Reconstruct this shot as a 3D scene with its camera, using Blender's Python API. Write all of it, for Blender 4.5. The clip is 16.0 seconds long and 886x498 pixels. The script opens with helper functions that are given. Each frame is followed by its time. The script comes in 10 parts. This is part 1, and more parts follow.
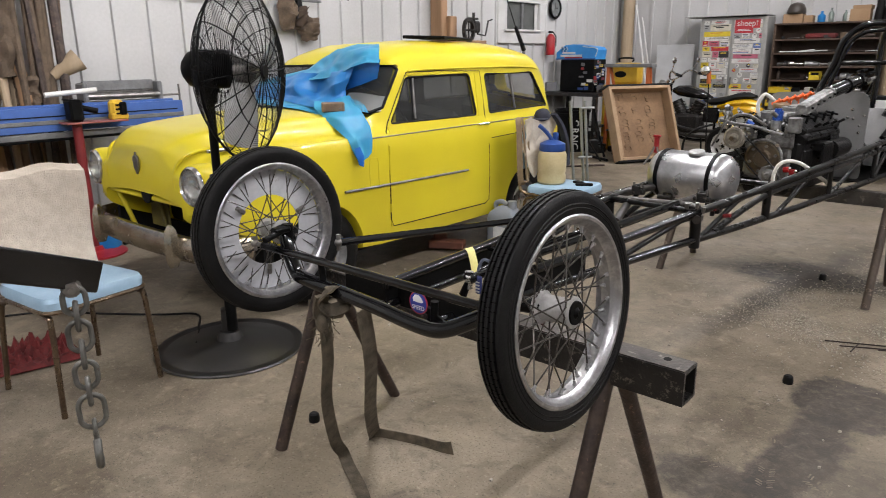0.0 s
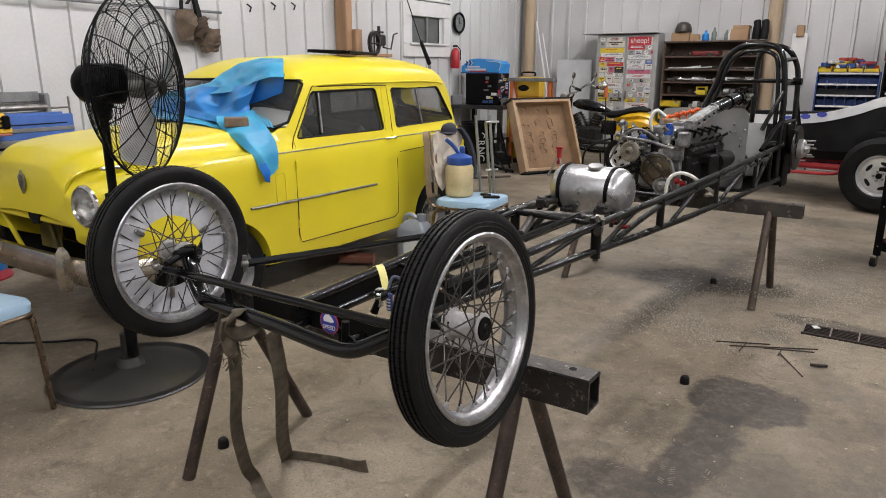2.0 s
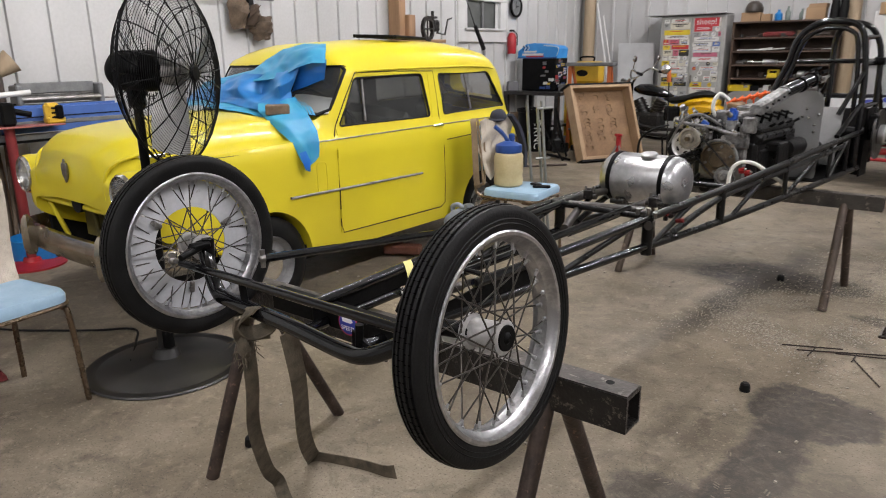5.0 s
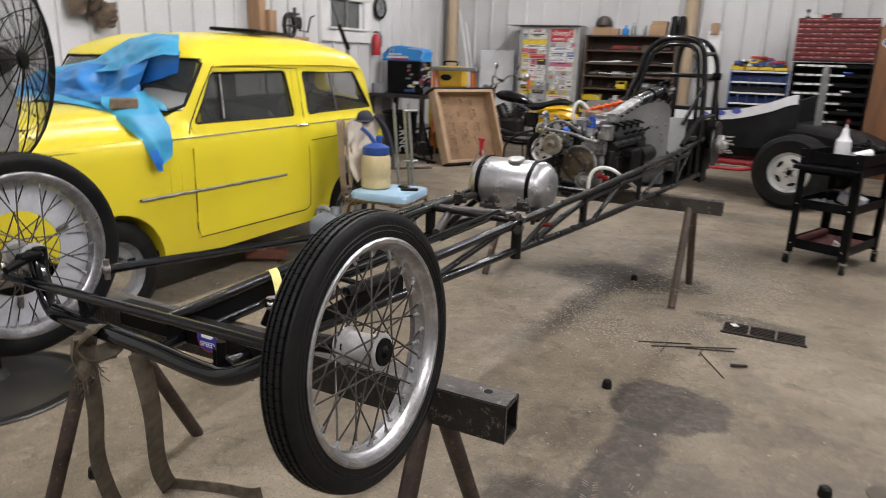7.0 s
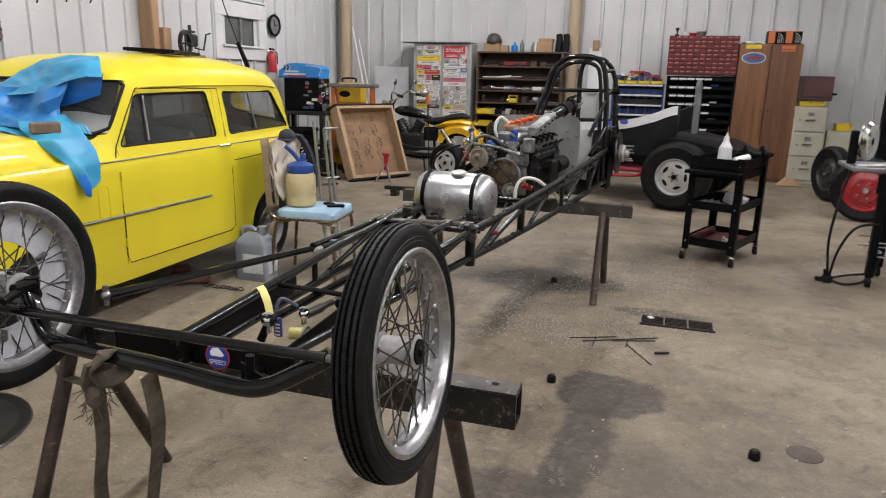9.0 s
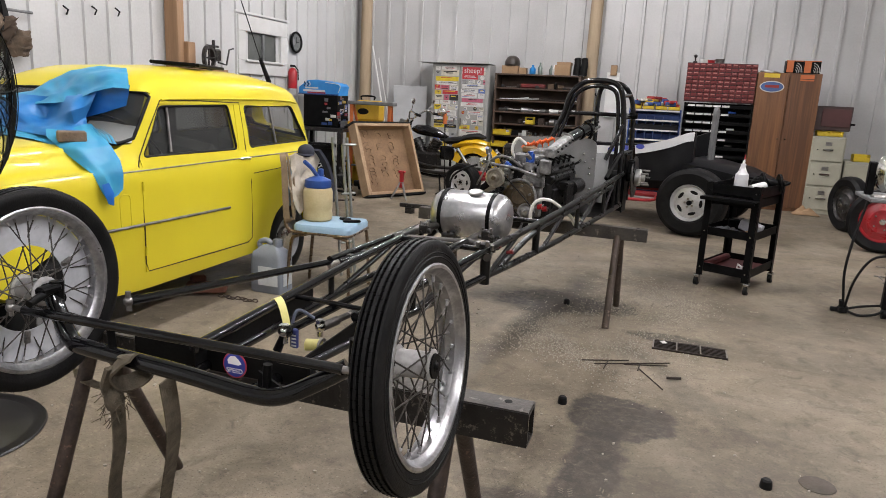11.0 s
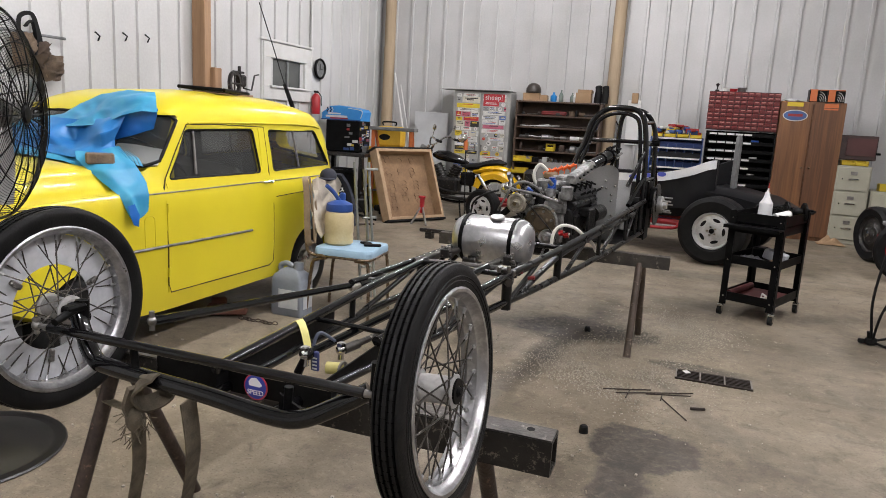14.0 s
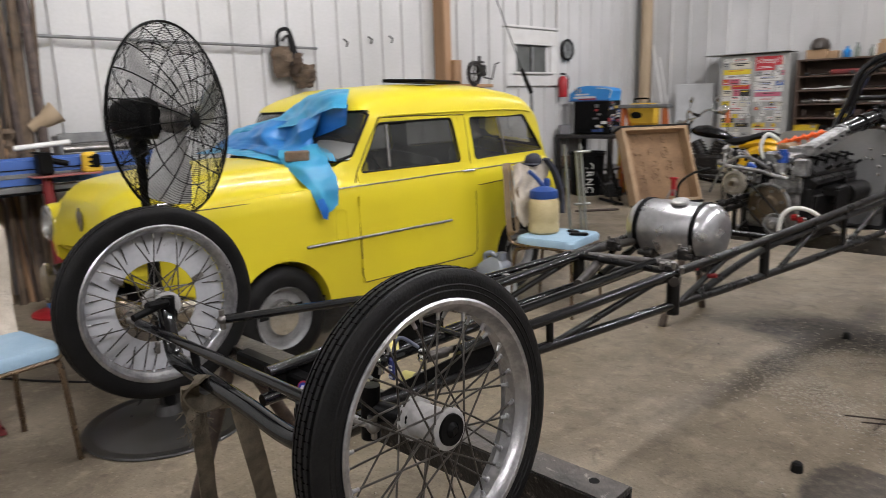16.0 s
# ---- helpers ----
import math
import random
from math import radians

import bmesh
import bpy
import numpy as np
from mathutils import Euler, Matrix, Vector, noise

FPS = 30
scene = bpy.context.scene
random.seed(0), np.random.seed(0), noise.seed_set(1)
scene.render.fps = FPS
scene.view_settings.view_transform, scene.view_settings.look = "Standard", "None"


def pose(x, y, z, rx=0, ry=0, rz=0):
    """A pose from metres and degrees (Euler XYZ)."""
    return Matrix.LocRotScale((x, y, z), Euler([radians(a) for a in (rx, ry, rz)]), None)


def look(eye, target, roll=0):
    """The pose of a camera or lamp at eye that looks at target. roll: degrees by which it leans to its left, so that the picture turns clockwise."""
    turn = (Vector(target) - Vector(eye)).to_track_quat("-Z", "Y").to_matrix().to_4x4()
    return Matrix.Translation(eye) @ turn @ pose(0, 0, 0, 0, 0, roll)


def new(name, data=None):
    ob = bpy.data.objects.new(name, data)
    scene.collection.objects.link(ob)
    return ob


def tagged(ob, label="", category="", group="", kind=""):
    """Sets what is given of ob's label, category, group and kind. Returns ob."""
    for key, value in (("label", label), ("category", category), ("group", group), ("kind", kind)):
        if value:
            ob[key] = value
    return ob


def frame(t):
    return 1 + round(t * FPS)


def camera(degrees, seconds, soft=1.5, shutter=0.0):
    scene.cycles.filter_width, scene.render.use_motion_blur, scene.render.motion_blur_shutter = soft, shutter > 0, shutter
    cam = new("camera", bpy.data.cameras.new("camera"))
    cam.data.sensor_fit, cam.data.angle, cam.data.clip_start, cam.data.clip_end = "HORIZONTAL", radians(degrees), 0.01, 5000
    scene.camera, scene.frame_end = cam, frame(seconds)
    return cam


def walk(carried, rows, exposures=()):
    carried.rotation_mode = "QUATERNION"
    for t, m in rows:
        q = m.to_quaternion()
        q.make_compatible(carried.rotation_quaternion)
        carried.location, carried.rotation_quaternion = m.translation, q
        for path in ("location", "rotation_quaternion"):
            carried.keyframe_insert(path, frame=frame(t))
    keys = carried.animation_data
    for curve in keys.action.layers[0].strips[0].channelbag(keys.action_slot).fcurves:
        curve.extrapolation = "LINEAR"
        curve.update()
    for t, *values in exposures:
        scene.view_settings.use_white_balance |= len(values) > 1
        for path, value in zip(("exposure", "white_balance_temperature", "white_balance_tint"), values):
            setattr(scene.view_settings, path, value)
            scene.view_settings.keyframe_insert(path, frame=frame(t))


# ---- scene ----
cam = camera(65.5, 16.0, soft=0.65, shutter=0.6)
PATH = [
    (0, (0.724, 0.075, 1.352), (-0.538, 1.529, 0.814), -0.6),
    (0.5, (0.724, 0.067, 1.357), (-0.47, 1.582, 0.825), -1.0),
    (1, (0.729, 0.063, 1.358), (-0.341, 1.667, 0.826), -0.8),
    (1.5, (0.721, 0.064, 1.367), (-0.348, 1.667, 0.833), -0.7),
    (2, (0.733, 0.07, 1.375), (-0.329, 1.687, 0.865), 0.0),
    (2.5, (0.739, 0.072, 1.366), (-0.325, 1.691, 0.87), -0.1),
    (3, (0.736, 0.073, 1.37), (-0.303, 1.708, 0.873), -0.0),
    (3.5, (0.728, 0.08, 1.367), (-0.292, 1.729, 0.875), 0.1),
    (4, (0.735, 0.097, 1.369), (-0.295, 1.742, 0.886), -0.1),
    (4.2, (0.743, 0.112, 1.367), (-0.334, 1.728, 0.891), -0.5),
    (6.3, (0.622, 0.438, 1.346), (-0.613, 1.87, 0.695), -1.5),
    (6.5, (0.616, 0.437, 1.348), (-0.585, 1.898, 0.698), -1.2),
    (7, (0.655, 0.298, 1.348), (-0.214, 2.019, 0.814), 1.8),
    (7.5, (0.653, 0.148, 1.369), (-0.157, 1.903, 0.853), -0.6),
    (8, (0.552, 0.108, 1.367), (-0.169, 1.904, 0.862), -0.9),
    (8.5, (0.47, 0.104, 1.36), (-0.164, 1.932, 0.853), -0.0),
    (9, (0.464, 0.07, 1.365), (-0.112, 1.922, 0.878), 1.3),
    (9.2, (0.461, 0.06, 1.36), (-0.097, 1.922, 0.887), 1.9),
    (11.5, (0.456, 0.044, 1.364), (-0.175, 1.894, 0.94), 3.1),
    (12, (0.449, 0.046, 1.362), (-0.19, 1.897, 0.957), 3.3),
    (12.5, (0.45, 0.048, 1.362), (-0.193, 1.901, 0.972), 3.3),
    (13, (0.447, 0.042, 1.359), (-0.2, 1.897, 0.982), 3.4),
    (13.5, (0.444, 0.042, 1.356), (-0.215, 1.894, 0.986), 3.3),
    (14, (0.445, 0.047, 1.357), (-0.229, 1.894, 0.993), 3.2),
    (14.5, (0.446, 0.039, 1.356), (-0.241, 1.883, 1.0), 3.1),
    (15, (0.47, 0.083, 1.35), (-0.228, 1.924, 0.997), 3.1),
    (15.4, (0.534, 0.245, 1.32), (-0.297, 2.018, 0.915), 2.1),
    (15.5, (0.6, 0.295, 1.316), (-0.33, 2.018, 0.906), 1.2),
    (15.7, (0.677, 0.442, 1.327), (-0.491, 1.991, 0.914), -0.6),
    (16, (0.737, 0.558, 1.336), (-0.617, 1.97, 0.92), -1.8),
]
walk(cam, [(t, look(eye, target, roll)) for t, eye, target, roll in PATH], exposures=[(0, 0.0), (1.0, -0.07), (4.0, -0.03), (6.0, -0.03), (7.0, 0.04), (7.5, -0.02), (9.0, 0.0), (11.5, 0.02), (15.0, 0.03), (15.6, 0.04), (16.0, -0.15)])

# ---- world and lamps ----
W = bpy.data.worlds.new("world")
scene.world = W
W.use_nodes = True
wn = W.node_tree
wsky = wn.nodes.new("ShaderNodeTexSky")
wsky.sky_type, wsky.sun_disc = "NISHITA", False
wsky.sun_elevation, wsky.sun_rotation = radians(20), radians(140)
wn.nodes["Background"].inputs[1].default_value = 0.05
wn.links.new(wsky.outputs[0], wn.nodes["Background"].inputs[0])

LEFT, BACK, RIGHT, FRONT, HIGH = -5.15, 11.6, 8.2, -5.0, 4.3
LAMP_POWER = 130
LAMPS = [(-1.6, -2.0), (-1.6, 3.4), (-1.6, 8.9), (2.6, -2.0), (2.6, 3.0), (2.6, 7.0)]

# ---- materials ----
MATS = {}


def mat(name, col, col2=None, rough=0.5, metal=0.0, scale=6.0, fine=90.0, bump=0.0, coat=0.0, mix=0.5, wear=None, wear_at=0.62, spec=0.5, trans=0.0, rvar=0.12, grain=None):
    """A surface with colour that drifts at two scales, fine relief and optional worn or dirty patches."""
    if name in MATS:
        return MATS[name]
    m = bpy.data.materials.new(name)
    m.use_nodes = True
    nt = m.node_tree
    N, L = nt.nodes, nt.links
    b = N["Principled BSDF"]
    b.inputs["Metallic"].default_value = metal
    b.inputs["Coat Weight"].default_value = coat
    b.inputs["Coat Roughness"].default_value = 0.05
    b.inputs["Specular IOR Level"].default_value = spec
    b.inputs["Transmission Weight"].default_value = trans
    if col2 is None:
        col2 = tuple(c * 0.72 for c in col)
    tc = N.new("ShaderNodeTexCoord")
    n1 = N.new("ShaderNodeTexNoise")
    n1.inputs["Scale"].default_value, n1.inputs["Detail"].default_value = scale, 4
    n2 = N.new("ShaderNodeTexNoise")
    n2.inputs["Scale"].default_value, n2.inputs["Detail"].default_value = fine, 3
    place = tc.outputs["Object"]
    if grain:
        gm = N.new("ShaderNodeMapping")
        gm.inputs["Scale"].default_value = grain
        L.new(place, gm.inputs["Vector"])
        place = gm.outputs[0]
    L.new(place, n1.inputs["Vector"])
    L.new(place, n2.inputs["Vector"])
    add = N.new("ShaderNodeMath")
    add.operation = "MULTIPLY_ADD"
    L.new(n2.outputs["Fac"], add.inputs[0])
    add.inputs[1].default_value = 0.45
    L.new(n1.outputs["Fac"], add.inputs[2])
    mr = N.new("ShaderNodeMapRange")
    mr.inputs["From Min"].default_value, mr.inputs["From Max"].default_value = 0.5, 0.95
    L.new(add.outputs[0], mr.inputs["Value"])
    mx = N.new("ShaderNodeMix")
    mx.data_type = "RGBA"
    mx.inputs["A"].default_value, mx.inputs["B"].default_value = (*col, 1), (*col2, 1)
    sc = N.new("ShaderNodeMath")
    sc.operation = "MULTIPLY"
    L.new(mr.outputs[0], sc.inputs[0])
    sc.inputs[1].default_value = mix * 2
    sc.use_clamp = True
    L.new(sc.outputs[0], mx.inputs["Factor"])
    last = mx.outputs["Result"]
    if wear:
        n3 = N.new("ShaderNodeTexNoise")
        n3.inputs["Scale"].default_value, n3.inputs["Detail"].default_value, n3.inputs["Roughness"].default_value = scale * 2.3, 8, 0.7
        L.new(tc.outputs["Object"], n3.inputs["Vector"])
        wr = N.new("ShaderNodeMapRange")
        wr.inputs["From Min"].default_value, wr.inputs["From Max"].default_value = wear_at, wear_at + 0.06
        L.new(n3.outputs["Fac"], wr.inputs["Value"])
        m2 = N.new("ShaderNodeMix")
        m2.data_type = "RGBA"
        L.new(last, m2.inputs["A"])
        m2.inputs["B"].default_value = (*wear, 1)
        L.new(wr.outputs[0], m2.inputs["Factor"])
        last = m2.outputs["Result"]
    L.new(last, b.inputs["Base Color"])
    rr = N.new("ShaderNodeMapRange")
    rr.inputs["To Min"].default_value, rr.inputs["To Max"].default_value = max(0.02, rough - rvar), min(1, rough + rvar)
    L.new(n1.outputs["Fac"], rr.inputs["Value"])
    L.new(rr.outputs[0], b.inputs["Roughness"])
    if bump:
        bp = N.new("ShaderNodeBump")
        bp.inputs["Strength"].default_value, bp.inputs["Distance"].default_value = bump, 0.01
        L.new(n2.outputs["Fac"], bp.inputs["Height"])
        L.new(bp.outputs[0], b.inputs["Normal"])
    MATS[name] = m
    return m


def glow(name, col, power):
    m = bpy.data.materials.new(name)
    m.use_nodes = True
    b = m.node_tree.nodes["Principled BSDF"]
    b.inputs["Base Color"].default_value = (*col, 1)
    b.inputs["Emission Color"].default_value, b.inputs["Emission Strength"].default_value = (*col, 1), power
    return m


YELLOW = mat("yellow_car_paint", (0.63, 0.535, 0.023), (0.575, 0.475, 0.025), rough=0.42, scale=2.5, fine=300, spec=0.18, coat=0.45, rvar=0.1, mix=0.5)
CHROME = mat("chrome", (0.78, 0.78, 0.76), (0.5, 0.49, 0.46), rough=0.16, metal=1, scale=9, rvar=0.08)
DULLCHROME = mat("dull_bumper_chrome", (0.50, 0.45, 0.37), (0.30, 0.26, 0.20), rough=0.24, metal=0.92, scale=12, wear=(0.2, 0.14, 0.09), wear_at=0.62)
BLACKGLOSS = mat("black_frame_paint", (0.003, 0.003, 0.0035), (0.008, 0.008, 0.0085), rough=0.075, scale=14, coat=0.0, spec=0.45, rvar=0.05, wear=(0.045, 0.042, 0.038), wear_at=0.71)
BLACKSATIN = mat("satin_black_paint", (0.0022, 0.0022, 0.0024), (0.006, 0.006, 0.006), rough=0.42, scale=10, bump=0.05, spec=0.07)
RUBBER = mat("tyre_rubber", (0.004, 0.004, 0.0044), (0.010, 0.0098, 0.0095), rough=0.5, scale=16, bump=0.12, fine=200, spec=0.14)
DARK = mat("dark_interior", (0.004, 0.004, 0.004), (0.008, 0.008, 0.008), rough=0.85, spec=0.2)
ALU = mat("polished_aluminium", (0.62, 0.625, 0.635), (0.40, 0.405, 0.415), rough=0.30, metal=0.85, scale=11, fine=60, bump=0.06, mix=0.6, wear=(0.26, 0.26, 0.265), wear_at=0.70)
ALUDULL = mat("cast_aluminium", (0.56, 0.56, 0.55), (0.36, 0.36, 0.36), rough=0.42, metal=0.9, scale=14, bump=0.12, fine=120)
STEEL = mat("bare_steel", (0.30, 0.29, 0.28), (0.16, 0.15, 0.14), rough=0.42, metal=0.9, scale=18, bump=0.1)
RUST = mat("rusty_steel_pipe", (0.075, 0.052, 0.041), (0.026, 0.019, 0.016), rough=0.5, metal=0.4, scale=16, bump=0.2, wear=(0.16, 0.10, 0.075), wear_at=0.6)
FRAMEBLACK = mat("dusty_frame_paint", (0.0028, 0.0028, 0.003), (0.007, 0.0068, 0.0065), rough=0.30, scale=14, spec=0.22, rvar=0.14, wear=(0.030, 0.027, 0.024), wear_at=0.68)
DARKSTEEL = mat("oily_steel_beam", (0.016, 0.0145, 0.0135), (0.008, 0.0075, 0.007), rough=0.34, metal=0.2, scale=17, bump=0.35, wear=(0.12, 0.10, 0.085), wear_at=0.58)
GLASS = mat("car_glass", (0.22, 0.23, 0.225), (0.14, 0.145, 0.14), rough=0.07, trans=0.86, scale=9, fine=40, rvar=0.04)
LAMPGLASS = mat("lamp_glass", (0.93, 0.95, 0.95), (0.86, 0.88, 0.88), rough=0.04, trans=0.96, scale=30, bump=0.15)
WALLWHITE = mat("white_wall_panel", (0.48, 0.48, 0.475), (0.40, 0.40, 0.39), rough=0.45, scale=1.3, fine=40, bump=0.03, mix=0.5)
WOODPOST = mat("old_timber", (0.33, 0.20, 0.11), (0.22, 0.13, 0.07), rough=0.75, scale=9, fine=60, bump=0.2, wear=(0.10, 0.06, 0.035), wear_at=0.66, grain=(1, 1, 0.08))
LOG = mat("peeled_log", (0.40, 0.31, 0.21), (0.28, 0.21, 0.13), rough=0.8, scale=8, fine=50, bump=0.2, grain=(1, 1, 0.08))
OAK = mat("oak_veneer", (0.215, 0.095, 0.034), (0.085, 0.034, 0.013), rough=0.45, scale=9, fine=48, bump=0.08, grain=(1, 1, 0.035), mix=0.7)


# ---- mesh helpers ----
class Bm:
    """A small mesh builder: every call adds a piece; all in world metres unless a matrix is given."""

    def __init__(self):
        self.bm = bmesh.new()

    def _add(self, verts, faces, m=None, smooth=False):
        vs = [self.bm.verts.new(m @ Vector(v) if m else v) for v in verts]
        for f in faces:
            try:
                fc = self.bm.faces.new([vs[i] for i in f])
                fc.smooth = smooth
            except ValueError:
                pass
        return vs

    def box(self, c, s, m=None, bevel=0.0, rz=0.0):
        mm = Matrix.Translation(c) @ Matrix.Rotation(rz, 4, "Z")
        if m:
            mm = m @ mm
        x, y, z = (k / 2 for k in s)
        if bevel <= 0:
            v = [(sx * x, sy * y, sz * z) for sz in (-1, 1) for sy in (-1, 1) for sx in (-1, 1)]
            self._add(v, [(0, 2, 3, 1), (4, 5, 7, 6), (0, 1, 5, 4), (2, 6, 7, 3), (0, 4, 6, 2), (1, 3, 7, 5)], mm)
        else:
            k = min(bevel, x * 0.9, y * 0.9, z * 0.9)
            v, f = [], []
            for sz in (-1, 1):
                for sy in (-1, 1):
                    for sx in (-1, 1):
                        v += [(sx * x, sy * (y - k), sz * (z - k)), (sx * (x - k), sy * y, sz * (z - k)), (sx * (x - k), sy * (y - k), sz * z)]
            I = lambda sx, sy, sz, a: ((sz > 0) * 4 + (sy > 0) * 2 + (sx > 0)) * 3 + a
            for s1 in (-1, 1):
                f.append([I(s1, -1, -1, 0), I(s1, 1, -1, 0), I(s1, 1, 1, 0), I(s1, -1, 1, 0)])
                f.append([I(-1, s1, -1, 1), I(1, s1, -1, 1), I(1, s1, 1, 1), I(-1, s1, 1, 1)])
                f.append([I(-1, -1, s1, 2), I(1, -1, s1, 2), I(1, 1, s1, 2), I(-1, 1, s1, 2)])
                for s2 in (-1, 1):
                    f.append([I(s1, s2, -1, 0), I(s1, s2, 1, 0), I(s1, s2, 1, 1), I(s1, s2, -1, 1)])
                    f.append([I(s1, -1, s2, 0), I(s1, 1, s2, 0), I(s1, 1, s2, 2), I(s1, -1, s2, 2)])
                    f.append([I(-1, s1, s2, 1), I(1, s1, s2, 1), I(1, s1, s2, 2), I(-1, s1, s2, 2)])
                    for s3 in (-1, 1):
                        f.append([I(s1, s2, s3, 0), I(s1, s2, s3, 1), I(s1, s2, s3, 2)])
            self._add(v, f, mm)
        return self

    def rod(self, a, b, r, r2=None, seg=12, cap=True):
        a, b = Vector(a), Vector(b)
        q = (b - a).to_track_quat("Z", "Y").to_matrix()
        r2 = r if r2 is None else r2
        v = []
        for p, rr in ((a, r), (b, r2)):
            for i in range(seg):
                t = 2 * math.pi * i / seg
                v.append(p + q @ Vector((rr * math.cos(t), rr * math.sin(t), 0)))
        f = [(i, (i + 1) % seg, seg + (i + 1) % seg, seg + i) for i in range(seg)]
        vs = self._add(v, f, None, True)
        if cap:
            self.bm.faces.new(vs[:seg][::-1])
            self.bm.faces.new(vs[seg:])
        return self

    def tube(self, pts, r, seg=8, closed=False, flat=None):
        """A tube along a line of points; flat: (width, thickness) for a strap instead of a round."""
        pts = [Vector(p) for p in pts]
        n = len(pts)
        v, prev = [], None
        for i, p in enumerate(pts):
            if closed:
                d = pts[(i + 1) % n] - pts[i - 1]
            else:
                d = pts[min(i + 1, n - 1)] - pts[max(i - 1, 0)]
            d.normalize()
            if prev is None:
                up = Vector((0, 0, 1)) if abs(d.z) < 0.9 else Vector((1, 0, 0))
                s = d.cross(up).normalized()
            else:
                s = (prev - d * prev.dot(d)).normalized()
            prev = s
            w = s.cross(d)
            rr = r[i] if isinstance(r, (list, tuple)) else r
            if flat:
                for a, c in ((1, 1), (-1, 1), (-1, -1), (1, -1)):
                    v.append(p + s * a * flat[0] / 2 + w * c * flat[1] / 2)
            else:
                for k in range(seg):
                    t = 2 * math.pi * k / seg
                    v.append(p + (s * math.cos(t) + w * math.sin(t)) * rr)
        sg = 4 if flat else seg
        f = []
        for i in range(n if closed else n - 1):
            j = (i + 1) % n
            for k in range(sg):
                f.append((i * sg + k, i * sg + (k + 1) % sg, j * sg + (k + 1) % sg, j * sg + k))
        vs = self._add(v, f, None, not flat)
        if not closed:
            self.bm.faces.new(vs[:sg][::-1])
            self.bm.faces.new(vs[-sg:])
        return self

    def lathe(self, prof, m, seg=32, closed=False, smooth=True):
        """Turns (radius, height) pairs round the z axis of m."""
        v = []
        for r, z in prof:
            for k in range(seg):
                t = 2 * math.pi * k / seg
                v.append((r * math.cos(t), r * math.sin(t), z))
        n = len(prof)
        f = []
        for i in range(n if closed else n - 1):
            j = (i + 1) % n
            for k in range(seg):
                f.append((i * seg + k, i * seg + (k + 1) % seg, j * seg + (k + 1) % seg, j * seg + k))
        vs = self._add(v, f, m, smooth)
        if not closed:
            if prof[0][0] > 1e-5 and prof[-1][0] > 1e-3:
                self.bm.faces.new(vs[:seg][::-1])
            if prof[-1][0] > 1e-5:
                self.bm.faces.new(vs[-seg:])
        return self

    def prism(self, pts, depth, m, smooth=False):
        """A flat outline in m's xy plane, thickened along its z by depth (from 0)."""
        n = len(pts)
        v = [(x, y, 0) for x, y in pts] + [(x, y, depth) for x, y in pts]
        f = [tuple(range(n))[::-1], tuple(range(n, 2 * n))] + [(i, (i + 1) % n, n + (i + 1) % n, n + i) for i in range(n)]
        self._add(v, f, m, smooth)
        return self

    def grid(self, fn, nu, nv, m=None, smooth=True, skip=None):
        v = [fn(i / nu, j / nv) for j in range(nv + 1) for i in range(nu + 1)]
        f = [(j * (nu + 1) + i, j * (nu + 1) + i + 1, (j + 1) * (nu + 1) + i + 1, (j + 1) * (nu + 1) + i)
             for j in range(nv) for i in range(nu) if not (skip and skip((i + 0.5) / nu, (j + 0.5) / nv))]
        self._add(v, f, m, smooth)
        return self

    def loft(self, rings, caps=True, smooth=True, closed=True):
        n = len(rings[0])
        v = [p for r in rings for p in r]
        f = []
        for i in range(len(rings) - 1):
            for k in range(n if closed else n - 1):
                f.append((i * n + k, i * n + (k + 1) % n, (i + 1) * n + (k + 1) % n, (i + 1) * n + k))
        vs = self._add(v, f, None, smooth)
        if caps:
            self.bm.faces.new(vs[:n][::-1])
            self.bm.faces.new(vs[-n:])
        return self

    def ball(self, c, r, seg=12, rings=8, s=(1, 1, 1), m=None):
        mm = Matrix.Translation(c) @ Matrix.Diagonal((*s, 1))
        if m:
            mm = m @ mm
        prof = [(r * math.sin(math.pi * i / rings), -r * math.cos(math.pi * i / rings)) for i in range(rings + 1)]
        prof[0], prof[-1] = (1e-6, -r), (1e-6, r)
        return self.lathe(prof, mm, seg)

    def shell(self, thick):
        """Gives an open sheet a thickness."""
        bmesh.ops.recalc_face_normals(self.bm, faces=self.bm.faces)
        bmesh.ops.solidify(self.bm, geom=self.bm.faces[:], thickness=thick)
        return self


def axis(p, d, roll=0.0):
    """A matrix at p whose z axis looks along d."""
    return Matrix.Translation(p) @ Vector(d).to_track_quat("Z", "Y").to_matrix().to_4x4() @ Matrix.Rotation(roll, 4, "Z")


def root_of(ob):
    while ob.parent:
        ob = ob.parent
    return ob


def mesh_from(b, name, sharp=35.0):
    me = bpy.data.meshes.new(name)
    bm = b.bm if isinstance(b, Bm) else b
    bmesh.ops.recalc_face_normals(bm, faces=bm.faces)
    bm.to_mesh(me)
    bm.free()
    if any(p.use_smooth for p in me.polygons):
        me.set_sharp_from_angle(angle=radians(sharp))
    return me


def part(name, b, material, parent, label="", local=False, bevel=0.0, sharp=35.0):
    """Links a built mesh as one part under a thing (or under a part). Meshes are built in world metres unless local."""
    if not local:
        bm = b.bm
        bm.transform(root_of(parent).matrix_basis.inverted())
    me = mesh_from(b, name, sharp)
    me.materials.append(material)
    ob = new(name, me)
    ob.parent = parent
    if bevel:
        add_bevel(ob, bevel)
    return tagged(ob, label)


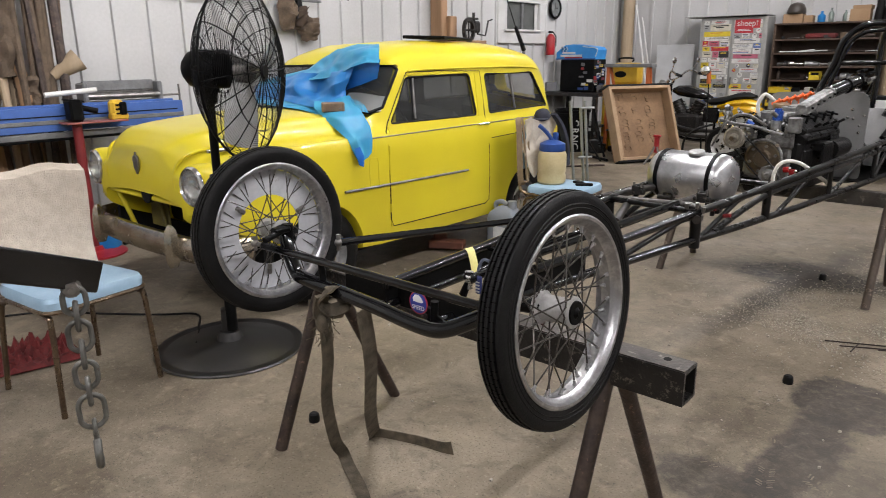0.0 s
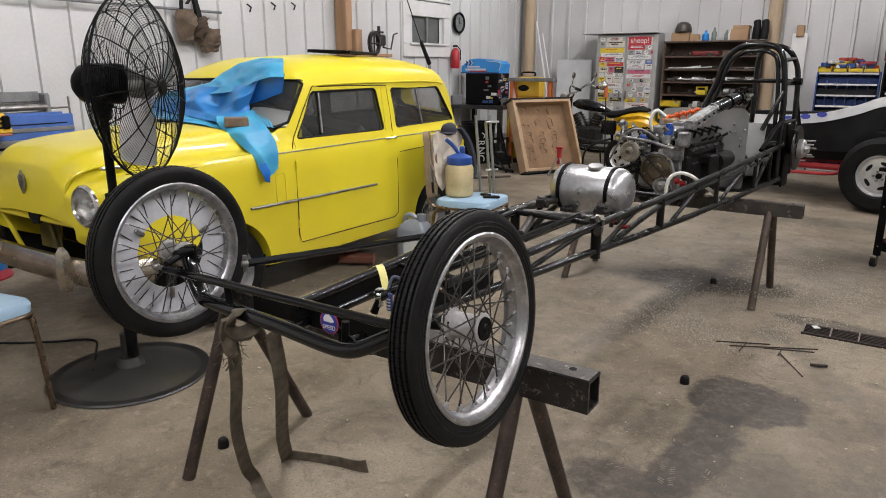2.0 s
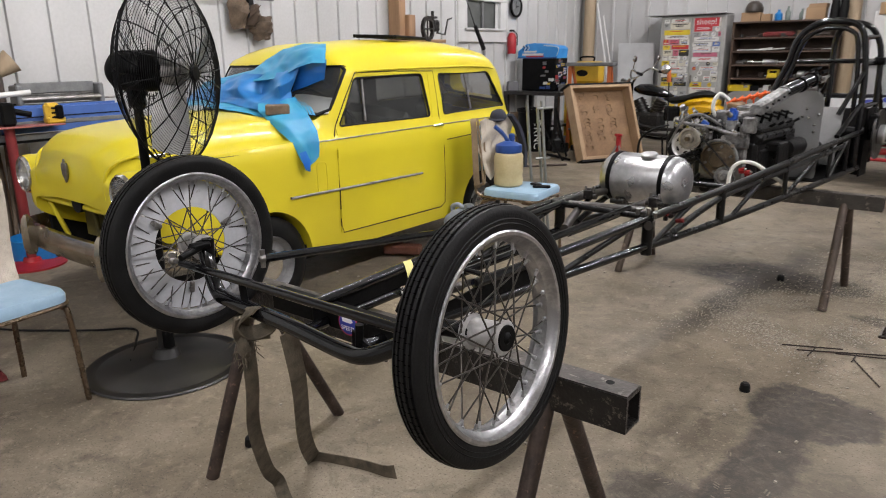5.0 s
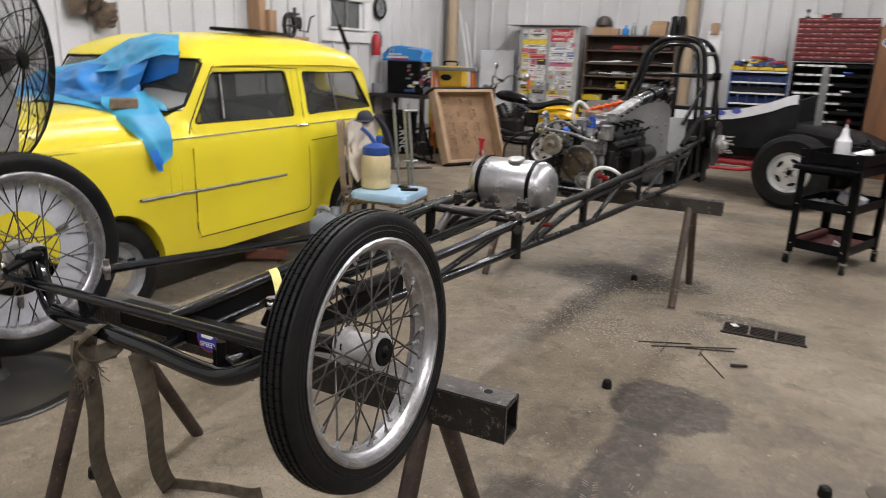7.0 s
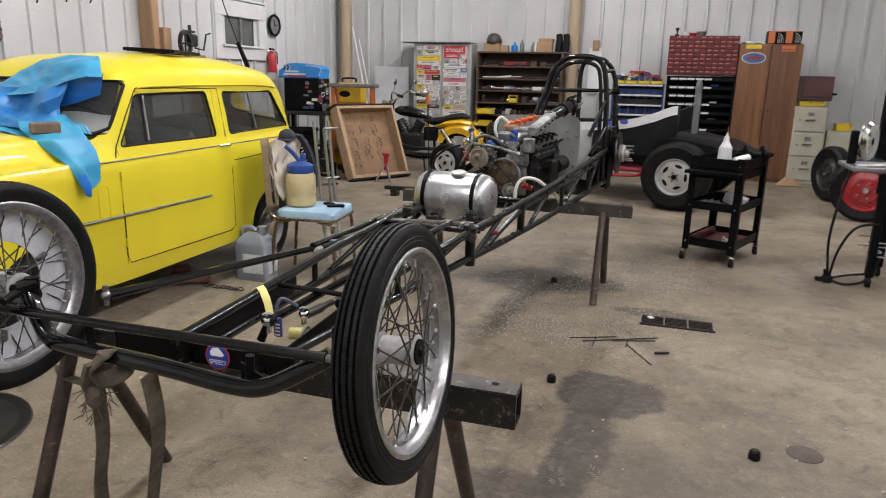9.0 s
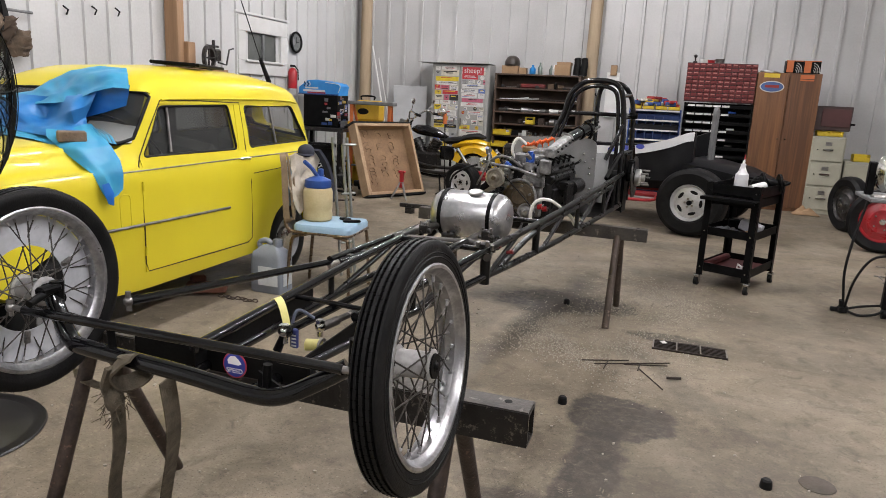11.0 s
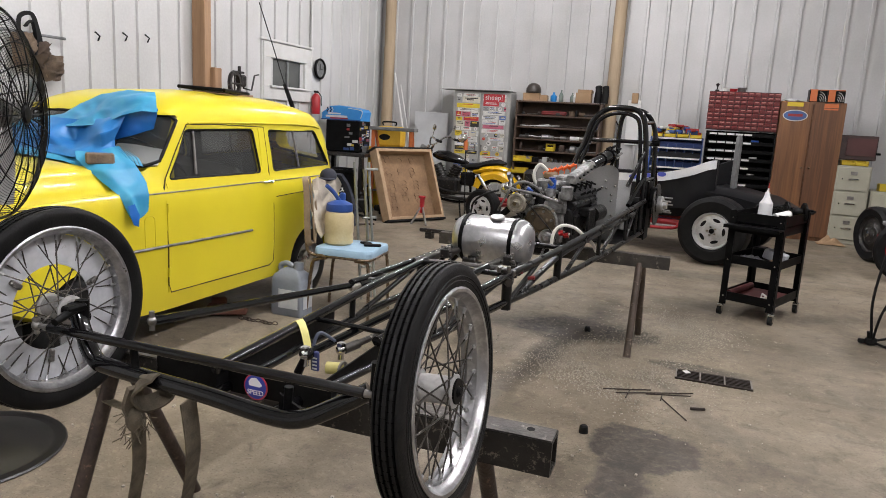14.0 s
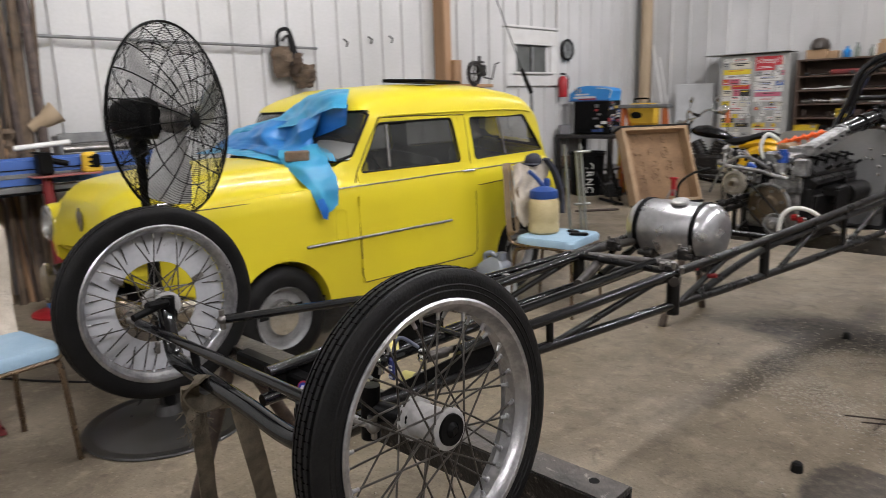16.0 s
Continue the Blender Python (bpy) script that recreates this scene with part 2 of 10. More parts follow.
def add_bevel(ob, w, seg=2):
    md = ob.modifiers.new("bevel", "BEVEL")
    md.width, md.segments, md.limit_method, md.angle_limit = w, seg, "ANGLE", radians(40)


def thing(name, label, category, at=(0, 0, 0), rz=0.0, group="", kind=""):
    ob = new(name)
    ob.empty_display_size = 0.1
    ob.matrix_basis = Matrix.Translation(at) @ Matrix.Rotation(rz, 4, "Z")
    return tagged(ob, label, category, group, kind)


def solo(name, b, material, label, category, group="", kind="", at=None, bevel=0.0, sharp=35.0):
    """A thing of one single mesh; its origin goes to at."""
    if at is not None:
        b.bm.transform(Matrix.Translation(at).inverted())
    me = mesh_from(b, name, sharp)
    me.materials.append(material)
    ob = new(name, me)
    if at is not None:
        ob.location = at
    if bevel:
        add_bevel(ob, bevel)
    return tagged(ob, label, category, group, kind)


def smooth_line(pts, n=8, closed=False):
    """Catmull-Rom through points."""
    P = [Vector(p) for p in pts]
    out = []
    m = len(P)
    for i in range(m if closed else m - 1):
        if closed:
            a, b, c, d = P[i - 1], P[i], P[(i + 1) % m], P[(i + 2) % m]
        else:
            a, b, c, d = P[max(i - 1, 0)], P[i], P[i + 1], P[min(i + 2, m - 1)]
        for k in range(n):
            t = k / n
            out.append(0.5 * ((2 * b) + (c - a) * t + (2 * a - 5 * b + 4 * c - d) * t * t + (3 * b - a - 3 * c + d) * t ** 3))
    if not closed:
        out.append(P[-1])
    return out


def cut(b, cutters, op="DIFFERENCE"):
    """Boolean of builders; gives a builder."""
    def ob_of(x):
        me = bpy.data.meshes.new("tmp")
        bmesh.ops.recalc_face_normals(x.bm, faces=x.bm.faces)
        x.bm.to_mesh(me)
        x.bm.free()
        return new("tmp", me)
    base = ob_of(b)
    tools = [ob_of(c) for c in cutters]
    for t in tools:
        md = base.modifiers.new("cut", "BOOLEAN")
        md.operation, md.solver, md.object = op, "EXACT", t
    bpy.context.view_layer.update()
    dg = bpy.context.evaluated_depsgraph_get()
    me = bpy.data.meshes.new_from_object(base.evaluated_get(dg))
    out = Bm()
    out.bm.from_mesh(me)
    for o in (base, *tools):
        bpy.data.objects.remove(o)
    return out

# ---- the room ----
def floor_material():
    m = bpy.data.materials.new("worn_concrete_floor")
    m.use_nodes = True
    nt = m.node_tree
    N, L = nt.nodes, nt.links
    b = N["Principled BSDF"]
    tc = N.new("ShaderNodeTexCoord")

    def noise_at(scale, detail=6, rough=0.6, dist=0.0):
        n = N.new("ShaderNodeTexNoise")
        n.inputs["Scale"].default_value, n.inputs["Detail"].default_value = scale, detail
        n.inputs["Roughness"].default_value, n.inputs["Distortion"].default_value = rough, dist
        L.new(tc.outputs["Object"], n.inputs["Vector"])
        return n.outputs["Fac"]

    def ranged(sock, lo, hi, a=0.0, z=1.0):
        r = N.new("ShaderNodeMapRange")
        for k, x in (("From Min", lo), ("From Max", hi), ("To Min", a), ("To Max", z)):
            r.inputs[k].default_value = x
        L.new(sock, r.inputs["Value"])
        return r.outputs[0]

    def mixed(a, bcol, fac):
        x = N.new("ShaderNodeMix")
        x.data_type = "RGBA"
        if isinstance(a, tuple):
            x.inputs["A"].default_value = (*a, 1)
        else:
            L.new(a, x.inputs["A"])
        x.inputs["B"].default_value = (*bcol, 1)
        L.new(fac, x.inputs["Factor"])
        return x.outputs["Result"]

    def times(a, c):
        x = N.new("ShaderNodeMath")
        x.operation = "MULTIPLY"
        for i, s in ((0, a), (1, c)):
            if isinstance(s, float):
                x.inputs[i].default_value = s
            else:
                L.new(s, x.inputs[i])
        return x.outputs[0]

    def blob(cx, cy, rx, ry, edge=0.35, wob=0.5, ang=0.0):
        mp = N.new("ShaderNodeMapping")
        mp.vector_type = "TEXTURE"
        mp.inputs["Location"].default_value = (cx, cy, 0)
        mp.inputs["Rotation"].default_value = (0, 0, ang)
        mp.inputs["Scale"].default_value = (rx, ry, 1)
        L.new(tc.outputs["Object"], mp.inputs["Vector"])
        ln = N.new("ShaderNodeVectorMath")
        ln.operation = "LENGTH"
        L.new(mp.outputs[0], ln.inputs[0])
        ad = N.new("ShaderNodeMath")
        ad.operation = "MULTIPLY_ADD"
        L.new(noise_at(3.2, 6, 0.65), ad.inputs[0])
        ad.inputs[1].default_value = wob * 2
        L.new(ln.outputs["Value"], ad.inputs[2])
        return ranged(ad.outputs[0], 1 + wob, 1 + wob - edge)

    base = mixed((0.219, 0.182, 0.133), (0.111, 0.090, 0.064), ranged(noise_at(0.55, 6, 0.62, 0.4), 0.40, 0.64))
    base = mixed(base, (0.295, 0.252, 0.190), times(ranged(noise_at(1.6, 6, 0.6, 0.5), 0.45, 0.70), 0.75))
    base = mixed(base, (0.079, 0.064, 0.046), times(ranged(noise_at(3.0, 6, 0.62, 0.8), 0.52, 0.74), 0.6))
    # scuff marks: thin pale ridges in patches
    sn = noise_at(7.5, 4, 0.6, 2.2)
    ab = N.new("ShaderNodeMath")
    ab.operation = "COMPARE"
    L.new(sn, ab.inputs[0])
    ab.inputs[1].default_value, ab.inputs[2].default_value = 0.5, 0.012
    base = mixed(base, (0.346, 0.305, 0.238), times(times(ab.outputs[0], ranged(noise_at(1.7, 5, 0.6), 0.52, 0.62)), 0.22))
    base = mixed(base, (0.366, 0.321, 0.247), times(ranged(noise_at(62, 4, 0.65), 0.58, 0.68), 0.5))
    base = mixed(base, (0.051, 0.042, 0.031), times(ranged(noise_at(120, 3, 0.6), 0.57, 0.67), 0.7))
    base = mixed(base, (0.069, 0.054, 0.038), times(ranged(noise_at(9, 7, 0.70, 0.6), 0.52, 0.68), 0.6))
    base = mixed(base, (0.315, 0.270, 0.201), times(ranged(noise_at(14, 8, 0.74, 0.4), 0.54, 0.66), 0.5))
    # oil stains and other dark patches with a shape of their own, mottled inside
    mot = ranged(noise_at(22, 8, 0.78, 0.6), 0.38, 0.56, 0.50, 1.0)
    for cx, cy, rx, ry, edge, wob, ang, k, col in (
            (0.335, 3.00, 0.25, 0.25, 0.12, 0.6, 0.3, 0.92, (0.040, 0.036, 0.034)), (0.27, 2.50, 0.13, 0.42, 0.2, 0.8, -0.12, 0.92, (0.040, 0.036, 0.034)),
            # patch and long band under the engine: oil plus the frame's shadow painted in
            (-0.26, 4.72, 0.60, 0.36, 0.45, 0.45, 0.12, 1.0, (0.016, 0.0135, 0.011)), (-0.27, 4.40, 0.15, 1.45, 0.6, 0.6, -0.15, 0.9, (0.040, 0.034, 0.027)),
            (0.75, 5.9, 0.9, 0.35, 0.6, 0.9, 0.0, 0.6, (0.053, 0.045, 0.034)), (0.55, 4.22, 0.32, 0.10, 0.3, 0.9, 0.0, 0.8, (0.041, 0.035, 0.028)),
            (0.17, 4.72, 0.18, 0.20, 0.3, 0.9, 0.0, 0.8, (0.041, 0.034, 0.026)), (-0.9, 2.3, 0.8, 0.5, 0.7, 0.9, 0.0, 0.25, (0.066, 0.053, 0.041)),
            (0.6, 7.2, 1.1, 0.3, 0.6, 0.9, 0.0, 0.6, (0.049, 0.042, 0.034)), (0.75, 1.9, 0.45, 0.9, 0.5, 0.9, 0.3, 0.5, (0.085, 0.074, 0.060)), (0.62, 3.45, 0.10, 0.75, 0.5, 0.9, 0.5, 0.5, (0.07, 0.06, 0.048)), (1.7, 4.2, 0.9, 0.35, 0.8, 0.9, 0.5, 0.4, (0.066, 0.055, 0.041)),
            # first two: broad dim patches, the floor is darker towards the right
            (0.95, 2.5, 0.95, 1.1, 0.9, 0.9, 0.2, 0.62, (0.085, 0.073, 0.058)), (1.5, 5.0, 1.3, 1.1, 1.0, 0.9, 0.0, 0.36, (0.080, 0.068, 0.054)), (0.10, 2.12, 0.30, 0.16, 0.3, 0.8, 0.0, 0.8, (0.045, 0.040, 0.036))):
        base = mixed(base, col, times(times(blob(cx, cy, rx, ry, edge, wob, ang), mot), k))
    # scattered absorbent granules
    gr = N.new("ShaderNodeTexVoronoi")
    gr.inputs["Scale"].default_value = 85
    L.new(tc.outputs["Object"], gr.inputs["Vector"])
    grains = times(ranged(gr.outputs["Distance"], 0.44, 0.28), ranged(noise_at(5, 7, 0.72), 0.40, 0.52))
    base = mixed(base, (0.360, 0.320, 0.243), times(times(grains, blob(0.42, 4.75, 0.62, 0.75, 0.8, 0.8, 0.2)), 0.75))
    L.new(base, b.inputs["Base Color"])
    L.new(ranged(noise_at(1.4, 6, 0.65), 0.35, 0.7, 0.42, 0.72), b.inputs["Roughness"])
    b.inputs["Specular IOR Level"].default_value = 0.25
    bp = N.new("ShaderNodeBump")
    bp.inputs["Strength"].default_value, bp.inputs["Distance"].default_value = 0.25, 0.004
    ad = N.new("ShaderNodeMath")
    ad.operation = "ADD"
    L.new(noise_at(35, 5, 0.7), ad.inputs[0])
    L.new(times(noise_at(170, 2), 0.5), ad.inputs[1])
    L.new(ad.outputs[0], bp.inputs["Height"])
    L.new(bp.outputs[0], b.inputs["Normal"])
    return m


fl = Bm().box(((LEFT + RIGHT) / 2, (FRONT + BACK) / 2, -0.075), (RIGHT - LEFT + 0.4, BACK - FRONT + 0.4, 0.15))
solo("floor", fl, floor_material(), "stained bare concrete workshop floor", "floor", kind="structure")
cl = Bm().box(((LEFT + RIGHT) / 2, (FRONT + BACK) / 2, HIGH + 0.05), (RIGHT - LEFT + 0.4, BACK - FRONT + 0.4, 0.1))
for i in range(40):
    cl.box((LEFT + 0.3 + i * 0.33, (FRONT + BACK) / 2, HIGH - 0.012), (0.05, BACK - FRONT, 0.024))
solo("ceiling", cl, WALLWHITE, "white ribbed metal ceiling panels", "ceiling", kind="structure")


def ribbed_wall(name, x0, x1, place, holes=(), label="white ribbed metal wall panels"):
    """A sheet-metal wall along its own x, facing its own +y; ribs are folded into the sheet."""
    pitch, b = 0.305, Bm()
    prof = []
    x = x0
    while x < x1 - 0.01:
        for dx, dy in ((0, 0), (0.240, 0), (0.246, 0.026), (0.284, 0.026), (0.290, 0)):
            prof.append((min(x + dx, x1), dy))
        x += pitch
    prof.append((x1, 0))
    zs = sorted({0.0, HIGH, *[z for h in holes for z in h[2:]]})
    for z0, z1 in zip(zs, zs[1:]):
        for (xa, ya), (xb, yb) in zip(prof, prof[1:]):
            mid, zm = (xa + xb) / 2, (z0 + z1) / 2
            if any(h[0] < mid < h[1] and h[2] < zm < h[3] for h in holes):
                continue
            b._add([(xa, ya, z0), (xb, yb, z0), (xb, yb, z1), (xa, ya, z1)], [(0, 1, 2, 3)], place)
    back = Bm()
    spans = [(x0, x1, 0, HIGH)]
    for h in holes:
        spans = [(x0, h[0], 0, HIGH), (h[1], x1, 0, HIGH), (h[0], h[1], 0, h[2]), (h[0], h[1], h[3], HIGH)]
    for s in spans:
        if s[1] - s[0] > 0.01 and s[3] - s[2] > 0.01:
            b.box(((s[0] + s[1]) / 2, -0.08, (s[2] + s[3]) / 2), (s[1] - s[0], 0.15, s[3] - s[2]), place)
    back.bm.free()
    return solo(name, b, WALLWHITE, label, "wall", kind="structure")


# own +y of each wall points into the room
WIN = (8.15, 9.0, 1.70, 2.07)
ribbed_wall("wall_west", -BACK, -FRONT, Matrix.Translation((LEFT, 0, 0)) @ Matrix.Rotation(radians(-90), 4, "Z"), holes=[(-WIN[1], -WIN[0], WIN[2], WIN[3])])
ribbed_wall("wall_north", -RIGHT, -LEFT, Matrix.Translation((0, BACK, 0)) @ Matrix.Rotation(radians(180), 4, "Z"))
ribbed_wall("wall_east", FRONT, BACK, Matrix.Translation((RIGHT, 0, 0)) @ Matrix.Rotation(radians(90), 4, "Z"))
ribbed_wall("wall_south", LEFT, RIGHT, Matrix.Translation((0, FRONT, 0)))

# strip lights under the ceiling
TUBE = glow("led_tube", (1.0, 0.97, 0.92), 7.0)
FIXTURE = mat("white_fixture_paint", (0.75, 0.75, 0.74), rough=0.4)
for x, y in LAMPS:
    t = thing("strip_light", "white twin-tube ceiling strip light, switched on", "ceiling light", (x, y, HIGH - 0.03), group="ceiling strip lights")
    part("housing", Bm().box((0, 0, -0.035), (0.16, 2.44, 0.07), bevel=0.01), FIXTURE, t, local=True)
    for s in (-0.045, 0.045):
        part("lamp_tube", Bm().rod((s, -1.19, -0.085), (s, 1.19, -0.085), 0.013), TUBE, t, local=True)
    for s in (-1, 1):
        la = bpy.data.lights.new("strip_light_lamp", "AREA")
        la.shape, la.size, la.size_y, la.energy, la.color = "RECTANGLE", 0.08, 2.4, LAMP_POWER, (1.0, 0.968, 1.0)
        lo = new("strip_light_lamp", la)
        lo.location = (x + s * 0.045, y, HIGH - 0.17)
        lo.rotation_euler = (0, s * radians(-70), 0)


# ---- yellow station wagon ----
CX = -2.82


def wagon_section(y):
    """Half widths and heights of the wagon's skin at y."""
    ys = [1.735, 1.77, 1.84, 2.00, 2.40, 2.78, 2.88, 3.02, 3.10, 3.28, 3.70, 4.30, 4.62, 4.78, 4.88, 4.96]
    tab = {
        "zb": [0.60, 0.56, 0.52, 0.46, 0.27, 0.245, 0.238, 0.235, 0.235, 0.235, 0.235, 0.235, 0.245, 0.275, 0.32, 0.38],
        "w": [0.44, 0.52, 0.575, 0.60, 0.615, 0.62, 0.62, 0.62, 0.62, 0.62, 0.62, 0.62, 0.617, 0.612, 0.598, 0.545],
        "zs": [0.77, 0.81, 0.85, 0.88, 0.90, 0.905, 0.915, 0.925, 0.925, 0.925, 0.92, 0.92, 0.92, 0.91, 0.88, 0.82],
        "g0": [0.36, 0.42, 0.46, 0.48, 0.50, 0.54, 0.585, 0.597, 0.598, 0.597, 0.595, 0.595, 0.585, 0.57, 0.54, 0.46],
        "g": [0.26, 0.31, 0.36, 0.39, 0.42, 0.46, 0.545, 0.558, 0.557, 0.553, 0.55, 0.55, 0.54, 0.515, 0.48, 0.42],
        "e": [0.86, 0.92, 0.955, 0.975, 0.99, 1.00, 1.035, 1.18, 1.255, 1.27, 1.275, 1.275, 1.262, 1.18, 0.96, 0.86],
        "zt": [0.91, 0.97, 1.005, 1.03, 1.055, 1.07, 1.12, 1.29, 1.385, 1.44, 1.465, 1.455, 1.41, 1.28, 1.00, 0.88],
    }
    near = np.linspace(-0.07, 0.07, 7) if y < 2.5 else np.linspace(-0.02, 0.02, 3)
    return {k: float(np.mean(np.interp(y + near * min(1.0, (y - 1.70) / 0.10), ys, v))) for k, v in tab.items()}


def wagon_ring(y, inset=0.0):
    s = wagon_section(y)
    w, g0, g, e, zt, zb, zs = s["w"] - inset, s["g0"] - inset, s["g"] - inset, s["e"] - inset * 0.5, s["zt"] - inset, s["zb"] + inset * 2, s["zs"]
    half = [(w * 0.86, zb), (w - 0.012, zb + 0.02), (w, zb + 0.07), (w + 0.004, 0.62 if zs > 0.7 else zs - 0.1), (w, zs - 0.07), (w - 0.006, zs - 0.02), (w - 0.02, zs + 0.01),
            (g0, zs + 0.02), (g0 + (g - g0) * 0.35, zs + (e - zs) * 0.45), (g, e)]
    for a in (18, 36, 54, 72):
        t = radians(a)
        half.append((g * math.cos(t) ** 0.7, e + (zt - e) * math.sin(t) ** 0.75))
    ring = [(CX + x, y, z) for x, z in half] + [(CX, y, zt)] + [(CX - x, y, z) for x, z in half[::-1]]
    return [Vector(p) for p in ring]


def side_x(y, z):
    """Outer skin of the wagon's flank."""
    s = wagon_section(y)
    zz = [s["zb"] + 0.07, 0.62, s["zs"] - 0.07, s["zs"] + 0.01, s["zs"] + 0.02, s["zs"] + (s["e"] - s["zs"]) * 0.45, s["e"]]
    xx = [s["w"], s["w"] + 0.004, s["w"], s["w"] - 0.02, s["g0"], s["g0"] + (s["g"] - s["g0"]) * 0.35, s["g"]]
    return CX + float(np.interp(z, zz, xx))


wag = thing("station_wagon", "bright yellow two-door vintage station wagon with a missing grille", "car", (CX, 3.4, 0))
AX_F, AX_R, WZ = 2.45, 4.43, 0.27


def wagon_body():
    ys = [1.735, 1.745, 1.755, 1.77, 1.785, 1.80, 1.815, 1.83, 1.85, 1.88, 1.92, 1.96, 2.0, 2.07, 2.15, 2.22, 2.3, 2.38, 2.45, 2.52, 2.6, 2.7, 2.78, 2.83, 2.88, 2.93, 2.97, 3.02, 3.06, 3.10, 3.15, 3.2, 3.28, 3.4, 3.5, 3.7, 3.95, 4.15, 4.3, 4.45, 4.56, 4.62, 4.68, 4.74, 4.78, 4.82, 4.86, 4.90, 4.93, 4.96]
    outer = Bm().loft([wagon_ring(y) for y in ys])
    inner = Bm().loft([wagon_ring(y, 0.035) for y in [2.78, 2.83, 2.88, 2.93, 2.97, 3.02, 3.06, 3.10, 3.15, 3.2, 3.28, 3.5, 3.7, 3.95, 4.15, 4.3, 4.45, 4.56, 4.62, 4.70]])
    cuts = [inner]
    across = lambda pts: Bm().prism(pts, 3.0, Matrix(((0, 0, 1, CX - 1.5), (1, 0, 0, 0), (0, 1, 0, 0), (0, 0, 0, 1))))
    cuts.append(across(rounded([(3.010, 0.967), (3.18, 1.232), (3.800, 1.238), (3.845, 0.965)], 0.025)))
    cuts.append(across(rounded([(3.985, 0.967), (3.965, 1.236), (4.565, 1.234), (4.765, 0.978)], 0.025)))
    along = lambda pts, y0, y1: Bm().prism(pts, y1 - y0, Matrix(((1, 0, 0, CX), (0, 0, 1, y0), (0, 1, 0, 0), (0, 0, 0, 1))))
    cuts.append(along(rounded([(-0.545, 1.0), (-0.30, 1.045), (0.30, 1.045), (0.562, 1.0), (0.560, 1.13), (0.522, 1.308), (-0.522, 1.308), (-0.560, 1.13)], 0.06), 2.60, 3.2))
    for s in (-1, 1):
        cuts.append(Bm().prism(rounded([(2.70, 1.036), (2.952, 1.036), (3.133, 1.308), (2.70, 1.308)], 0.012), 0.36, Matrix(((0, 0, 1, CX + (0.36 if s > 0 else -0.72)), (1, 0, 0, 0), (0, 1, 0, 0), (0, 0, 0, 1)))))
    cuts.append(along(rounded([(-0.42, 1.02), (-0.38, 1.22), (0.38, 1.22), (0.42, 1.02)], 0.05), 4.5, 5.2))
    for y, r in ((AX_F, 0.285), (AX_R, 0.275)):
        for s in (-1, 1):
            cuts.append(Bm().rod((CX + s * 0.40, y, WZ + 0.015), (CX + s * 0.8, y, WZ + 0.015), r, seg=40))
    for s in (-1, 1):
        cuts.append(Bm().rod((CX + s * 0.520, 1.60, 0.766), (CX + s * 0.518, 1.85, 0.764), 0.0855, seg=36))
    # engine bay mouth below the hood
    cuts.append(along(rounded([(-0.40, 0.42), (-0.42, 0.66), (-0.16, 0.685), (0.16, 0.685), (0.42, 0.66), (0.40, 0.42)], 0.04), 1.5, 2.15))
    return cut(outer, cuts)


def rounded(pts, r, n=4):
    """An outline with rounded corners."""
    out = []
    m = len(pts)
    for i in range(m):
        p, a, c = Vector(pts[i]), Vector(pts[i - 1]), Vector(pts[(i + 1) % m])
        u, v = (a - p).normalized(), (c - p).normalized()
        k = min(r, (a - p).length * 0.45, (c - p).length * 0.45)
        p0, p1 = p + u * k, p + v * k
        for j in range(n + 1):
            t = j / n
            out.append(tuple(p0 * (1 - t) ** 2 + p * 2 * t * (1 - t) + p1 * t * t))
    return out


body = part("body", wagon_body(), YELLOW, wag, sharp=46)
body.data.materials.append(mat("grey_dusty_headliner", (0.075, 0.075, 0.07), (0.045, 0.045, 0.042), rough=0.9, scale=6))
for f in body.data.polygons:
    inward = f.center + wag.matrix_basis.translation - Vector((CX, 0, 0.90))
    inward.y = 0
    if -0.6 < f.center.y < 1.32 and f.normal.dot(inward) < -0.02 and abs(f.normal.y) < 0.8 and f.center.z > 0.30:
        f.material_index = 1


def car_wheel(parent, c, side, r=0.27, w=0.14):
    m = axis(c, (side, 0, 0))
    ty = part("wheel", Bm().lathe([(r * 0.62, -w / 2), (r * 0.8, -w / 2 - 0.006), (r * 0.95, -w * 0.42), (r, -w * 0.28), (r, w * 0.28), (r * 0.95, w * 0.42), (r * 0.8, w / 2 + 0.006), (r * 0.62, w / 2)], m, 40, closed=True), RUBBER, parent, "black rubber tyre on a painted steel wheel")
    part("rim", Bm().lathe([(r * 0.63, w * 0.4), (r * 0.60, w * 0.5), (r * 0.52, w * 0.2), (r * 0.3, w * 0.22), (1e-4, w * 0.22)], m, 32), mat("grey_steel_wheel", (0.22, 0.22, 0.22), (0.12, 0.12, 0.12), rough=0.5, scale=14), ty)
    part("hubcap", Bm().lathe([(r * 0.36, w * 0.22), (r * 0.33, w * 0.42), (r * 0.2, w * 0.5), (1e-4, w * 0.53)], m, 24), CHROME, ty, "domed chrome hubcap")


for y in (AX_F, AX_R):
    for s in (-1, 1):
        car_wheel(wag, (CX + s * 0.535, y, WZ), s)


def on_side(y, z, out=0.0):
    return Vector((side_x(y, z) + out, y, z))


def side_patch(b, y0, y1, z0, z1, out, nu=14, nv=8):
    b.grid(lambda u, v: on_side(y0 + (y1 - y0) * u, z0 + (z1 - z0) * v, out), nu, nv)


SEAM = mat("dark_panel_gap", (0.05, 0.04, 0.006), (0.03, 0.025, 0.005), rough=0.8)
GASKET = mat("black_rubber_gasket", (0.006, 0.006, 0.006), rough=0.6, spec=0.2)
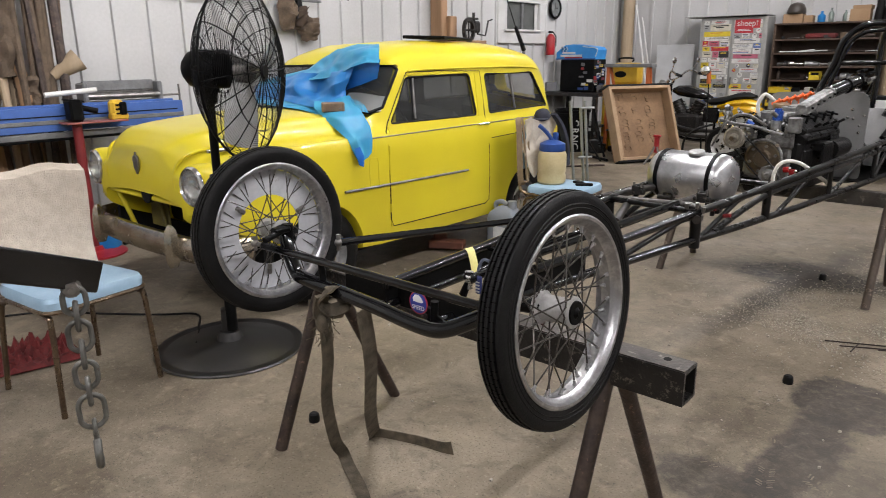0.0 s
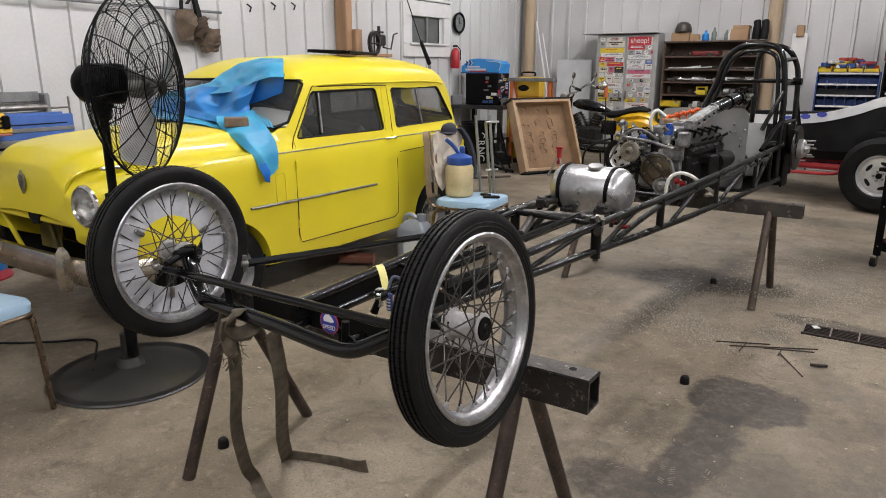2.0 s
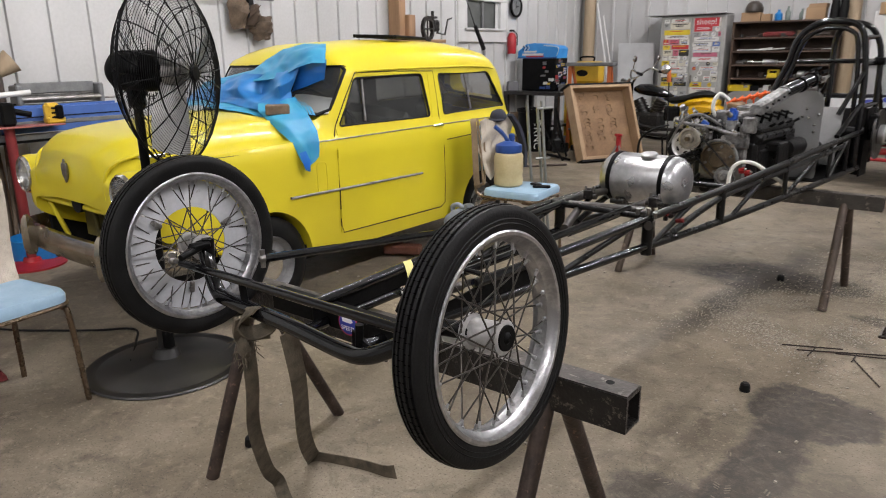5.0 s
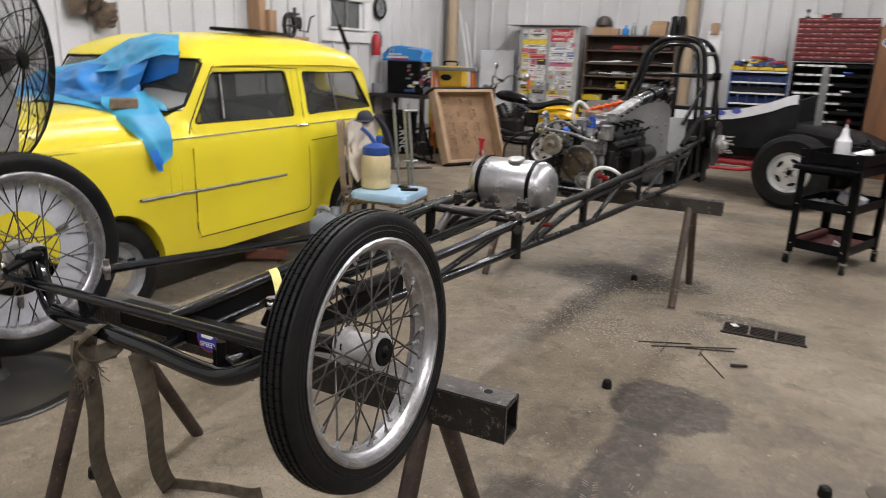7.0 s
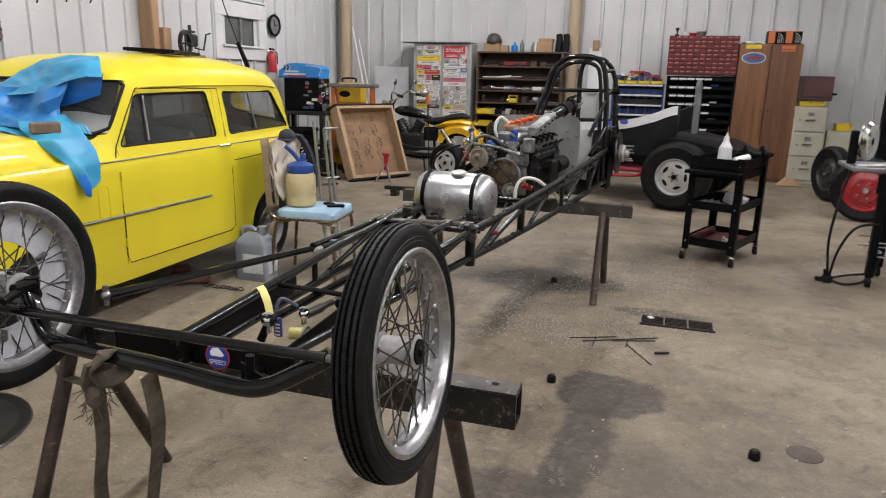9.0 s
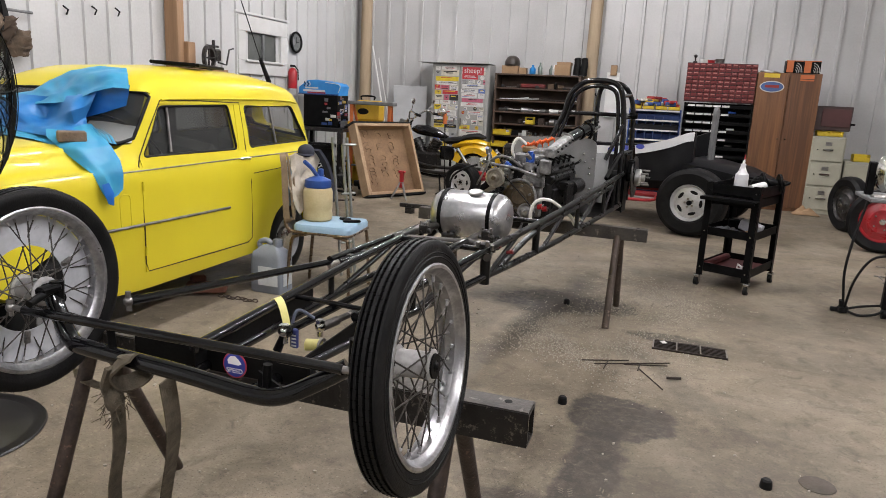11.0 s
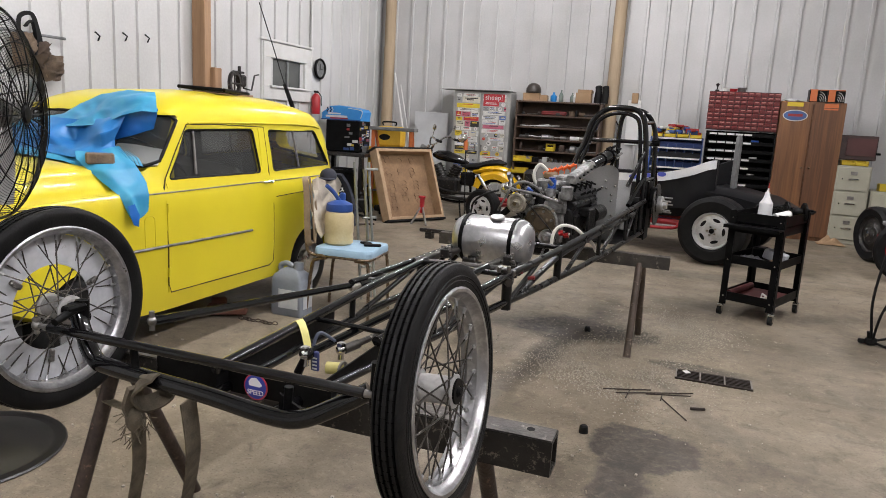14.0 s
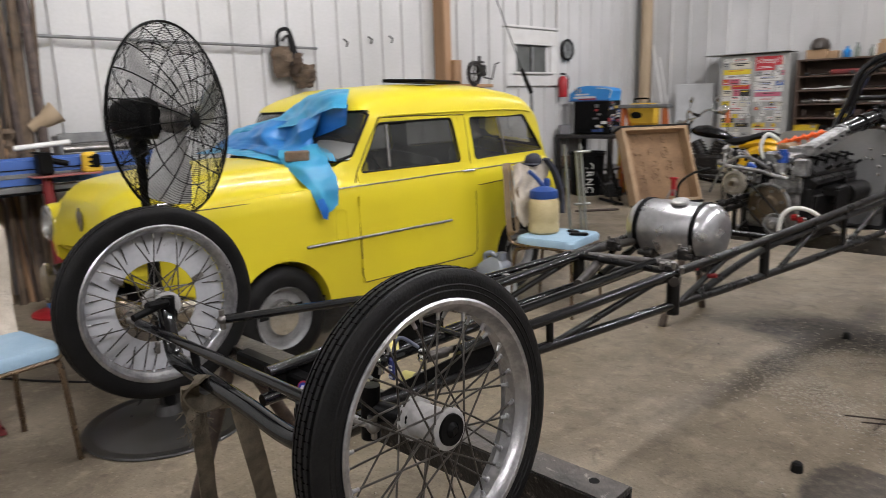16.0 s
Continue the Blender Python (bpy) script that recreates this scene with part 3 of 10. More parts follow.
# door on the flank
db = Bm()
side_patch(db, 2.962, 3.948, 0.355, 0.900, 0.0)
side_patch(db, 2.985, 3.93, 0.90, 0.958, 0.0, 14, 2)
side_patch(db, 3.19, 3.915, 1.245, 1.262, 0.0, 10, 1)
side_patch(db, 3.855, 3.92, 0.958, 1.243, 0.0, 2, 5)
db.bm.transform(Matrix.Translation((0.004, 0, 0)))
db.shell(-0.012)
door = part("door", db, YELLOW, wag, "yellow front door, closed")
ol = [(2.962, 0.93), (2.962, 0.60), (2.962, 0.40), (2.98, 0.355), (3.2, 0.352), (3.6, 0.347), (3.90, 0.345), (3.945, 0.37), (3.948, 0.5), (3.943, 0.75), (3.928, 0.95), (3.918, 1.15), (3.913, 1.255), (3.5, 1.264), (3.19, 1.262), (3.08, 1.12), (2.985, 0.975)]
part("door_seam", Bm().tube([on_side(y, z, 0.003) for y, z in ol], 0.0035, 6, closed=True), SEAM, wag)
for z in (0.82, 0.47):
    part("door_hinge", Bm().rod(on_side(2.962, z - 0.025, 0.008), on_side(2.962, z + 0.025, 0.008), 0.007, seg=8), YELLOW, door)
hb = on_side(3.88, 0.905, 0.02)
part("door_handle", Bm().box(hb, (0.014, 0.11, 0.016), bevel=0.005).rod(hb + Vector((-0.02, 0.045, 0)), hb + Vector((0.004, 0.045, 0)), 0.011), CHROME, door, "chrome door handle")
part("belt_trim", Bm().tube([on_side(y, 0.899 + 0.012 * (y - 2.6) / 2, 0.006) for y in np.linspace(2.70, 4.70, 24)], 0.0042, 8), STEEL, wag, "thin chrome belt moulding")
part("side_trim", Bm().tube([on_side(y, 0.622 - 0.012 * (y - 2.6), 0.008) for y in np.linspace(2.60, 3.70, 16)], 0.0075, 8), STEEL, wag, "grey metal side moulding")
part("fender_seam", Bm().tube([on_side(y, 0.885, 0.001) for y in np.linspace(1.95, 2.66, 10)], 0.0035, 6), SEAM, wag)
part("rear_crease", Bm().tube([on_side(y, 0.80 + 0.03 * (y - 3.95), 0.002) for y in np.linspace(3.98, 4.5, 8)], 0.003, 6), SEAM, wag)
gd = rounded([(2.800, 0.61), (2.800, 0.79), (2.872, 0.79), (2.872, 0.61)], 0.03)
part("fuel_door", Bm().tube([on_side(y, z, 0.0) for y, z in gd], 0.003, 6, closed=True), YELLOW, wag)
# side glass with gaskets and dividers
for pts, div in (([(3.010, 0.967), (3.18, 1.232), (3.800, 1.238), (3.845, 0.965)], (3.235, 3.25)), ([(3.985, 0.967), (3.965, 1.236), (4.565, 1.234), (4.765, 0.978)], (4.31, 4.27))):
    for sx in (1, -1):
        ring = []
        for (y, z) in rounded(pts, 0.03):
            p = on_side(y, z, -0.006)
            ring.append(Vector((CX + sx * (p.x - CX), p.y, p.z)))
        gb = Bm()
        gb._add([p + Vector((-sx * 0.012, 0, 0)) for p in ring], [tuple(range(len(ring)))])
        pane = part("window_pane", gb, GLASS, wag, "dusty side window glass")
        pane.visible_shadow = False
        part("window_gasket", Bm().tube(ring, 0.0085, 6, closed=True), GASKET, wag)
        pa, pb = on_side(div[0], 0.985, -0.008), on_side(div[1], 1.235, -0.008)
        part("window_divider", Bm().rod((CX + sx * (pa.x - CX), pa.y, pa.z), (CX + sx * (pb.x - CX), pb.y, pb.z), 0.008, seg=6), STEEL, wag)
# windscreen
def screen_y(x, z):
    lo, hi = 2.80, 3.4
    for _ in range(22):
        m_ = (lo + hi) / 2
        s = wagon_section(m_)
        t = min(1.0, abs(x) / max(s["g"], 1e-3))
        top = s["e"] + (s["zt"] - s["e"]) * (1 - t ** 2.6) ** 0.5 if t < 1 else s["e"]
        lo, hi = (m_, hi) if top < z else (lo, m_)
    return lo


def pillar(z):
    """Front edge of the screen pillar on the flank."""
    y = 2.952 + (z - 1.036) * 0.665
    return y, side_x(y, z) - CX


def across_screen(u, z):
    """A point of the wrapped glass, u from -1 to 1."""
    y1, x1 = pillar(z)
    s_, a = (1 if u >= 0 else -1), abs(u)
    x0, y0 = 0.43, screen_y(0.43, z) + 0.010
    if a < 0.8:
        return Vector((CX + s_ * x0 * a / 0.8, screen_y(x0 * a / 0.8, z) + 0.010, z))
    t = (a - 0.8) / 0.2
    return Vector((CX + s_ * (x0 + (x1 - 0.008 - x0) * t), y0 + (y1 + 0.004 - y0) * t ** 1.5, z))


gl = Bm()
gl.grid(lambda u, v: across_screen(2 * u - 1, 1.035 + 0.268 * v), 30, 8)
wsn = part("windscreen", gl, GLASS, wag, "curved windscreen glass")
wsn.visible_shadow = False
wb = [across_screen(u, 1.040) for u in np.linspace(-0.95, 0.95, 25)] + [across_screen(1.0, z) + Vector((0.004, 0, 0)) for z in np.linspace(1.065, 1.28, 9)]
wb += [across_screen(u, 1.303) for u in np.linspace(0.95, -0.95, 25)] + [across_screen(-1.0, z) - Vector((0.004, 0, 0)) for z in np.linspace(1.28, 1.065, 9)]
part("windscreen_gasket", Bm().tube(wb, 0.0095, 8, closed=True), GASKET, wag)
for sx in (1, -1):
    gut = [Vector((CX + sx * (wagon_section(y)["g"] + 0.006), y, wagon_section(y)["e"] + 0.004)) for y in np.linspace(3.20, 4.64, 20)]
    part("rain_gutter", Bm().tube(gut, 0.0065, 6), YELLOW, wag)
# nose: lamps, emblem, bumper
for sx in (1, -1):
    c = Vector((CX + sx * 0.520, 1.752, 0.766))
    pod = part("headlight", Bm().lathe([(0.102, -0.16), (0.106, -0.03), (0.102, 0.0), (0.094, 0.012), (0.088, 0.006), (0.086, -0.01), (0.080, -0.06), (1e-4, -0.085)], axis(c, (sx * 0.05, -1, 0.02)), 36), YELLOW, wag)
    part("bezel", Bm().lathe([(0.088, 0.0), (0.098, 0.004), (0.096, 0.018), (0.088, 0.024), (0.083, 0.016)], axis(c, (sx * 0.05, -1, 0.02)), 36, closed=True), CHROME, pod, "chrome headlight ring")
    lens = part("lens", Bm().lathe([(0.085, 0.012), (0.070, 0.024), (0.045, 0.034), (1e-4, 0.040)], axis(c, (sx * 0.05, -1, 0.02)), 32), LAMPGLASS, pod, "clear headlight lens")
    lens.visible_shadow = False
    part("reflector", Bm().lathe([(0.084, 0.006), (0.075, -0.016), (0.06, -0.034), (0.035, -0.048), (0.013, -0.052), (0.012, -0.03), (1e-4, -0.028)], axis(c, (sx * 0.05, -1, 0.02)), 28), CHROME, pod)
    part("parking_lamp", Bm().lathe([(0.027, -0.02), (0.027, 0.008), (0.018, 0.016), (1e-4, 0.018)], axis((CX + sx * 0.42, 1.757, 0.680), (sx * 0.1, -1, 0)), 20), CHROME, wag)
    part("hood_strip", Bm().box((CX + sx * 0.47, 1.93, 0.915), (0.025, 0.13, 0.022), bevel=0.006), CHROME, wag)
sh = [(-0.03, 0.03), (-0.02, 0.05), (-0.006, 0.045), (0, 0.07), (0.006, 0.045), (0.02, 0.05), (0.03, 0.03), (0.026, -0.01), (0, -0.05), (-0.026, -0.01)]
part("emblem", Bm().prism(sh, 0.012, Matrix.Translation((CX + 0.01, 1.733, 0.826)) @ Matrix.Rotation(radians(90), 4, "X")), STEEL, wag, "grey shield-shaped hood emblem", bevel=0.003)
part("air_scoop", Bm().lathe([(0.050, -0.03), (0.050, 0.004), (1e-4, 0.004)], axis((CX + 0.03, 1.750, 0.674), (0, -1, 0)), 24), DARK, wag)
part("engine_bay", Bm().box((CX, 2.13, 0.44), (1.06, 0.06, 0.46)).box((CX - 0.46, 1.96, 0.45), (0.03, 0.3, 0.3)), DARK, wag)
part("nose_bar", Bm().box((CX, 1.768, 0.655), (0.86, 0.03, 0.03), bevel=0.008).rod((CX - 0.39, 1.79, 0.645), (CX - 0.31, 1.83, 0.44), 0.013), YELLOW, wag)
part("inner_panel", Bm().box((CX - 0.20, 1.93, 0.55), (0.20, 0.012, 0.24), bevel=0.004).rod((CX - 0.17, 1.915, 0.655), (CX - 0.10, 1.90, 0.45), 0.012), mat("grimy_yellow_paint", (0.15, 0.125, 0.022), (0.07, 0.056, 0.016), rough=0.7, scale=9), wag, "grimy yellow inner panel behind the missing grille")
bpts = smooth_line([(CX - 0.70, 1.93, 0.45), (CX - 0.64, 1.785, 0.45), (CX - 0.5, 1.72, 0.45), (CX, 1.695, 0.45), (CX + 0.5, 1.72, 0.45), (CX + 0.64, 1.785, 0.45), (CX + 0.70, 1.93, 0.45)], 6)
bb = Bm()
rings = []
for i, p in enumerate(bpts):
    d = (bpts[min(i + 1, len(bpts) - 1)] - bpts[max(i - 1, 0)]).normalized()
    nrm = Vector((d.y, -d.x, 0))
    rings.append([p + nrm * a + Vector((0, 0, z)) for a, z in ((-0.012, -0.065), (0.008, -0.062), (0.024, -0.035), (0.030, 0.0), (0.024, 0.035), (0.008, 0.062), (-0.012, 0.065), (-0.004, 0.0))])
bb.loft(rings)
bump = part("bumper", bb, DULLCHROME, wag, "dusty worn chrome front bumper")
for sx in (-0.40, 0.40):
    part("bumper_guard", Bm().loft([[Vector((CX + sx + a * k, 1.665 + b_ * k, z)) for a, b_ in ((-0.024, 0.03), (-0.024, -0.01), (0, -0.035), (0.024, -0.01), (0.024, 0.03))] for z, k in ((0.36, 0.6), (0.40, 1), (0.50, 1), (0.55, 0.75), (0.575, 0.3))]), DULLCHROME, bump)
# unseen underbody parts, added to block bounced light below the wagon
part("floor_pan", Bm().box((CX, 3.42, 0.300), (1.14, 2.2, 0.05)), DARK, wag)
for sx in (-0.34, 0.34):
    part("chassis_rail", Bm().box((CX + sx, 3.40, 0.225), (0.07, 2.5, 0.11)), DARK, wag)
part("gearbox", Bm().box((CX, 2.95, 0.22), (0.30, 0.7, 0.16), bevel=0.04), DARK, wag)
part("exhaust_pipe", Bm().tube([(CX + 0.16, 2.6, 0.19), (CX + 0.18, 3.4, 0.17), (CX + 0.20, 4.7, 0.19)], 0.03, 10), DARKSTEEL, wag)
for sx in (-1, 1):
    part("nose_crease", Bm().tube(smooth_line([(CX + sx * 0.455, 2.05, 0.93), (CX + sx * 0.43, 1.90, 0.925), (CX + sx * 0.395, 1.80, 0.90), (CX + sx * 0.365, 1.757, 0.85), (CX + sx * 0.36, 1.742, 0.77), (CX + sx * 0.37, 1.748, 0.68)], 6), 0.010, 8), YELLOW, wag)
SEAT = mat("grey_seat_cloth", (0.10, 0.10, 0.095), (0.06, 0.06, 0.055), rough=0.9, bump=0.1)
for y, h in ((3.45, 1.02), (4.15, 0.98)):
    part("seat", Bm().box((CX, y, 0.52), (1.02, 0.42, 0.20), bevel=0.05).box((CX, y + 0.24, 0.78), (1.02, 0.12, (h - 0.6)), bevel=0.05), SEAT, wag)
part("dashboard", Bm().box((CX, 3.02, 0.98), (1.08, 0.18, 0.12), bevel=0.03), YELLOW, wag)
part("steering_wheel", Bm().lathe([(0.185, 0), (0.197, 0.01), (0.185, 0.02), (0.173, 0.01)], axis((CX + 0.28, 3.2, 0.98), (0, 0.75, 0.65)), 28, closed=True).rod((CX + 0.28, 3.2, 0.98), (CX + 0.28, 3.0, 0.85), 0.015), GASKET, wag)

# ---- things on the wagon ----
TARP = mat("blue_plastic_tarp", (0.020, 0.20, 0.40), (0.05, 0.29, 0.44), rough=0.42, scale=5, fine=14, bump=0.2, mix=0.6, spec=0.3)
# same tarp: deeper blues put the shade of folds and underside into the colour
TARPMID = mat("shaded_double_tarp", (0.012, 0.125, 0.38), (0.025, 0.185, 0.44), rough=0.42, scale=5, fine=14, bump=0.10, mix=0.6, spec=0.4)
TARPDARK = mat("deep_shaded_tarp", (0.010, 0.115, 0.48), (0.02, 0.19, 0.60), rough=0.36, scale=6, fine=14, bump=0.12, mix=0.6)


def draped(ctl, nu, nv, amp, seed, lift=0.012, freq=4.2):
    """A crumpled sheet over a net of places, with sharp creases."""
    def at(u, v):
        rows = [Vector(smooth_line(r, 8)[min(int(u * (len(r) - 1) * 8), (len(r) - 1) * 8)]) for r in ctl]
        p = smooth_line(rows, 8)[min(int(v * (len(ctl) - 1) * 8), (len(ctl) - 1) * 8)]
        q = Vector((p.x * freq + seed, p.y * freq * 0.8 + seed * 2, p.z * freq * 1.2))
        k = amp * (abs(noise.noise(q)) * 2.3 + 0.35 * abs(noise.noise(q * 2.3 + Vector((3, 1, 7)))) - 0.55)
        edge = min(1.0, 6 * min(u, 1 - u) + 0.5)
        return p + Vector((k * 0.45, -k * 0.9, abs(k) * 0.7)) * edge + Vector((0, 0, lift))
    b = Bm()
    b.grid(at, nu, nv)
    rj = random.Random(int(seed * 10))
    for vt in b.bm.verts:
        vt.co += Vector((rj.uniform(-1, 1), rj.uniform(-1, 1), rj.uniform(-0.3, 1))) * amp * 0.25
    bmesh.ops.triangulate(b.bm, faces=b.bm.faces[:], quad_method="ALTERNATE")
    bmesh.ops.subdivide_edges(b.bm, edges=b.bm.edges[:], cuts=3, smooth=0.85, use_grid_fill=True)
    for fa in b.bm.faces:
        fa.smooth = True
    b.shell(0.0012)
    return b


def panels(net, amp, seed, sub=9, passes=2, lift=0.0):
    """A thin stiff sheet folded along the lines of a net."""
    rr, cc = len(net) - 1, len(net[0]) - 1

    def at(u, v):
        x, y = min(u * cc, cc - 1e-6), min(v * rr, rr - 1e-6)
        i, j = int(x), int(y)
        fx, fy = x - i, y - j
        a = Vector(net[j][i]).lerp(Vector(net[j][i + 1]), fx)
        c = Vector(net[j + 1][i]).lerp(Vector(net[j + 1][i + 1]), fx)
        p = a.lerp(c, fy)
        q = p * 6.0 + Vector((seed, seed * 1.7, 0))
        w = amp * (noise.noise(q) * 0.8 + (0.35 - abs(noise.noise(q * 1.7))) * 1.6 + (0.3 - abs(noise.noise(q * 4.1))) * 0.5)
        w *= min(1.0, 0.25 + 7 * min(u, 1 - u, v, 1 - v))
        return p + Vector((0.3 * w, -0.8 * w, 0.6 * w + lift))
    b = Bm()
    b.grid(at, cc * sub, rr * sub)
    for _ in range(passes):
        bmesh.ops.smooth_vert(b.bm, verts=[v for v in b.bm.verts if not v.is_boundary], factor=0.5, use_axis_x=True, use_axis_y=True, use_axis_z=True)
    for fa in b.bm.faces:
        fa.smooth = True
    b.shell(0.0012)
    return b


tarp = thing("tarp", "crumpled blue plastic tarp draped over hood and windscreen", "tarp", (-2.7, 2.85, 1.0))
part("sheet", draped([[(-3.28, 2.86, 1.10), (-3.0, 2.86, 1.10), (-2.75, 2.86, 1.095), (-2.52, 2.87, 1.07), (-2.36, 2.88, 1.03)],
                      [(-3.28, 2.72, 1.085), (-3.0, 2.72, 1.085), (-2.73, 2.73, 1.07), (-2.50, 2.74, 1.04), (-2.32, 2.77, 0.985)],
                      [(-3.25, 2.58, 1.065), (-2.98, 2.60, 1.07), (-2.70, 2.62, 1.055), (-2.47, 2.66, 1.02), (-2.27, 2.71, 0.955)]], 16, 7, 0.018, 2.0, freq=4.0), TARP, tarp, "pale cyan sheet lying on the hood")
part("top_flap", panels([[(-3.42, 2.94, 1.20), (-3.19, 2.93, 1.233), (-2.95, 3.0, 1.284), (-2.87, 3.04, 1.341), (-2.744, 3.07, 1.403), (-2.569, 3.09, 1.429), (-2.394, 3.10, 1.428)],
                         [(-3.38, 2.90, 1.18), (-3.128, 2.88, 1.213), (-2.824, 2.92, 1.247), (-2.70, 2.95, 1.290), (-2.56, 2.96, 1.345), (-2.42, 2.99, 1.395), (-2.31, 3.02, 1.392)],
                         [(-3.34, 2.87, 1.16), (-3.097, 2.86, 1.191), (-2.738, 2.86, 1.223), (-2.545, 2.86, 1.240), (-2.40, 2.88, 1.297), (-2.30, 2.90, 1.325), (-2.24, 2.945, 1.322)]], 0.020, 2.0), TARP, tarp, "cyan flap reaching up over the windscreen")
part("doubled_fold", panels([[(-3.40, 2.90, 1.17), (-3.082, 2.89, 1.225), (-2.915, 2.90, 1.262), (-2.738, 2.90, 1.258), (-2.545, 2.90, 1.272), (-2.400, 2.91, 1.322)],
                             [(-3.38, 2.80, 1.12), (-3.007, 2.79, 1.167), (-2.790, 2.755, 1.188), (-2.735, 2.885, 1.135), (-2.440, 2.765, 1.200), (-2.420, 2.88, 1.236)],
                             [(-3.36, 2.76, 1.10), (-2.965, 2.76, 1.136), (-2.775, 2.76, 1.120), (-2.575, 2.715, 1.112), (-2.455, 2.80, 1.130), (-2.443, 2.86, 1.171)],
                             [(-3.33, 2.73, 1.09), (-2.907, 2.72, 1.105), (-2.692, 2.70, 1.085), (-2.511, 2.69, 1.072), (-2.350, 2.725, 1.072), (-2.425, 2.85, 1.105)]], 0.018, 5.0), TARPMID, tarp, "doubled layer with sharp folds, its shade painted in bluer")
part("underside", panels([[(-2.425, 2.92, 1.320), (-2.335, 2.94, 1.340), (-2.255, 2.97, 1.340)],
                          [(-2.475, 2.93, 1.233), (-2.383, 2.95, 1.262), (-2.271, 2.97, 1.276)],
                          [(-2.519, 2.93, 1.161), (-2.404, 2.96, 1.197), (-2.303, 2.99, 1.232)]], 0.010, 9.0), TARPDARK, tarp, "turned-under edge of the tarp, its shade painted deep blue")
part("hanging_corner", panels([[(-2.54, 2.70, 1.10), (-2.46, 2.76, 1.10), (-2.42, 2.81, 1.125), (-2.425, 2.87, 1.13)],
                               [(-2.50, 2.665, 1.065), (-2.42, 2.69, 1.056), (-2.35, 2.77, 1.075), (-2.355, 2.86, 1.075)],
                               [(-2.40, 2.65, 1.015), (-2.33, 2.67, 1.020), (-2.28, 2.74, 1.015), (-2.255, 2.82, 1.03)],
                               [(-2.325, 2.66, 0.960), (-2.27, 2.69, 0.965), (-2.225, 2.74, 0.955), (-2.20, 2.82, 0.96)],
                               [(-2.215, 2.66, 0.90), (-2.185, 2.695, 0.905), (-2.195, 2.74, 0.90), (-2.175, 2.81, 0.90)],
                               [(-2.185, 2.675, 0.82), (-2.160, 2.705, 0.82), (-2.182, 2.74, 0.82), (-2.168, 2.795, 0.82)],
                               [(-2.185, 2.70, 0.785), (-2.160, 2.715, 0.765), (-2.180, 2.74, 0.780), (-2.170, 2.765, 0.795)]], 0.012, 14.0, 5, 2, 0.006), TARP, tarp, "cyan corner hanging down the fender")
for k in range(4):
    o = Vector((0.010 * k, 0.016 * k, -0.004 * k))
    part("pleat", panels([[Vector((-2.415, 2.835, 1.125)) + o, Vector((-2.405, 2.845, 1.118)) + o], [Vector((-2.365, 2.84, 1.098)) + o, Vector((-2.35, 2.85, 1.090)) + o], [Vector((-2.325, 2.83, 1.055)) + o, Vector((-2.312, 2.84, 1.050)) + o]], 0.004, 20.0 + k, 4, 1), TARP, tarp)
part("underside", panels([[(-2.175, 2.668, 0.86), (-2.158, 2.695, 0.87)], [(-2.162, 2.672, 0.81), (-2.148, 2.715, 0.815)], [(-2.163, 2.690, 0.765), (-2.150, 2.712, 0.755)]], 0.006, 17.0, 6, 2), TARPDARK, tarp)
solo("wood_block", Bm().box((-2.40, 2.72, 1.078), (0.13, 0.07, 0.055), bevel=0.006, rz=0.9), mat("grey_weathered_wood", (0.20, 0.14, 0.09), (0.10, 0.07, 0.05), rough=0.8, bump=0.3, scale=12), "weathered wood offcut holding down a tarp", "wood block", at=(-2.40, 2.72, 1.05))
solo("paper_sheet", Bm().box((0, 0, 0), (0.27, 0.17, 0.004), Matrix.Translation((CX + 0.42, 2.985, 1.075)) @ Matrix.Rotation(0.3, 4, "Z") @ Matrix.Rotation(0.35, 4, "X")), mat("white_paper", (0.75, 0.75, 0.74), (0.68, 0.68, 0.67), rough=0.8), "white paper sheet lying on the dashboard", "paper", at=(CX + 0.36, 2.975, 1.06))
rf = Bm()
for a, c in (((-0.14, 0), (0.02, 0.72)), ((0.14, 0), (0.02, 0.72)), ((0, -0.35), (0.26, 0.02)), ((0, 0.35), (0.26, 0.02))):
    rf.box((a[0], a[1], 0.012), (c[0], c[1], 0.022), Matrix.Translation((-2.72, 4.02, 1.468)) @ Matrix.Rotation(0.42, 4, "Z") @ Matrix.Rotation(radians(2), 4, "Y"), bevel=0.005)
rf.box((0, 0, 0.008), (0.25, 0.68, 0.004), Matrix.Translation((-2.72, 4.02, 1.468)) @ Matrix.Rotation(0.42, 4, "Z") @ Matrix.Rotation(radians(2), 4, "Y"))
solo("vent_window", rf, BLACKSATIN, "black framed window lying on the car roof", "window frame", at=(-2.72, 4.02, 1.47))

# ---- dragster ----
DO, DA = Vector((-0.54, 1.33, 0)), radians(5.5)
DN, DD = Vector((math.cos(DA), -math.sin(DA), 0)), Vector((math.sin(DA), math.cos(DA), 0))


def dr(u, v, z):
    """Across, along and up in the dragster's own lines."""
    return DO + DN * u + DD * v + Vector((0, 0, z))


drag = thing("dragster", "unfinished front-engine dragster with a black tube frame", "dragster", DO, -DA)


HUBALU = mat("brushed_hub_aluminium", (0.40, 0.395, 0.385), (0.23, 0.225, 0.22), rough=0.62, metal=0.3, scale=18, bump=0.08)
RIMALU = mat("rim_aluminium", (0.52, 0.52, 0.53), (0.32, 0.32, 0.325), rough=0.34, metal=0.9, scale=26, fine=120, bump=0.10, mix=0.7, rvar=0.14)
DARKWIRE = mat("dark_spoke_steel", (0.075, 0.068, 0.060), (0.035, 0.031, 0.028), rough=0.42, metal=0.7)


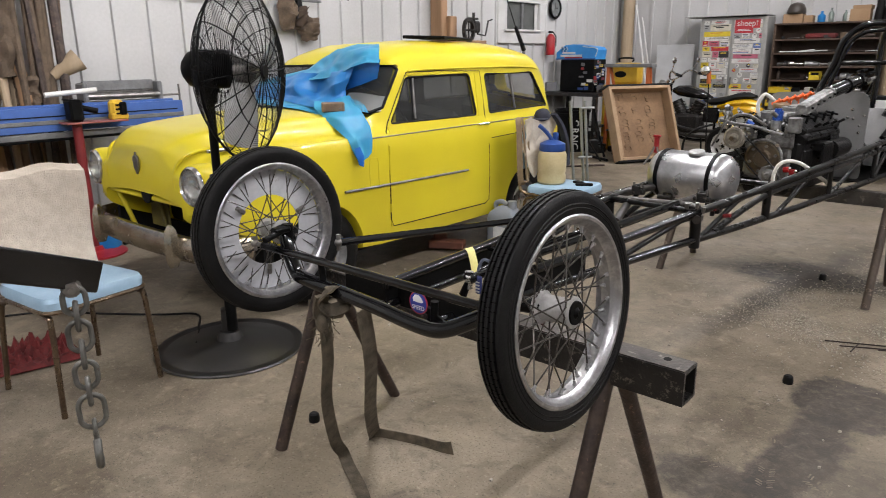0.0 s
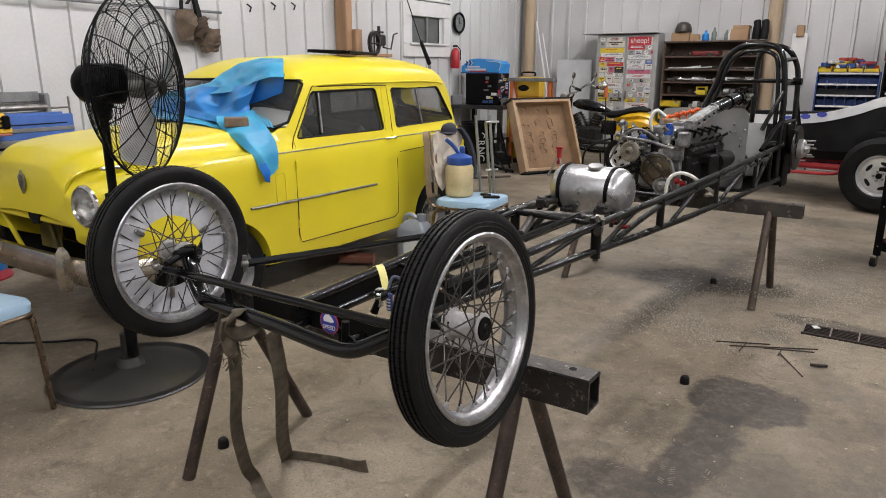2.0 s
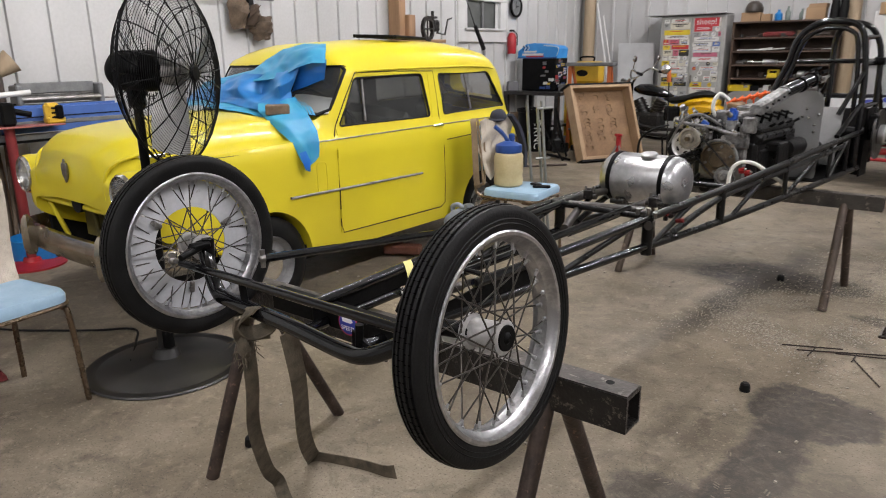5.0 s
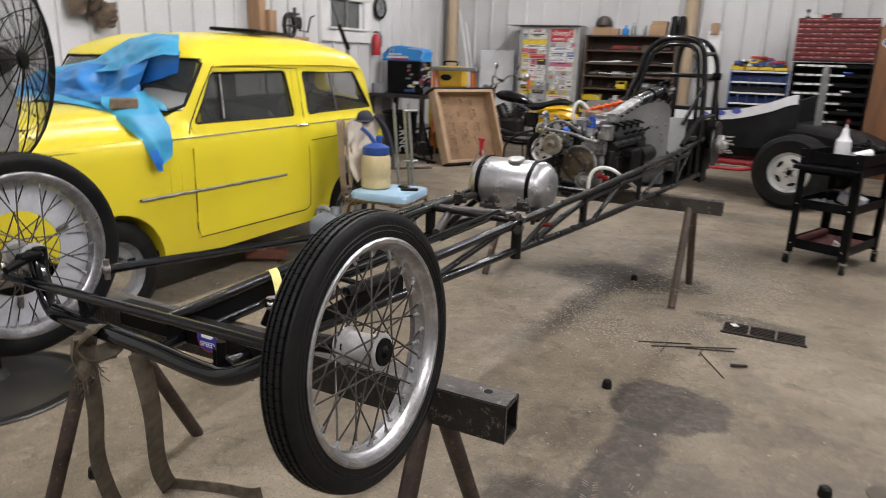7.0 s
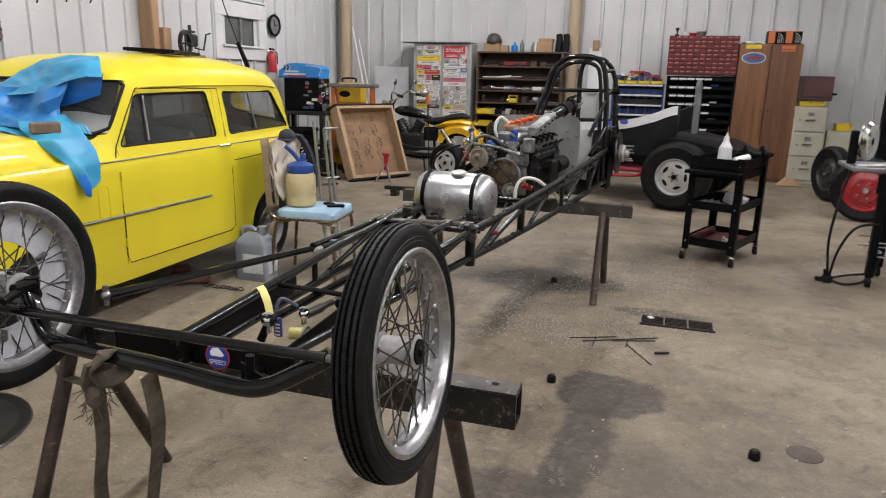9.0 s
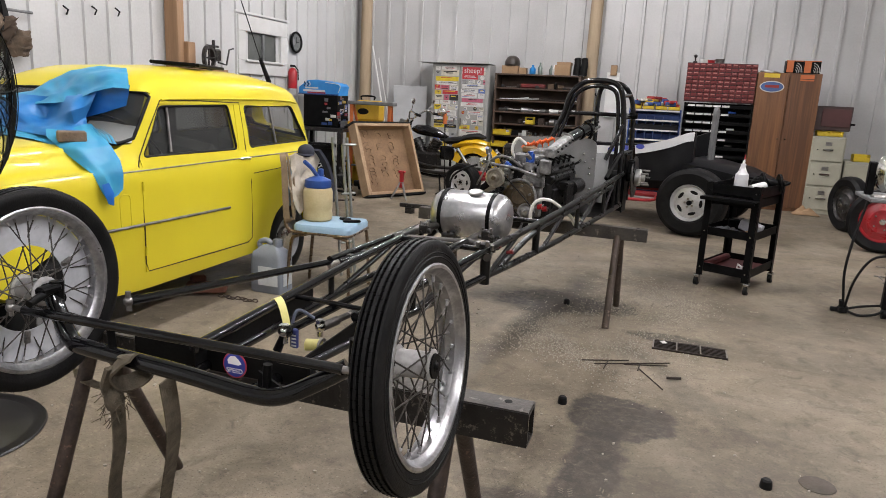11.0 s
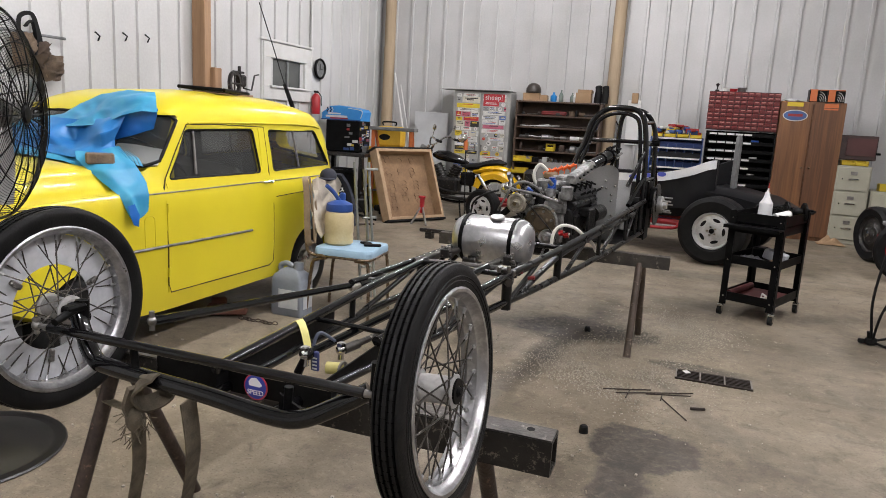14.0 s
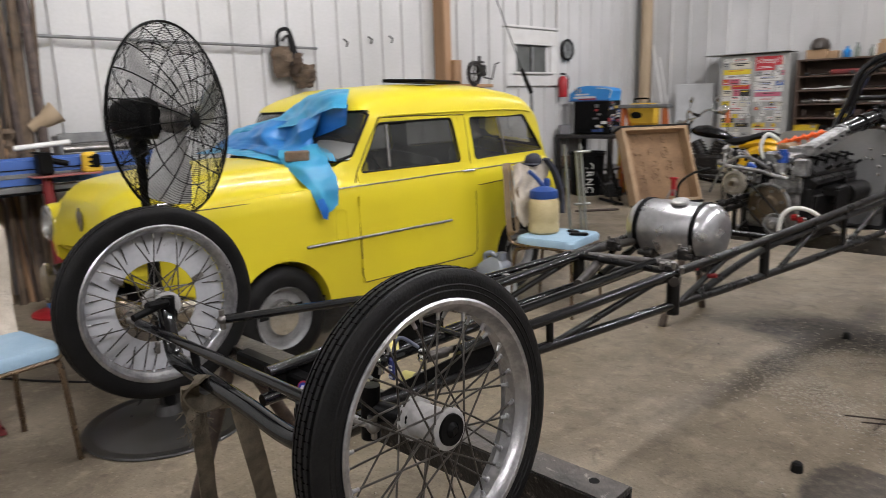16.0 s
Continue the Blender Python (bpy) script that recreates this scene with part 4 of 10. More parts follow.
CUTRUB = mat("deep_tread_rubber", (0.0010, 0.0010, 0.0010), (0.0022, 0.0021, 0.0020), rough=0.9, scale=40, spec=0.0)


def wire_wheel(c, d, r, hw, lip, hub=1.0):
    """A spoked wheel; d points outward, hw is half the tyre's width, lip the rim's outer radius."""
    m = axis(c, d)
    side = [(lip - 0.004, 0.027), (lip + 0.005, 0.030), (lip + 0.020, hw * 0.99), (r - 0.020, hw), (r - 0.011, hw * 0.93), (r - 0.0045, hw * 0.80)]
    prof = [(a, -z) for a, z in side]
    crown = lambda z: r - 0.0045 * (z / (hw * 0.8)) ** 2
    for q in (-0.58, -0.21, 0.21, 0.58):
        z0, g = q * hw, 0.0026
        prof += [(crown(z0 - g), z0 - g), (crown(z0) - 0.0085, z0 - g * 0.8), (crown(z0) - 0.0085, z0 + g * 0.8), (crown(z0 + g), z0 + g)]
    prof += side[::-1]
    w = part("wheel", Bm().lathe(prof, m, 120, closed=True), RUBBER, drag, "black ribbed front tyre on a spoked wheel", sharp=28)
    part("wall_ring", Bm().lathe([(r - 0.030, hw * 0.99), (r - 0.029, hw + 0.0012), (r - 0.027, hw * 0.99)], m, 96, closed=True).lathe([(lip + 0.012, hw * 0.955), (lip + 0.013, hw + 0.0004), (lip + 0.015, hw * 0.97)], m, 96, closed=True), RUBBER, w)
    tick, rt = Bm(), random.Random(int(abs(c[0]) * 1000))
    for q, half in ((-0.40, 0.13), (0.0, 0.15), (0.40, 0.13)):
        for k in range(84):
            a = 2 * math.pi * (k + rt.uniform(-0.12, 0.12) + q) / 84
            for sg in (-1, 1):
                z0, l = (q + sg * half * rt.uniform(0.75, 1.0)) * hw, hw * rt.uniform(0.05, 0.10)
                rr = crown(z0) - 0.0006
                tick._add([(rr * math.cos(a + da) + (0 if o < 0 else 0.0009) * math.cos(a), rr * math.sin(a + da) + (0 if o < 0 else 0.0009) * math.sin(a), z0 + dz) for o in (-1, 1) for da, dz in ((-0.003, -l), (0.003, -l), (0.003, l), (-0.003, l))], [(4, 5, 6, 7), (0, 1, 5, 4), (1, 2, 6, 5), (2, 3, 7, 6), (3, 0, 4, 7)], m)
    tagged(part("tread_sipe_rest", tick, CUTRUB, w, "fine dark cuts across the tread ribs"), kind="stuff")
    inner = [(lip, 0.0275), (lip + 0.001, 0.031), (lip - 0.003, 0.0335), (lip - 0.009, 0.0325), (lip - 0.0115, 0.027), (lip - 0.014, 0.019), (lip - 0.022, 0.012)]
    part("rim", Bm().lathe(inner + [(a, -z) for a, z in inner[::-1]] + [(lip - 0.012, -0.012), (lip - 0.012, 0.012)], m, 96, closed=True), RIMALU, w, "polished aluminium rim")
    o1 = 0.030 * hub
    part("hub", Bm().lathe([(0.012, -0.064), (0.030, -0.062), (0.038, -0.054), (0.038, -0.047), (0.029, -0.043), (0.0285, o1 - 0.007), (0.035, o1 - 0.004), (0.035, o1 + 0.001), (0.031, o1 + 0.003), (0.026, o1 + 0.004), (0.015, o1 + 0.005), (1e-4, o1 + 0.008)], m, 40), HUBALU, w, "dull aluminium spool hub")
    part("bearing_ring", Bm().lathe([(0.013, o1 + 0.004), (0.0265, o1 + 0.004), (0.0255, o1 + 0.008), (0.013, o1 + 0.008)], m, 28, closed=True), BLACKSATIN, w)
    part("dust_cap", Bm().lathe([(0.014, o1 + 0.006), (0.010, o1 + 0.009), (0.006, o1 + 0.014), (1e-4, o1 + 0.014)], m, 20), BLACKSATIN, w)
    sp, nip = Bm(), Bm()
    for j in range(40):
        a1 = 2 * math.pi * (j + 0.25) / 40
        sg = 1 if (j // 2) % 2 else -1
        zz, out = (o1, 0.005) if j % 2 else (-0.050, -0.005)
        a0 = a1 - sg * 1.15
        p0 = m @ Vector((0.035 * math.cos(a0), 0.035 * math.sin(a0), zz))
        p1 = m @ Vector(((lip - 0.021) * math.cos(a1), (lip - 0.021) * math.sin(a1), out))
        sp.rod(p0, p1, 0.0019, seg=6, cap=False)
        q1 = p1 + (p0 - p1).normalized() * 0.016
        nip.rod(q1, p1, 0.0032, 0.0038, seg=8).ball(p1, 0.0062, 8, 5)
    part("spokes", sp, DARKWIRE, w, "thin steel wire spokes")
    tagged(part("spoke_nipple_rest", nip, RIMALU, w, "bright spoke nipples"), kind="stuff")
    return w


WR, WL = (0.0026, 1.2945, 0.8225), (-1.0897, 1.332, 0.824)
DR, DL = Vector((1, -0.026, 0.075)).normalized(), Vector((-1, 0.041, -0.024)).normalized()
wire_wheel(WR, DR, 0.261, 0.0315, 0.210)
wire_wheel(WL, DL, 0.2656, 0.034, 0.2153)
disc_m = axis(Vector(WL) + DL * 0.012, DL)
disc = part("wheel_disc", Bm().lathe([(0.112, 0), (0.192, 0), (0.192, 0.003), (0.112, 0.003)], disc_m, 64, closed=True), mat("grey_primer_disc", (0.50, 0.51, 0.53), (0.38, 0.39, 0.41), rough=0.5, scale=14, wear=(0.30, 0.29, 0.28), wear_at=0.66), drag, "light grey ring disc behind the spokes")
for k in range(3):
    a = math.radians(38 + 120 * k)
    cl_ = Vector((0.128 * math.cos(a), 0.128 * math.sin(a), -0.006))
    part("disc_clip", Bm().box(cl_, (0.034, 0.014, 0.012), disc_m @ Matrix.Translation(cl_) @ Matrix.Rotation(a, 4, "Z") @ Matrix.Translation(-cl_), bevel=0.003).rod(disc_m @ (cl_ + Vector((0.008, 0, -0.004))), disc_m @ (cl_ + Vector((0.008, 0, -0.014))), 0.005, seg=8), STEEL, disc, "small steel clip")
# dropped tube axle in front, tie rod above it
ax = smooth_line([(-0.985, 1.30, 0.86), (-0.955, 1.29, 0.80), (-0.90, 1.275, 0.735), (-0.83, 1.265, 0.726), (-0.55, 1.25, 0.719), (-0.37, 1.237, 0.711), (-0.29, 1.237, 0.719), (-0.22, 1.26, 0.752), (-0.155, 1.29, 0.79)], 6)
part("front_axle", Bm().tube(ax, 0.0205, 16), BLACKGLOSS, drag, "glossy black dropped tube axle")
part("tie_rod", Bm().tube([(-1.0, 1.235, 0.808), (-0.145, 1.245, 0.803)], 0.0115, 12), BLACKGLOSS, drag)
for a_, c_ in (((-0.145, 1.245, 0.803), (-0.105, 1.252, 0.801)), ((-1.0, 1.235, 0.808), (-1.04, 1.233, 0.809))):
    end_ = part("tie_rod_end", Bm().rod(a_, c_, 0.0085, 0.006, seg=10).ball(c_, 0.0125), STEEL, drag, "bare steel rod end")
    part("ball_stud", Bm().rod(Vector(c_) + Vector((0, 0, -0.022)), Vector(c_) + Vector((0, 0, 0.020)), 0.0055, seg=8).rod(Vector(c_) + Vector((0, 0, 0.012)), Vector(c_) + Vector((0, 0, 0.020)), 0.010, seg=6), STEEL, end_)
for n, (sx, c) in enumerate(((1, WR), (-1, WL))):
    part("spindle", Bm().rod((c[0] - sx * 0.13, c[1] - 0.03, c[2]), (c[0], c[1], c[2]), 0.018).rod((c[0] - sx * 0.125, c[1] - 0.035, c[2] - 0.05), (c[0] - sx * 0.125, c[1] - 0.03, c[2] + 0.045), 0.017), BLACKSATIN, drag)
part("steering_arm", Bm().rod((-0.965, 1.31, 0.86), (-0.94, 1.20, 0.84), 0.012, 0.009).box((-0.957, 1.27, 0.856), (0.03, 0.06, 0.02), bevel=0.006), BLACKSATIN, drag)
# drag link from the left arm back to the cowl
part("drag_link", Bm().tube([(-0.80, 1.36, 0.825), dr(-0.235, 0.88, 0.755)], 0.0115, 10), BLACKGLOSS, drag)
part('link_end', Bm().ball((-0.80, 1.36, 0.825), 0.0125).rod((-0.80, 1.36, 0.80), (-0.80, 1.36, 0.85), 0.007), STEEL, drag, 'bare steel rod end')

lo_z = lambda v: 0.674 - 0.007 * v
up_z = lambda v: float(np.interp(v, [0.0, 0.5, 1.2, 2.0, 3.3, 4.0], [0.735, 0.745, 0.768, 0.802, 0.855, 0.875]))
U = lambda v: float(np.interp(v, [-0.05, 0.4, 0.9, 1.3, 1.7, 2.2, 3.0, 4.1], [0.125, 0.145, 0.17, 0.19, 0.22, 0.24, 0.255, 0.26]))


def rail_u(s, v):
    """How far a rail stands from the middle line; the left one runs in closer at the nose."""
    return U(v) if s > 0 else -float(np.interp(v, [-0.05, 0.09, 0.25, 0.40, 0.55, 0.90, 1.3], [0.058, 0.074, 0.094, 0.111, 0.130, 0.168, 0.19])) if v < 1.3 else -U(v)


for s in (-1, 1):
    for vs, mt in (((0.0, 0.4, 0.9, 1.33), BLACKGLOSS), ((1.33, 1.6, 2.2, 2.8, 3.4, 4.05), FRAMEBLACK)):
        part("lower_rail", Bm().tube([dr(rail_u(s, v), v, lo_z(v)) for v in vs], 0.0150, 12), mt, drag)
        part("upper_rail", Bm().tube([dr(rail_u(s, v), v, up_z(v)) for v in vs if v > 0] if vs[0] else [dr(rail_u(s, v), v, up_z(v) - 0.006 * (s > 0) * (v < 1)) for v in ((0.42, 0.9, 1.33) if s > 0 else (0.02, *vs[1:]))], 0.0150, 12), mt, drag)
    # brace that leaves the lower rail, climbs and runs close under the upper one
    part("inner_rail", Bm().tube(smooth_line([dr((rail_u(s, v) - 0.004 * s), v, z) for v, z in ((1.47, 0.672), (1.72, 0.735), (1.96, 0.770), (2.25, 0.783), (2.9, 0.800), (3.55, 0.815))], 5), 0.0135, 10), FRAMEBLACK, drag)
    for v, r_ in ((0.75, 0.0105), (1.33, 0.021), (1.90, 0.0175), (2.62, 0.0115), (3.30, 0.0115), (3.62, 0.0115)):
        part("upright", Bm().rod(dr(rail_u(s, v), v, lo_z(v) - (0.03 if r_ > 0.02 else 0)), dr(rail_u(s, v), v, up_z(v)), r_), FRAMEBLACK, drag)
    for v, w in ((0.75, 1.30), (1.36, 1.66), (2.0, 2.42), (2.62, 3.25), (3.30, 3.62)):
        part("diagonal", Bm().rod(dr(rail_u(s, v), v, lo_z(v)), dr(rail_u(s, w), w, up_z(w)), 0.0105), FRAMEBLACK, drag)
for v in (1.33, 1.95):
    part("crossmember", Bm().rod(dr(-U(v), v, up_z(v)), dr(U(v), v, up_z(v)), 0.012), FRAMEBLACK, drag)
# pale bolts and clevis where the front tubes meet the right post
cl_ = part("clevis", Bm().box(dr(0.185, 1.325, 0.792), (0.035, 0.045, 0.022), bevel=0.005), DARKSTEEL, drag)
for u, v, z, r_ in ((0.165, 1.30, 0.80, 0.009), (0.20, 1.31, 0.805, 0.008), (0.155, 1.345, 0.793, 0.007), (0.212, 1.34, 0.785, 0.008), (0.21, 1.335, 0.755, 0.007)):
    part("clevis_bolt", Bm().rod(dr(u, v, z - 0.012), dr(u + 0.004, v - 0.004, z + 0.010), r_, seg=6), STEEL, cl_)
for u, v, z in ((0.235, 1.50, 0.735), (0.20, 1.44, 0.765)):
    part("line_fitting", Bm().rod(dr(u - 0.014, v, z), dr(u + 0.014, v, z + 0.006), 0.008, seg=8), mat("dull_red_anodised", (0.22, 0.012, 0.014), (0.12, 0.01, 0.01), rough=0.4, metal=0.4), drag, "small red line fitting")
part("fuel_line", Bm().tube(smooth_line([dr(0.20, 1.44, 0.765), dr(0.19, 1.62, 0.755), dr(0.15, 1.85, 0.745), dr(0.06, 2.2, 0.735)], 6), 0.007, 8), FRAMEBLACK, drag)

# moon tank across the frame
tk = axis(dr(-0.035, 1.73, 0.835), DN)
tank = part("fuel_tank", Bm().lathe([(1e-4, -0.185), (0.05, -0.183), (0.085, -0.172), (0.103, -0.15), (0.108, -0.13), (0.108, 0.13), (0.103, 0.15), (0.085, 0.172), (0.05, 0.183), (1e-4, 0.185)], tk, 40), ALU, drag, "polished aluminium barrel fuel tank")
for z in (-0.12, 0.115):
    part("tank_strap", Bm().lathe([(0.107, z - 0.0085), (0.1125, z - 0.0085), (0.1125, z + 0.0085), (0.107, z + 0.0085)], tk, 40, closed=True), BLACKSATIN, tank)
part("filler_cap", Bm().lathe([(0.034, 0), (0.034, 0.010), (0.029, 0.013), (0.024, 0.012), (1e-4, 0.012)], axis(dr(-0.01, 1.70, 0.94), (0, -0.2, 1)), 20), ALUDULL, tank)

# tank brackets and the tubes round it
for sx in (-0.10, 0.12):
    part("tank_bracket", Bm().box(dr(sx, 1.66, 0.735), (0.035, 0.05, 0.06), bevel=0.006).rod(dr(sx - 0.03, 1.62, 0.75), dr(sx + 0.03, 1.62, 0.75), 0.012).rod(dr(sx, 1.62, 0.70), dr(sx, 1.62, 0.77), 0.010), DARKSTEEL, drag)
DUSTY = mat("dusty_bare_tube", (0.060, 0.053, 0.047), (0.016, 0.014, 0.013), rough=0.42, metal=0.4, scale=9, bump=0.1, wear=(0.24, 0.22, 0.20), wear_at=0.62)
for a_, c_ in (((0.057, 1.64, 0.775), (0.047, 1.03, 0.752)), ((-0.22, 1.37, 0.765), (0.11, 1.46, 0.765)), ((-0.131, 1.38, 0.76), (-0.015, 1.10, 0.742)), ((-0.23, 1.33, 0.77), (-0.165, 1.63, 0.785)), ((0.10, 1.45, 0.76), (0.21, 1.30, 0.75))):
    part("tank_brace", Bm().rod(dr(*a_), dr(*c_), 0.016, seg=14), DUSTY, drag, "dusty bare steel brace")
for u, v, z in ((-0.165, 1.50, 0.790), (0.128, 1.50, 0.797)):
    cp_ = part("brace_clamp", Bm().box(dr(u, v - 0.012, z), (0.040, 0.010, 0.040), bevel=0.004).box(dr(u, v + 0.012, z), (0.040, 0.010, 0.046), bevel=0.004).rod(dr(u - 0.034, v, z - 0.008), dr(u + 0.034, v, z - 0.008), 0.011, seg=10), DARKSTEEL, drag, "dirty steel tank clamp")
    for o in (-0.018, 0.018):
        part("clamp_bolt", Bm().rod(dr(u + o, v, z + 0.010), dr(u + o, v, z + 0.032), 0.006, seg=6), STEEL, cp_)
RED = mat("red_anodised", (0.35, 0.01, 0.012), (0.25, 0.01, 0.01), rough=0.35, metal=0.5)
ORANGE = mat("orange_plug_wire", (0.75, 0.12, 0.01), (0.6, 0.08, 0.01), rough=0.45)
BLUE = mat("blue_anodised", (0.03, 0.10, 0.45), (0.02, 0.07, 0.3), rough=0.3, metal=0.5)
WHITEHOSE = mat("white_plastic_hose", (0.68, 0.68, 0.64), (0.55, 0.55, 0.5), rough=0.4)
BRONZE = mat("dirty_bronze_cover", (0.18, 0.14, 0.09), (0.09, 0.07, 0.05), rough=0.45, metal=0.8, scale=20, bump=0.15)
R90 = Matrix.Rotation(-DA, 4, "Z")


def dbox(b, u, v, z, s, bevel=0.006, tilt=0.0):
    b.box((0, 0, 0), s, Matrix.Translation(dr(u, v, z)) @ R90 @ Matrix.Rotation(tilt, 4, "Y"), bevel=bevel)
    return b


EC = -0.13      # the engine's middle line


def er(u, v, z):
    return dr(EC + u, v, z)


def ebox(b, u, v, z, s, bevel=0.006, tilt=0.0):
    return dbox(b, EC + u, v, z, s, bevel, tilt)


BLOCK = mat("oily_black_cast_iron", (0.004, 0.004, 0.0045), (0.011, 0.0105, 0.010), rough=0.4, scale=16, bump=0.35, fine=60, spec=0.16, wear=(0.05, 0.048, 0.046), wear_at=0.7)
PANEL = mat("brushed_sheet_aluminium", (0.27, 0.27, 0.267), (0.20, 0.20, 0.197), rough=0.5, metal=0.5, scale=5, fine=140, bump=0.05)
GREYCAST = mat("grey_cast_aluminium", (0.28, 0.28, 0.275), (0.055, 0.053, 0.051), rough=0.5, metal=0.5, scale=20, bump=0.35, fine=70)
# engine: block, banks, sump
blk = ebox(Bm(), 0.0, 3.04, 0.76, (0.34, 0.54, 0.28), 0.02)
for sx in (1, -1):
    ebox(blk, sx * 0.085, 3.04, 0.905, (0.17, 0.52, 0.16), 0.015, sx * radians(38))
    ebox(blk, sx * 0.172, 3.03, 0.79, (0.02, 0.44, 0.12), 0.009)
eng = part("engine_block", blk, BLOCK, drag, "oily black cast V8 engine block")
part("starter_motor", Bm().rod(er(0.205, 3.10, 0.83), er(0.205, 3.32, 0.83), 0.05, seg=20).rod(er(0.16, 3.16, 0.88), er(0.16, 3.30, 0.88), 0.028), BLOCK, eng)
part("engine_mount", ebox(ebox(Bm(), 0.20, 2.98, 0.86, (0.08, 0.14, 0.05), 0.008), 0.235, 2.98, 0.80, (0.012, 0.16, 0.14), 0.003), BLOCK, eng)
part("oil_pan", ebox(Bm(), 0.0, 3.0, 0.648, (0.28, 0.5, 0.09), 0.03), BLACKSATIN, eng)
for sx in (1, -1):
    part("cylinder_head", ebox(Bm(), sx * 0.120, 3.04, 0.965, (0.12, 0.52, 0.07), 0.01, sx * radians(38)), BLOCK, eng)
    for k in range(4):
        v = 2.86 + k * 0.125
        part("exhaust_port", Bm().rod(er(sx * 0.17, v, 0.93), er(sx * 0.192, v, 0.914), 0.012, 0.014), BLOCK, eng)
        part("rocker_post", Bm().rod(er(sx * 0.145, v, 0.98), er(sx * 0.158, v, 1.030), 0.008, seg=8), BLACKSATIN, eng)
        part("rocker_arm", Bm().rod(er(sx * 0.125, v - 0.02, 1.030), er(sx * 0.180, v + 0.015, 1.012), 0.006, seg=8), BLACKSATIN, eng)
        part("spark_plug", Bm().rod(er(sx * 0.165, v + 0.06, 0.96), er(sx * 0.205, v + 0.06, 0.985), 0.008, seg=8), BLOCK, eng)
# inclined silver casing with a black rear end over the near bank
ca_, cm_, ce_ = dr(0.015, 2.77, 1.062), dr(0.040, 3.09, 1.137), dr(0.098, 3.40, 1.203)
part("inclined_casing", Bm().loft([[ca_.lerp(cm_, t) + Vector((a * k, 0, b_ * k)) for a, b_ in ((-0.036, -0.03), (-0.036, 0.02), (-0.022, 0.034), (0.022, 0.034), (0.036, 0.02), (0.036, -0.03))] for t, k in ((0.0, 0.7), (0.04, 0.84), (0.5, 0.84), (0.96, 0.84), (1.0, 0.8))]), GREYCAST, eng, "smooth dull silver casing")
part("casing_collar", Bm().rod(cm_.lerp(ca_, 0.06), cm_, 0.036, seg=20), GREYCAST, eng)
part("rear_casing", Bm().rod(cm_, cm_.lerp(ce_, 0.50), 0.034, 0.036, seg=20).rod(cm_.lerp(ce_, 0.50), cm_.lerp(ce_, 0.60), 0.043, seg=20).rod(cm_.lerp(ce_, 0.60), cm_.lerp(ce_, 0.86), 0.038, seg=20).rod(cm_.lerp(ce_, 0.86), ce_, 0.045, 0.038, seg=20), BLACKGLOSS, eng, "black rear end of the casing")
for k, (du, dz) in enumerate(((0.035, 0.03), (-0.03, 0.035), (0.03, -0.025), (0.0, 0.045), (0.045, 0.0))):
    p = ce_ + Vector((du, 0, dz))
    part("casing_stud", Bm().rod(p, p + (ce_ - cm_).normalized() * 0.05, 0.009, seg=8), (BLACKSATIN, BLACKSATIN, CHROME, BLACKSATIN, GREYCAST)[k], eng)
part("casing_bracket", dbox(dbox(Bm(), 0.008, 2.735, 0.985, (0.065, 0.045, 0.085), 0.008), -0.025, 2.75, 0.955, (0.03, 0.05, 0.07), 0.006), GREYCAST, eng, "pale cast bracket")
for k in range(5):
    q = ca_.lerp(cm_, 0.1 + 0.2 * k) + Vector((0.037, 0, 0.004))
    part("casing_bolt", Bm().rod(q, q + Vector((0.012, 0, 0)), 0.006, seg=6), BLACKSATIN, eng)
part("intake_manifold", ebox(ebox(ebox(Bm(), 0.0, 3.02, 1.0, (0.15, 0.44, 0.07), 0.012), -0.02, 2.83, 1.0, (0.12, 0.06, 0.10), 0.012), 0.0, 3.10, 1.045, (0.09, 0.22, 0.04), 0.01), GREYCAST, eng)
# orange plug boots and leads in a row
for k in range(5):
    u, v, z = -0.085 + k * 0.026, 3.02 + k * 0.042, 1.072 + k * 0.009
    bt = part("plug_boot", Bm().rod(er(u - 0.016, v, z - 0.006), er(u + 0.016, v + 0.01, z + 0.018), 0.0125, 0.0105, seg=10), ORANGE, eng, "orange plug boot")
    part("boot_collar", Bm().rod(er(u + 0.016, v + 0.01, z + 0.018), er(u + 0.024, v + 0.012, z + 0.023), 0.014, seg=10), ORANGE, bt)
    part("plug_wire", Bm().tube(smooth_line([er(u + 0.02, v + 0.012, z + 0.02), er(u + 0.03, v + 0.03, z + 0.018), er(u + 0.025, v + 0.05, z - 0.02)], 5), 0.0045, 6), ORANGE, eng)
part("distributor", Bm().lathe([(0.045, 0), (0.05, 0.015), (0.046, 0.03), (0.03, 0.036), (1e-4, 0.036)], axis(er(-0.06, 3.04, 1.045), (0.1, -0.1, 1)), 20), mat("tan_bakelite", (0.22, 0.14, 0.07), (0.14, 0.09, 0.05), rough=0.45), eng)
part("fuel_regulator", Bm().rod(er(0.04, 2.75, 1.005), er(0.04, 2.75, 1.055), 0.026, seg=16).rod(er(0.04, 2.75, 1.055), er(0.04, 2.75, 1.068), 0.018, seg=16), BLUE, eng, "blue anodised fuel fitting")
part("regulator_body", Bm().rod(er(0.04, 2.75, 0.955), er(0.04, 2.75, 1.005), 0.03, seg=16).rod(er(0.0, 2.75, 0.985), er(0.08, 2.75, 0.985), 0.012), GREYCAST, eng)
part("front_cover", ebox(ebox(ebox(Bm(), 0.0, 2.77, 0.78, (0.25, 0.03, 0.20), 0.012), 0.072, 2.755, 0.90, (0.13, 0.03, 0.09), 0.012), -0.10, 2.755, 0.93, (0.08, 0.03, 0.08), 0.012), GREYCAST, eng, "bare cast front cover")
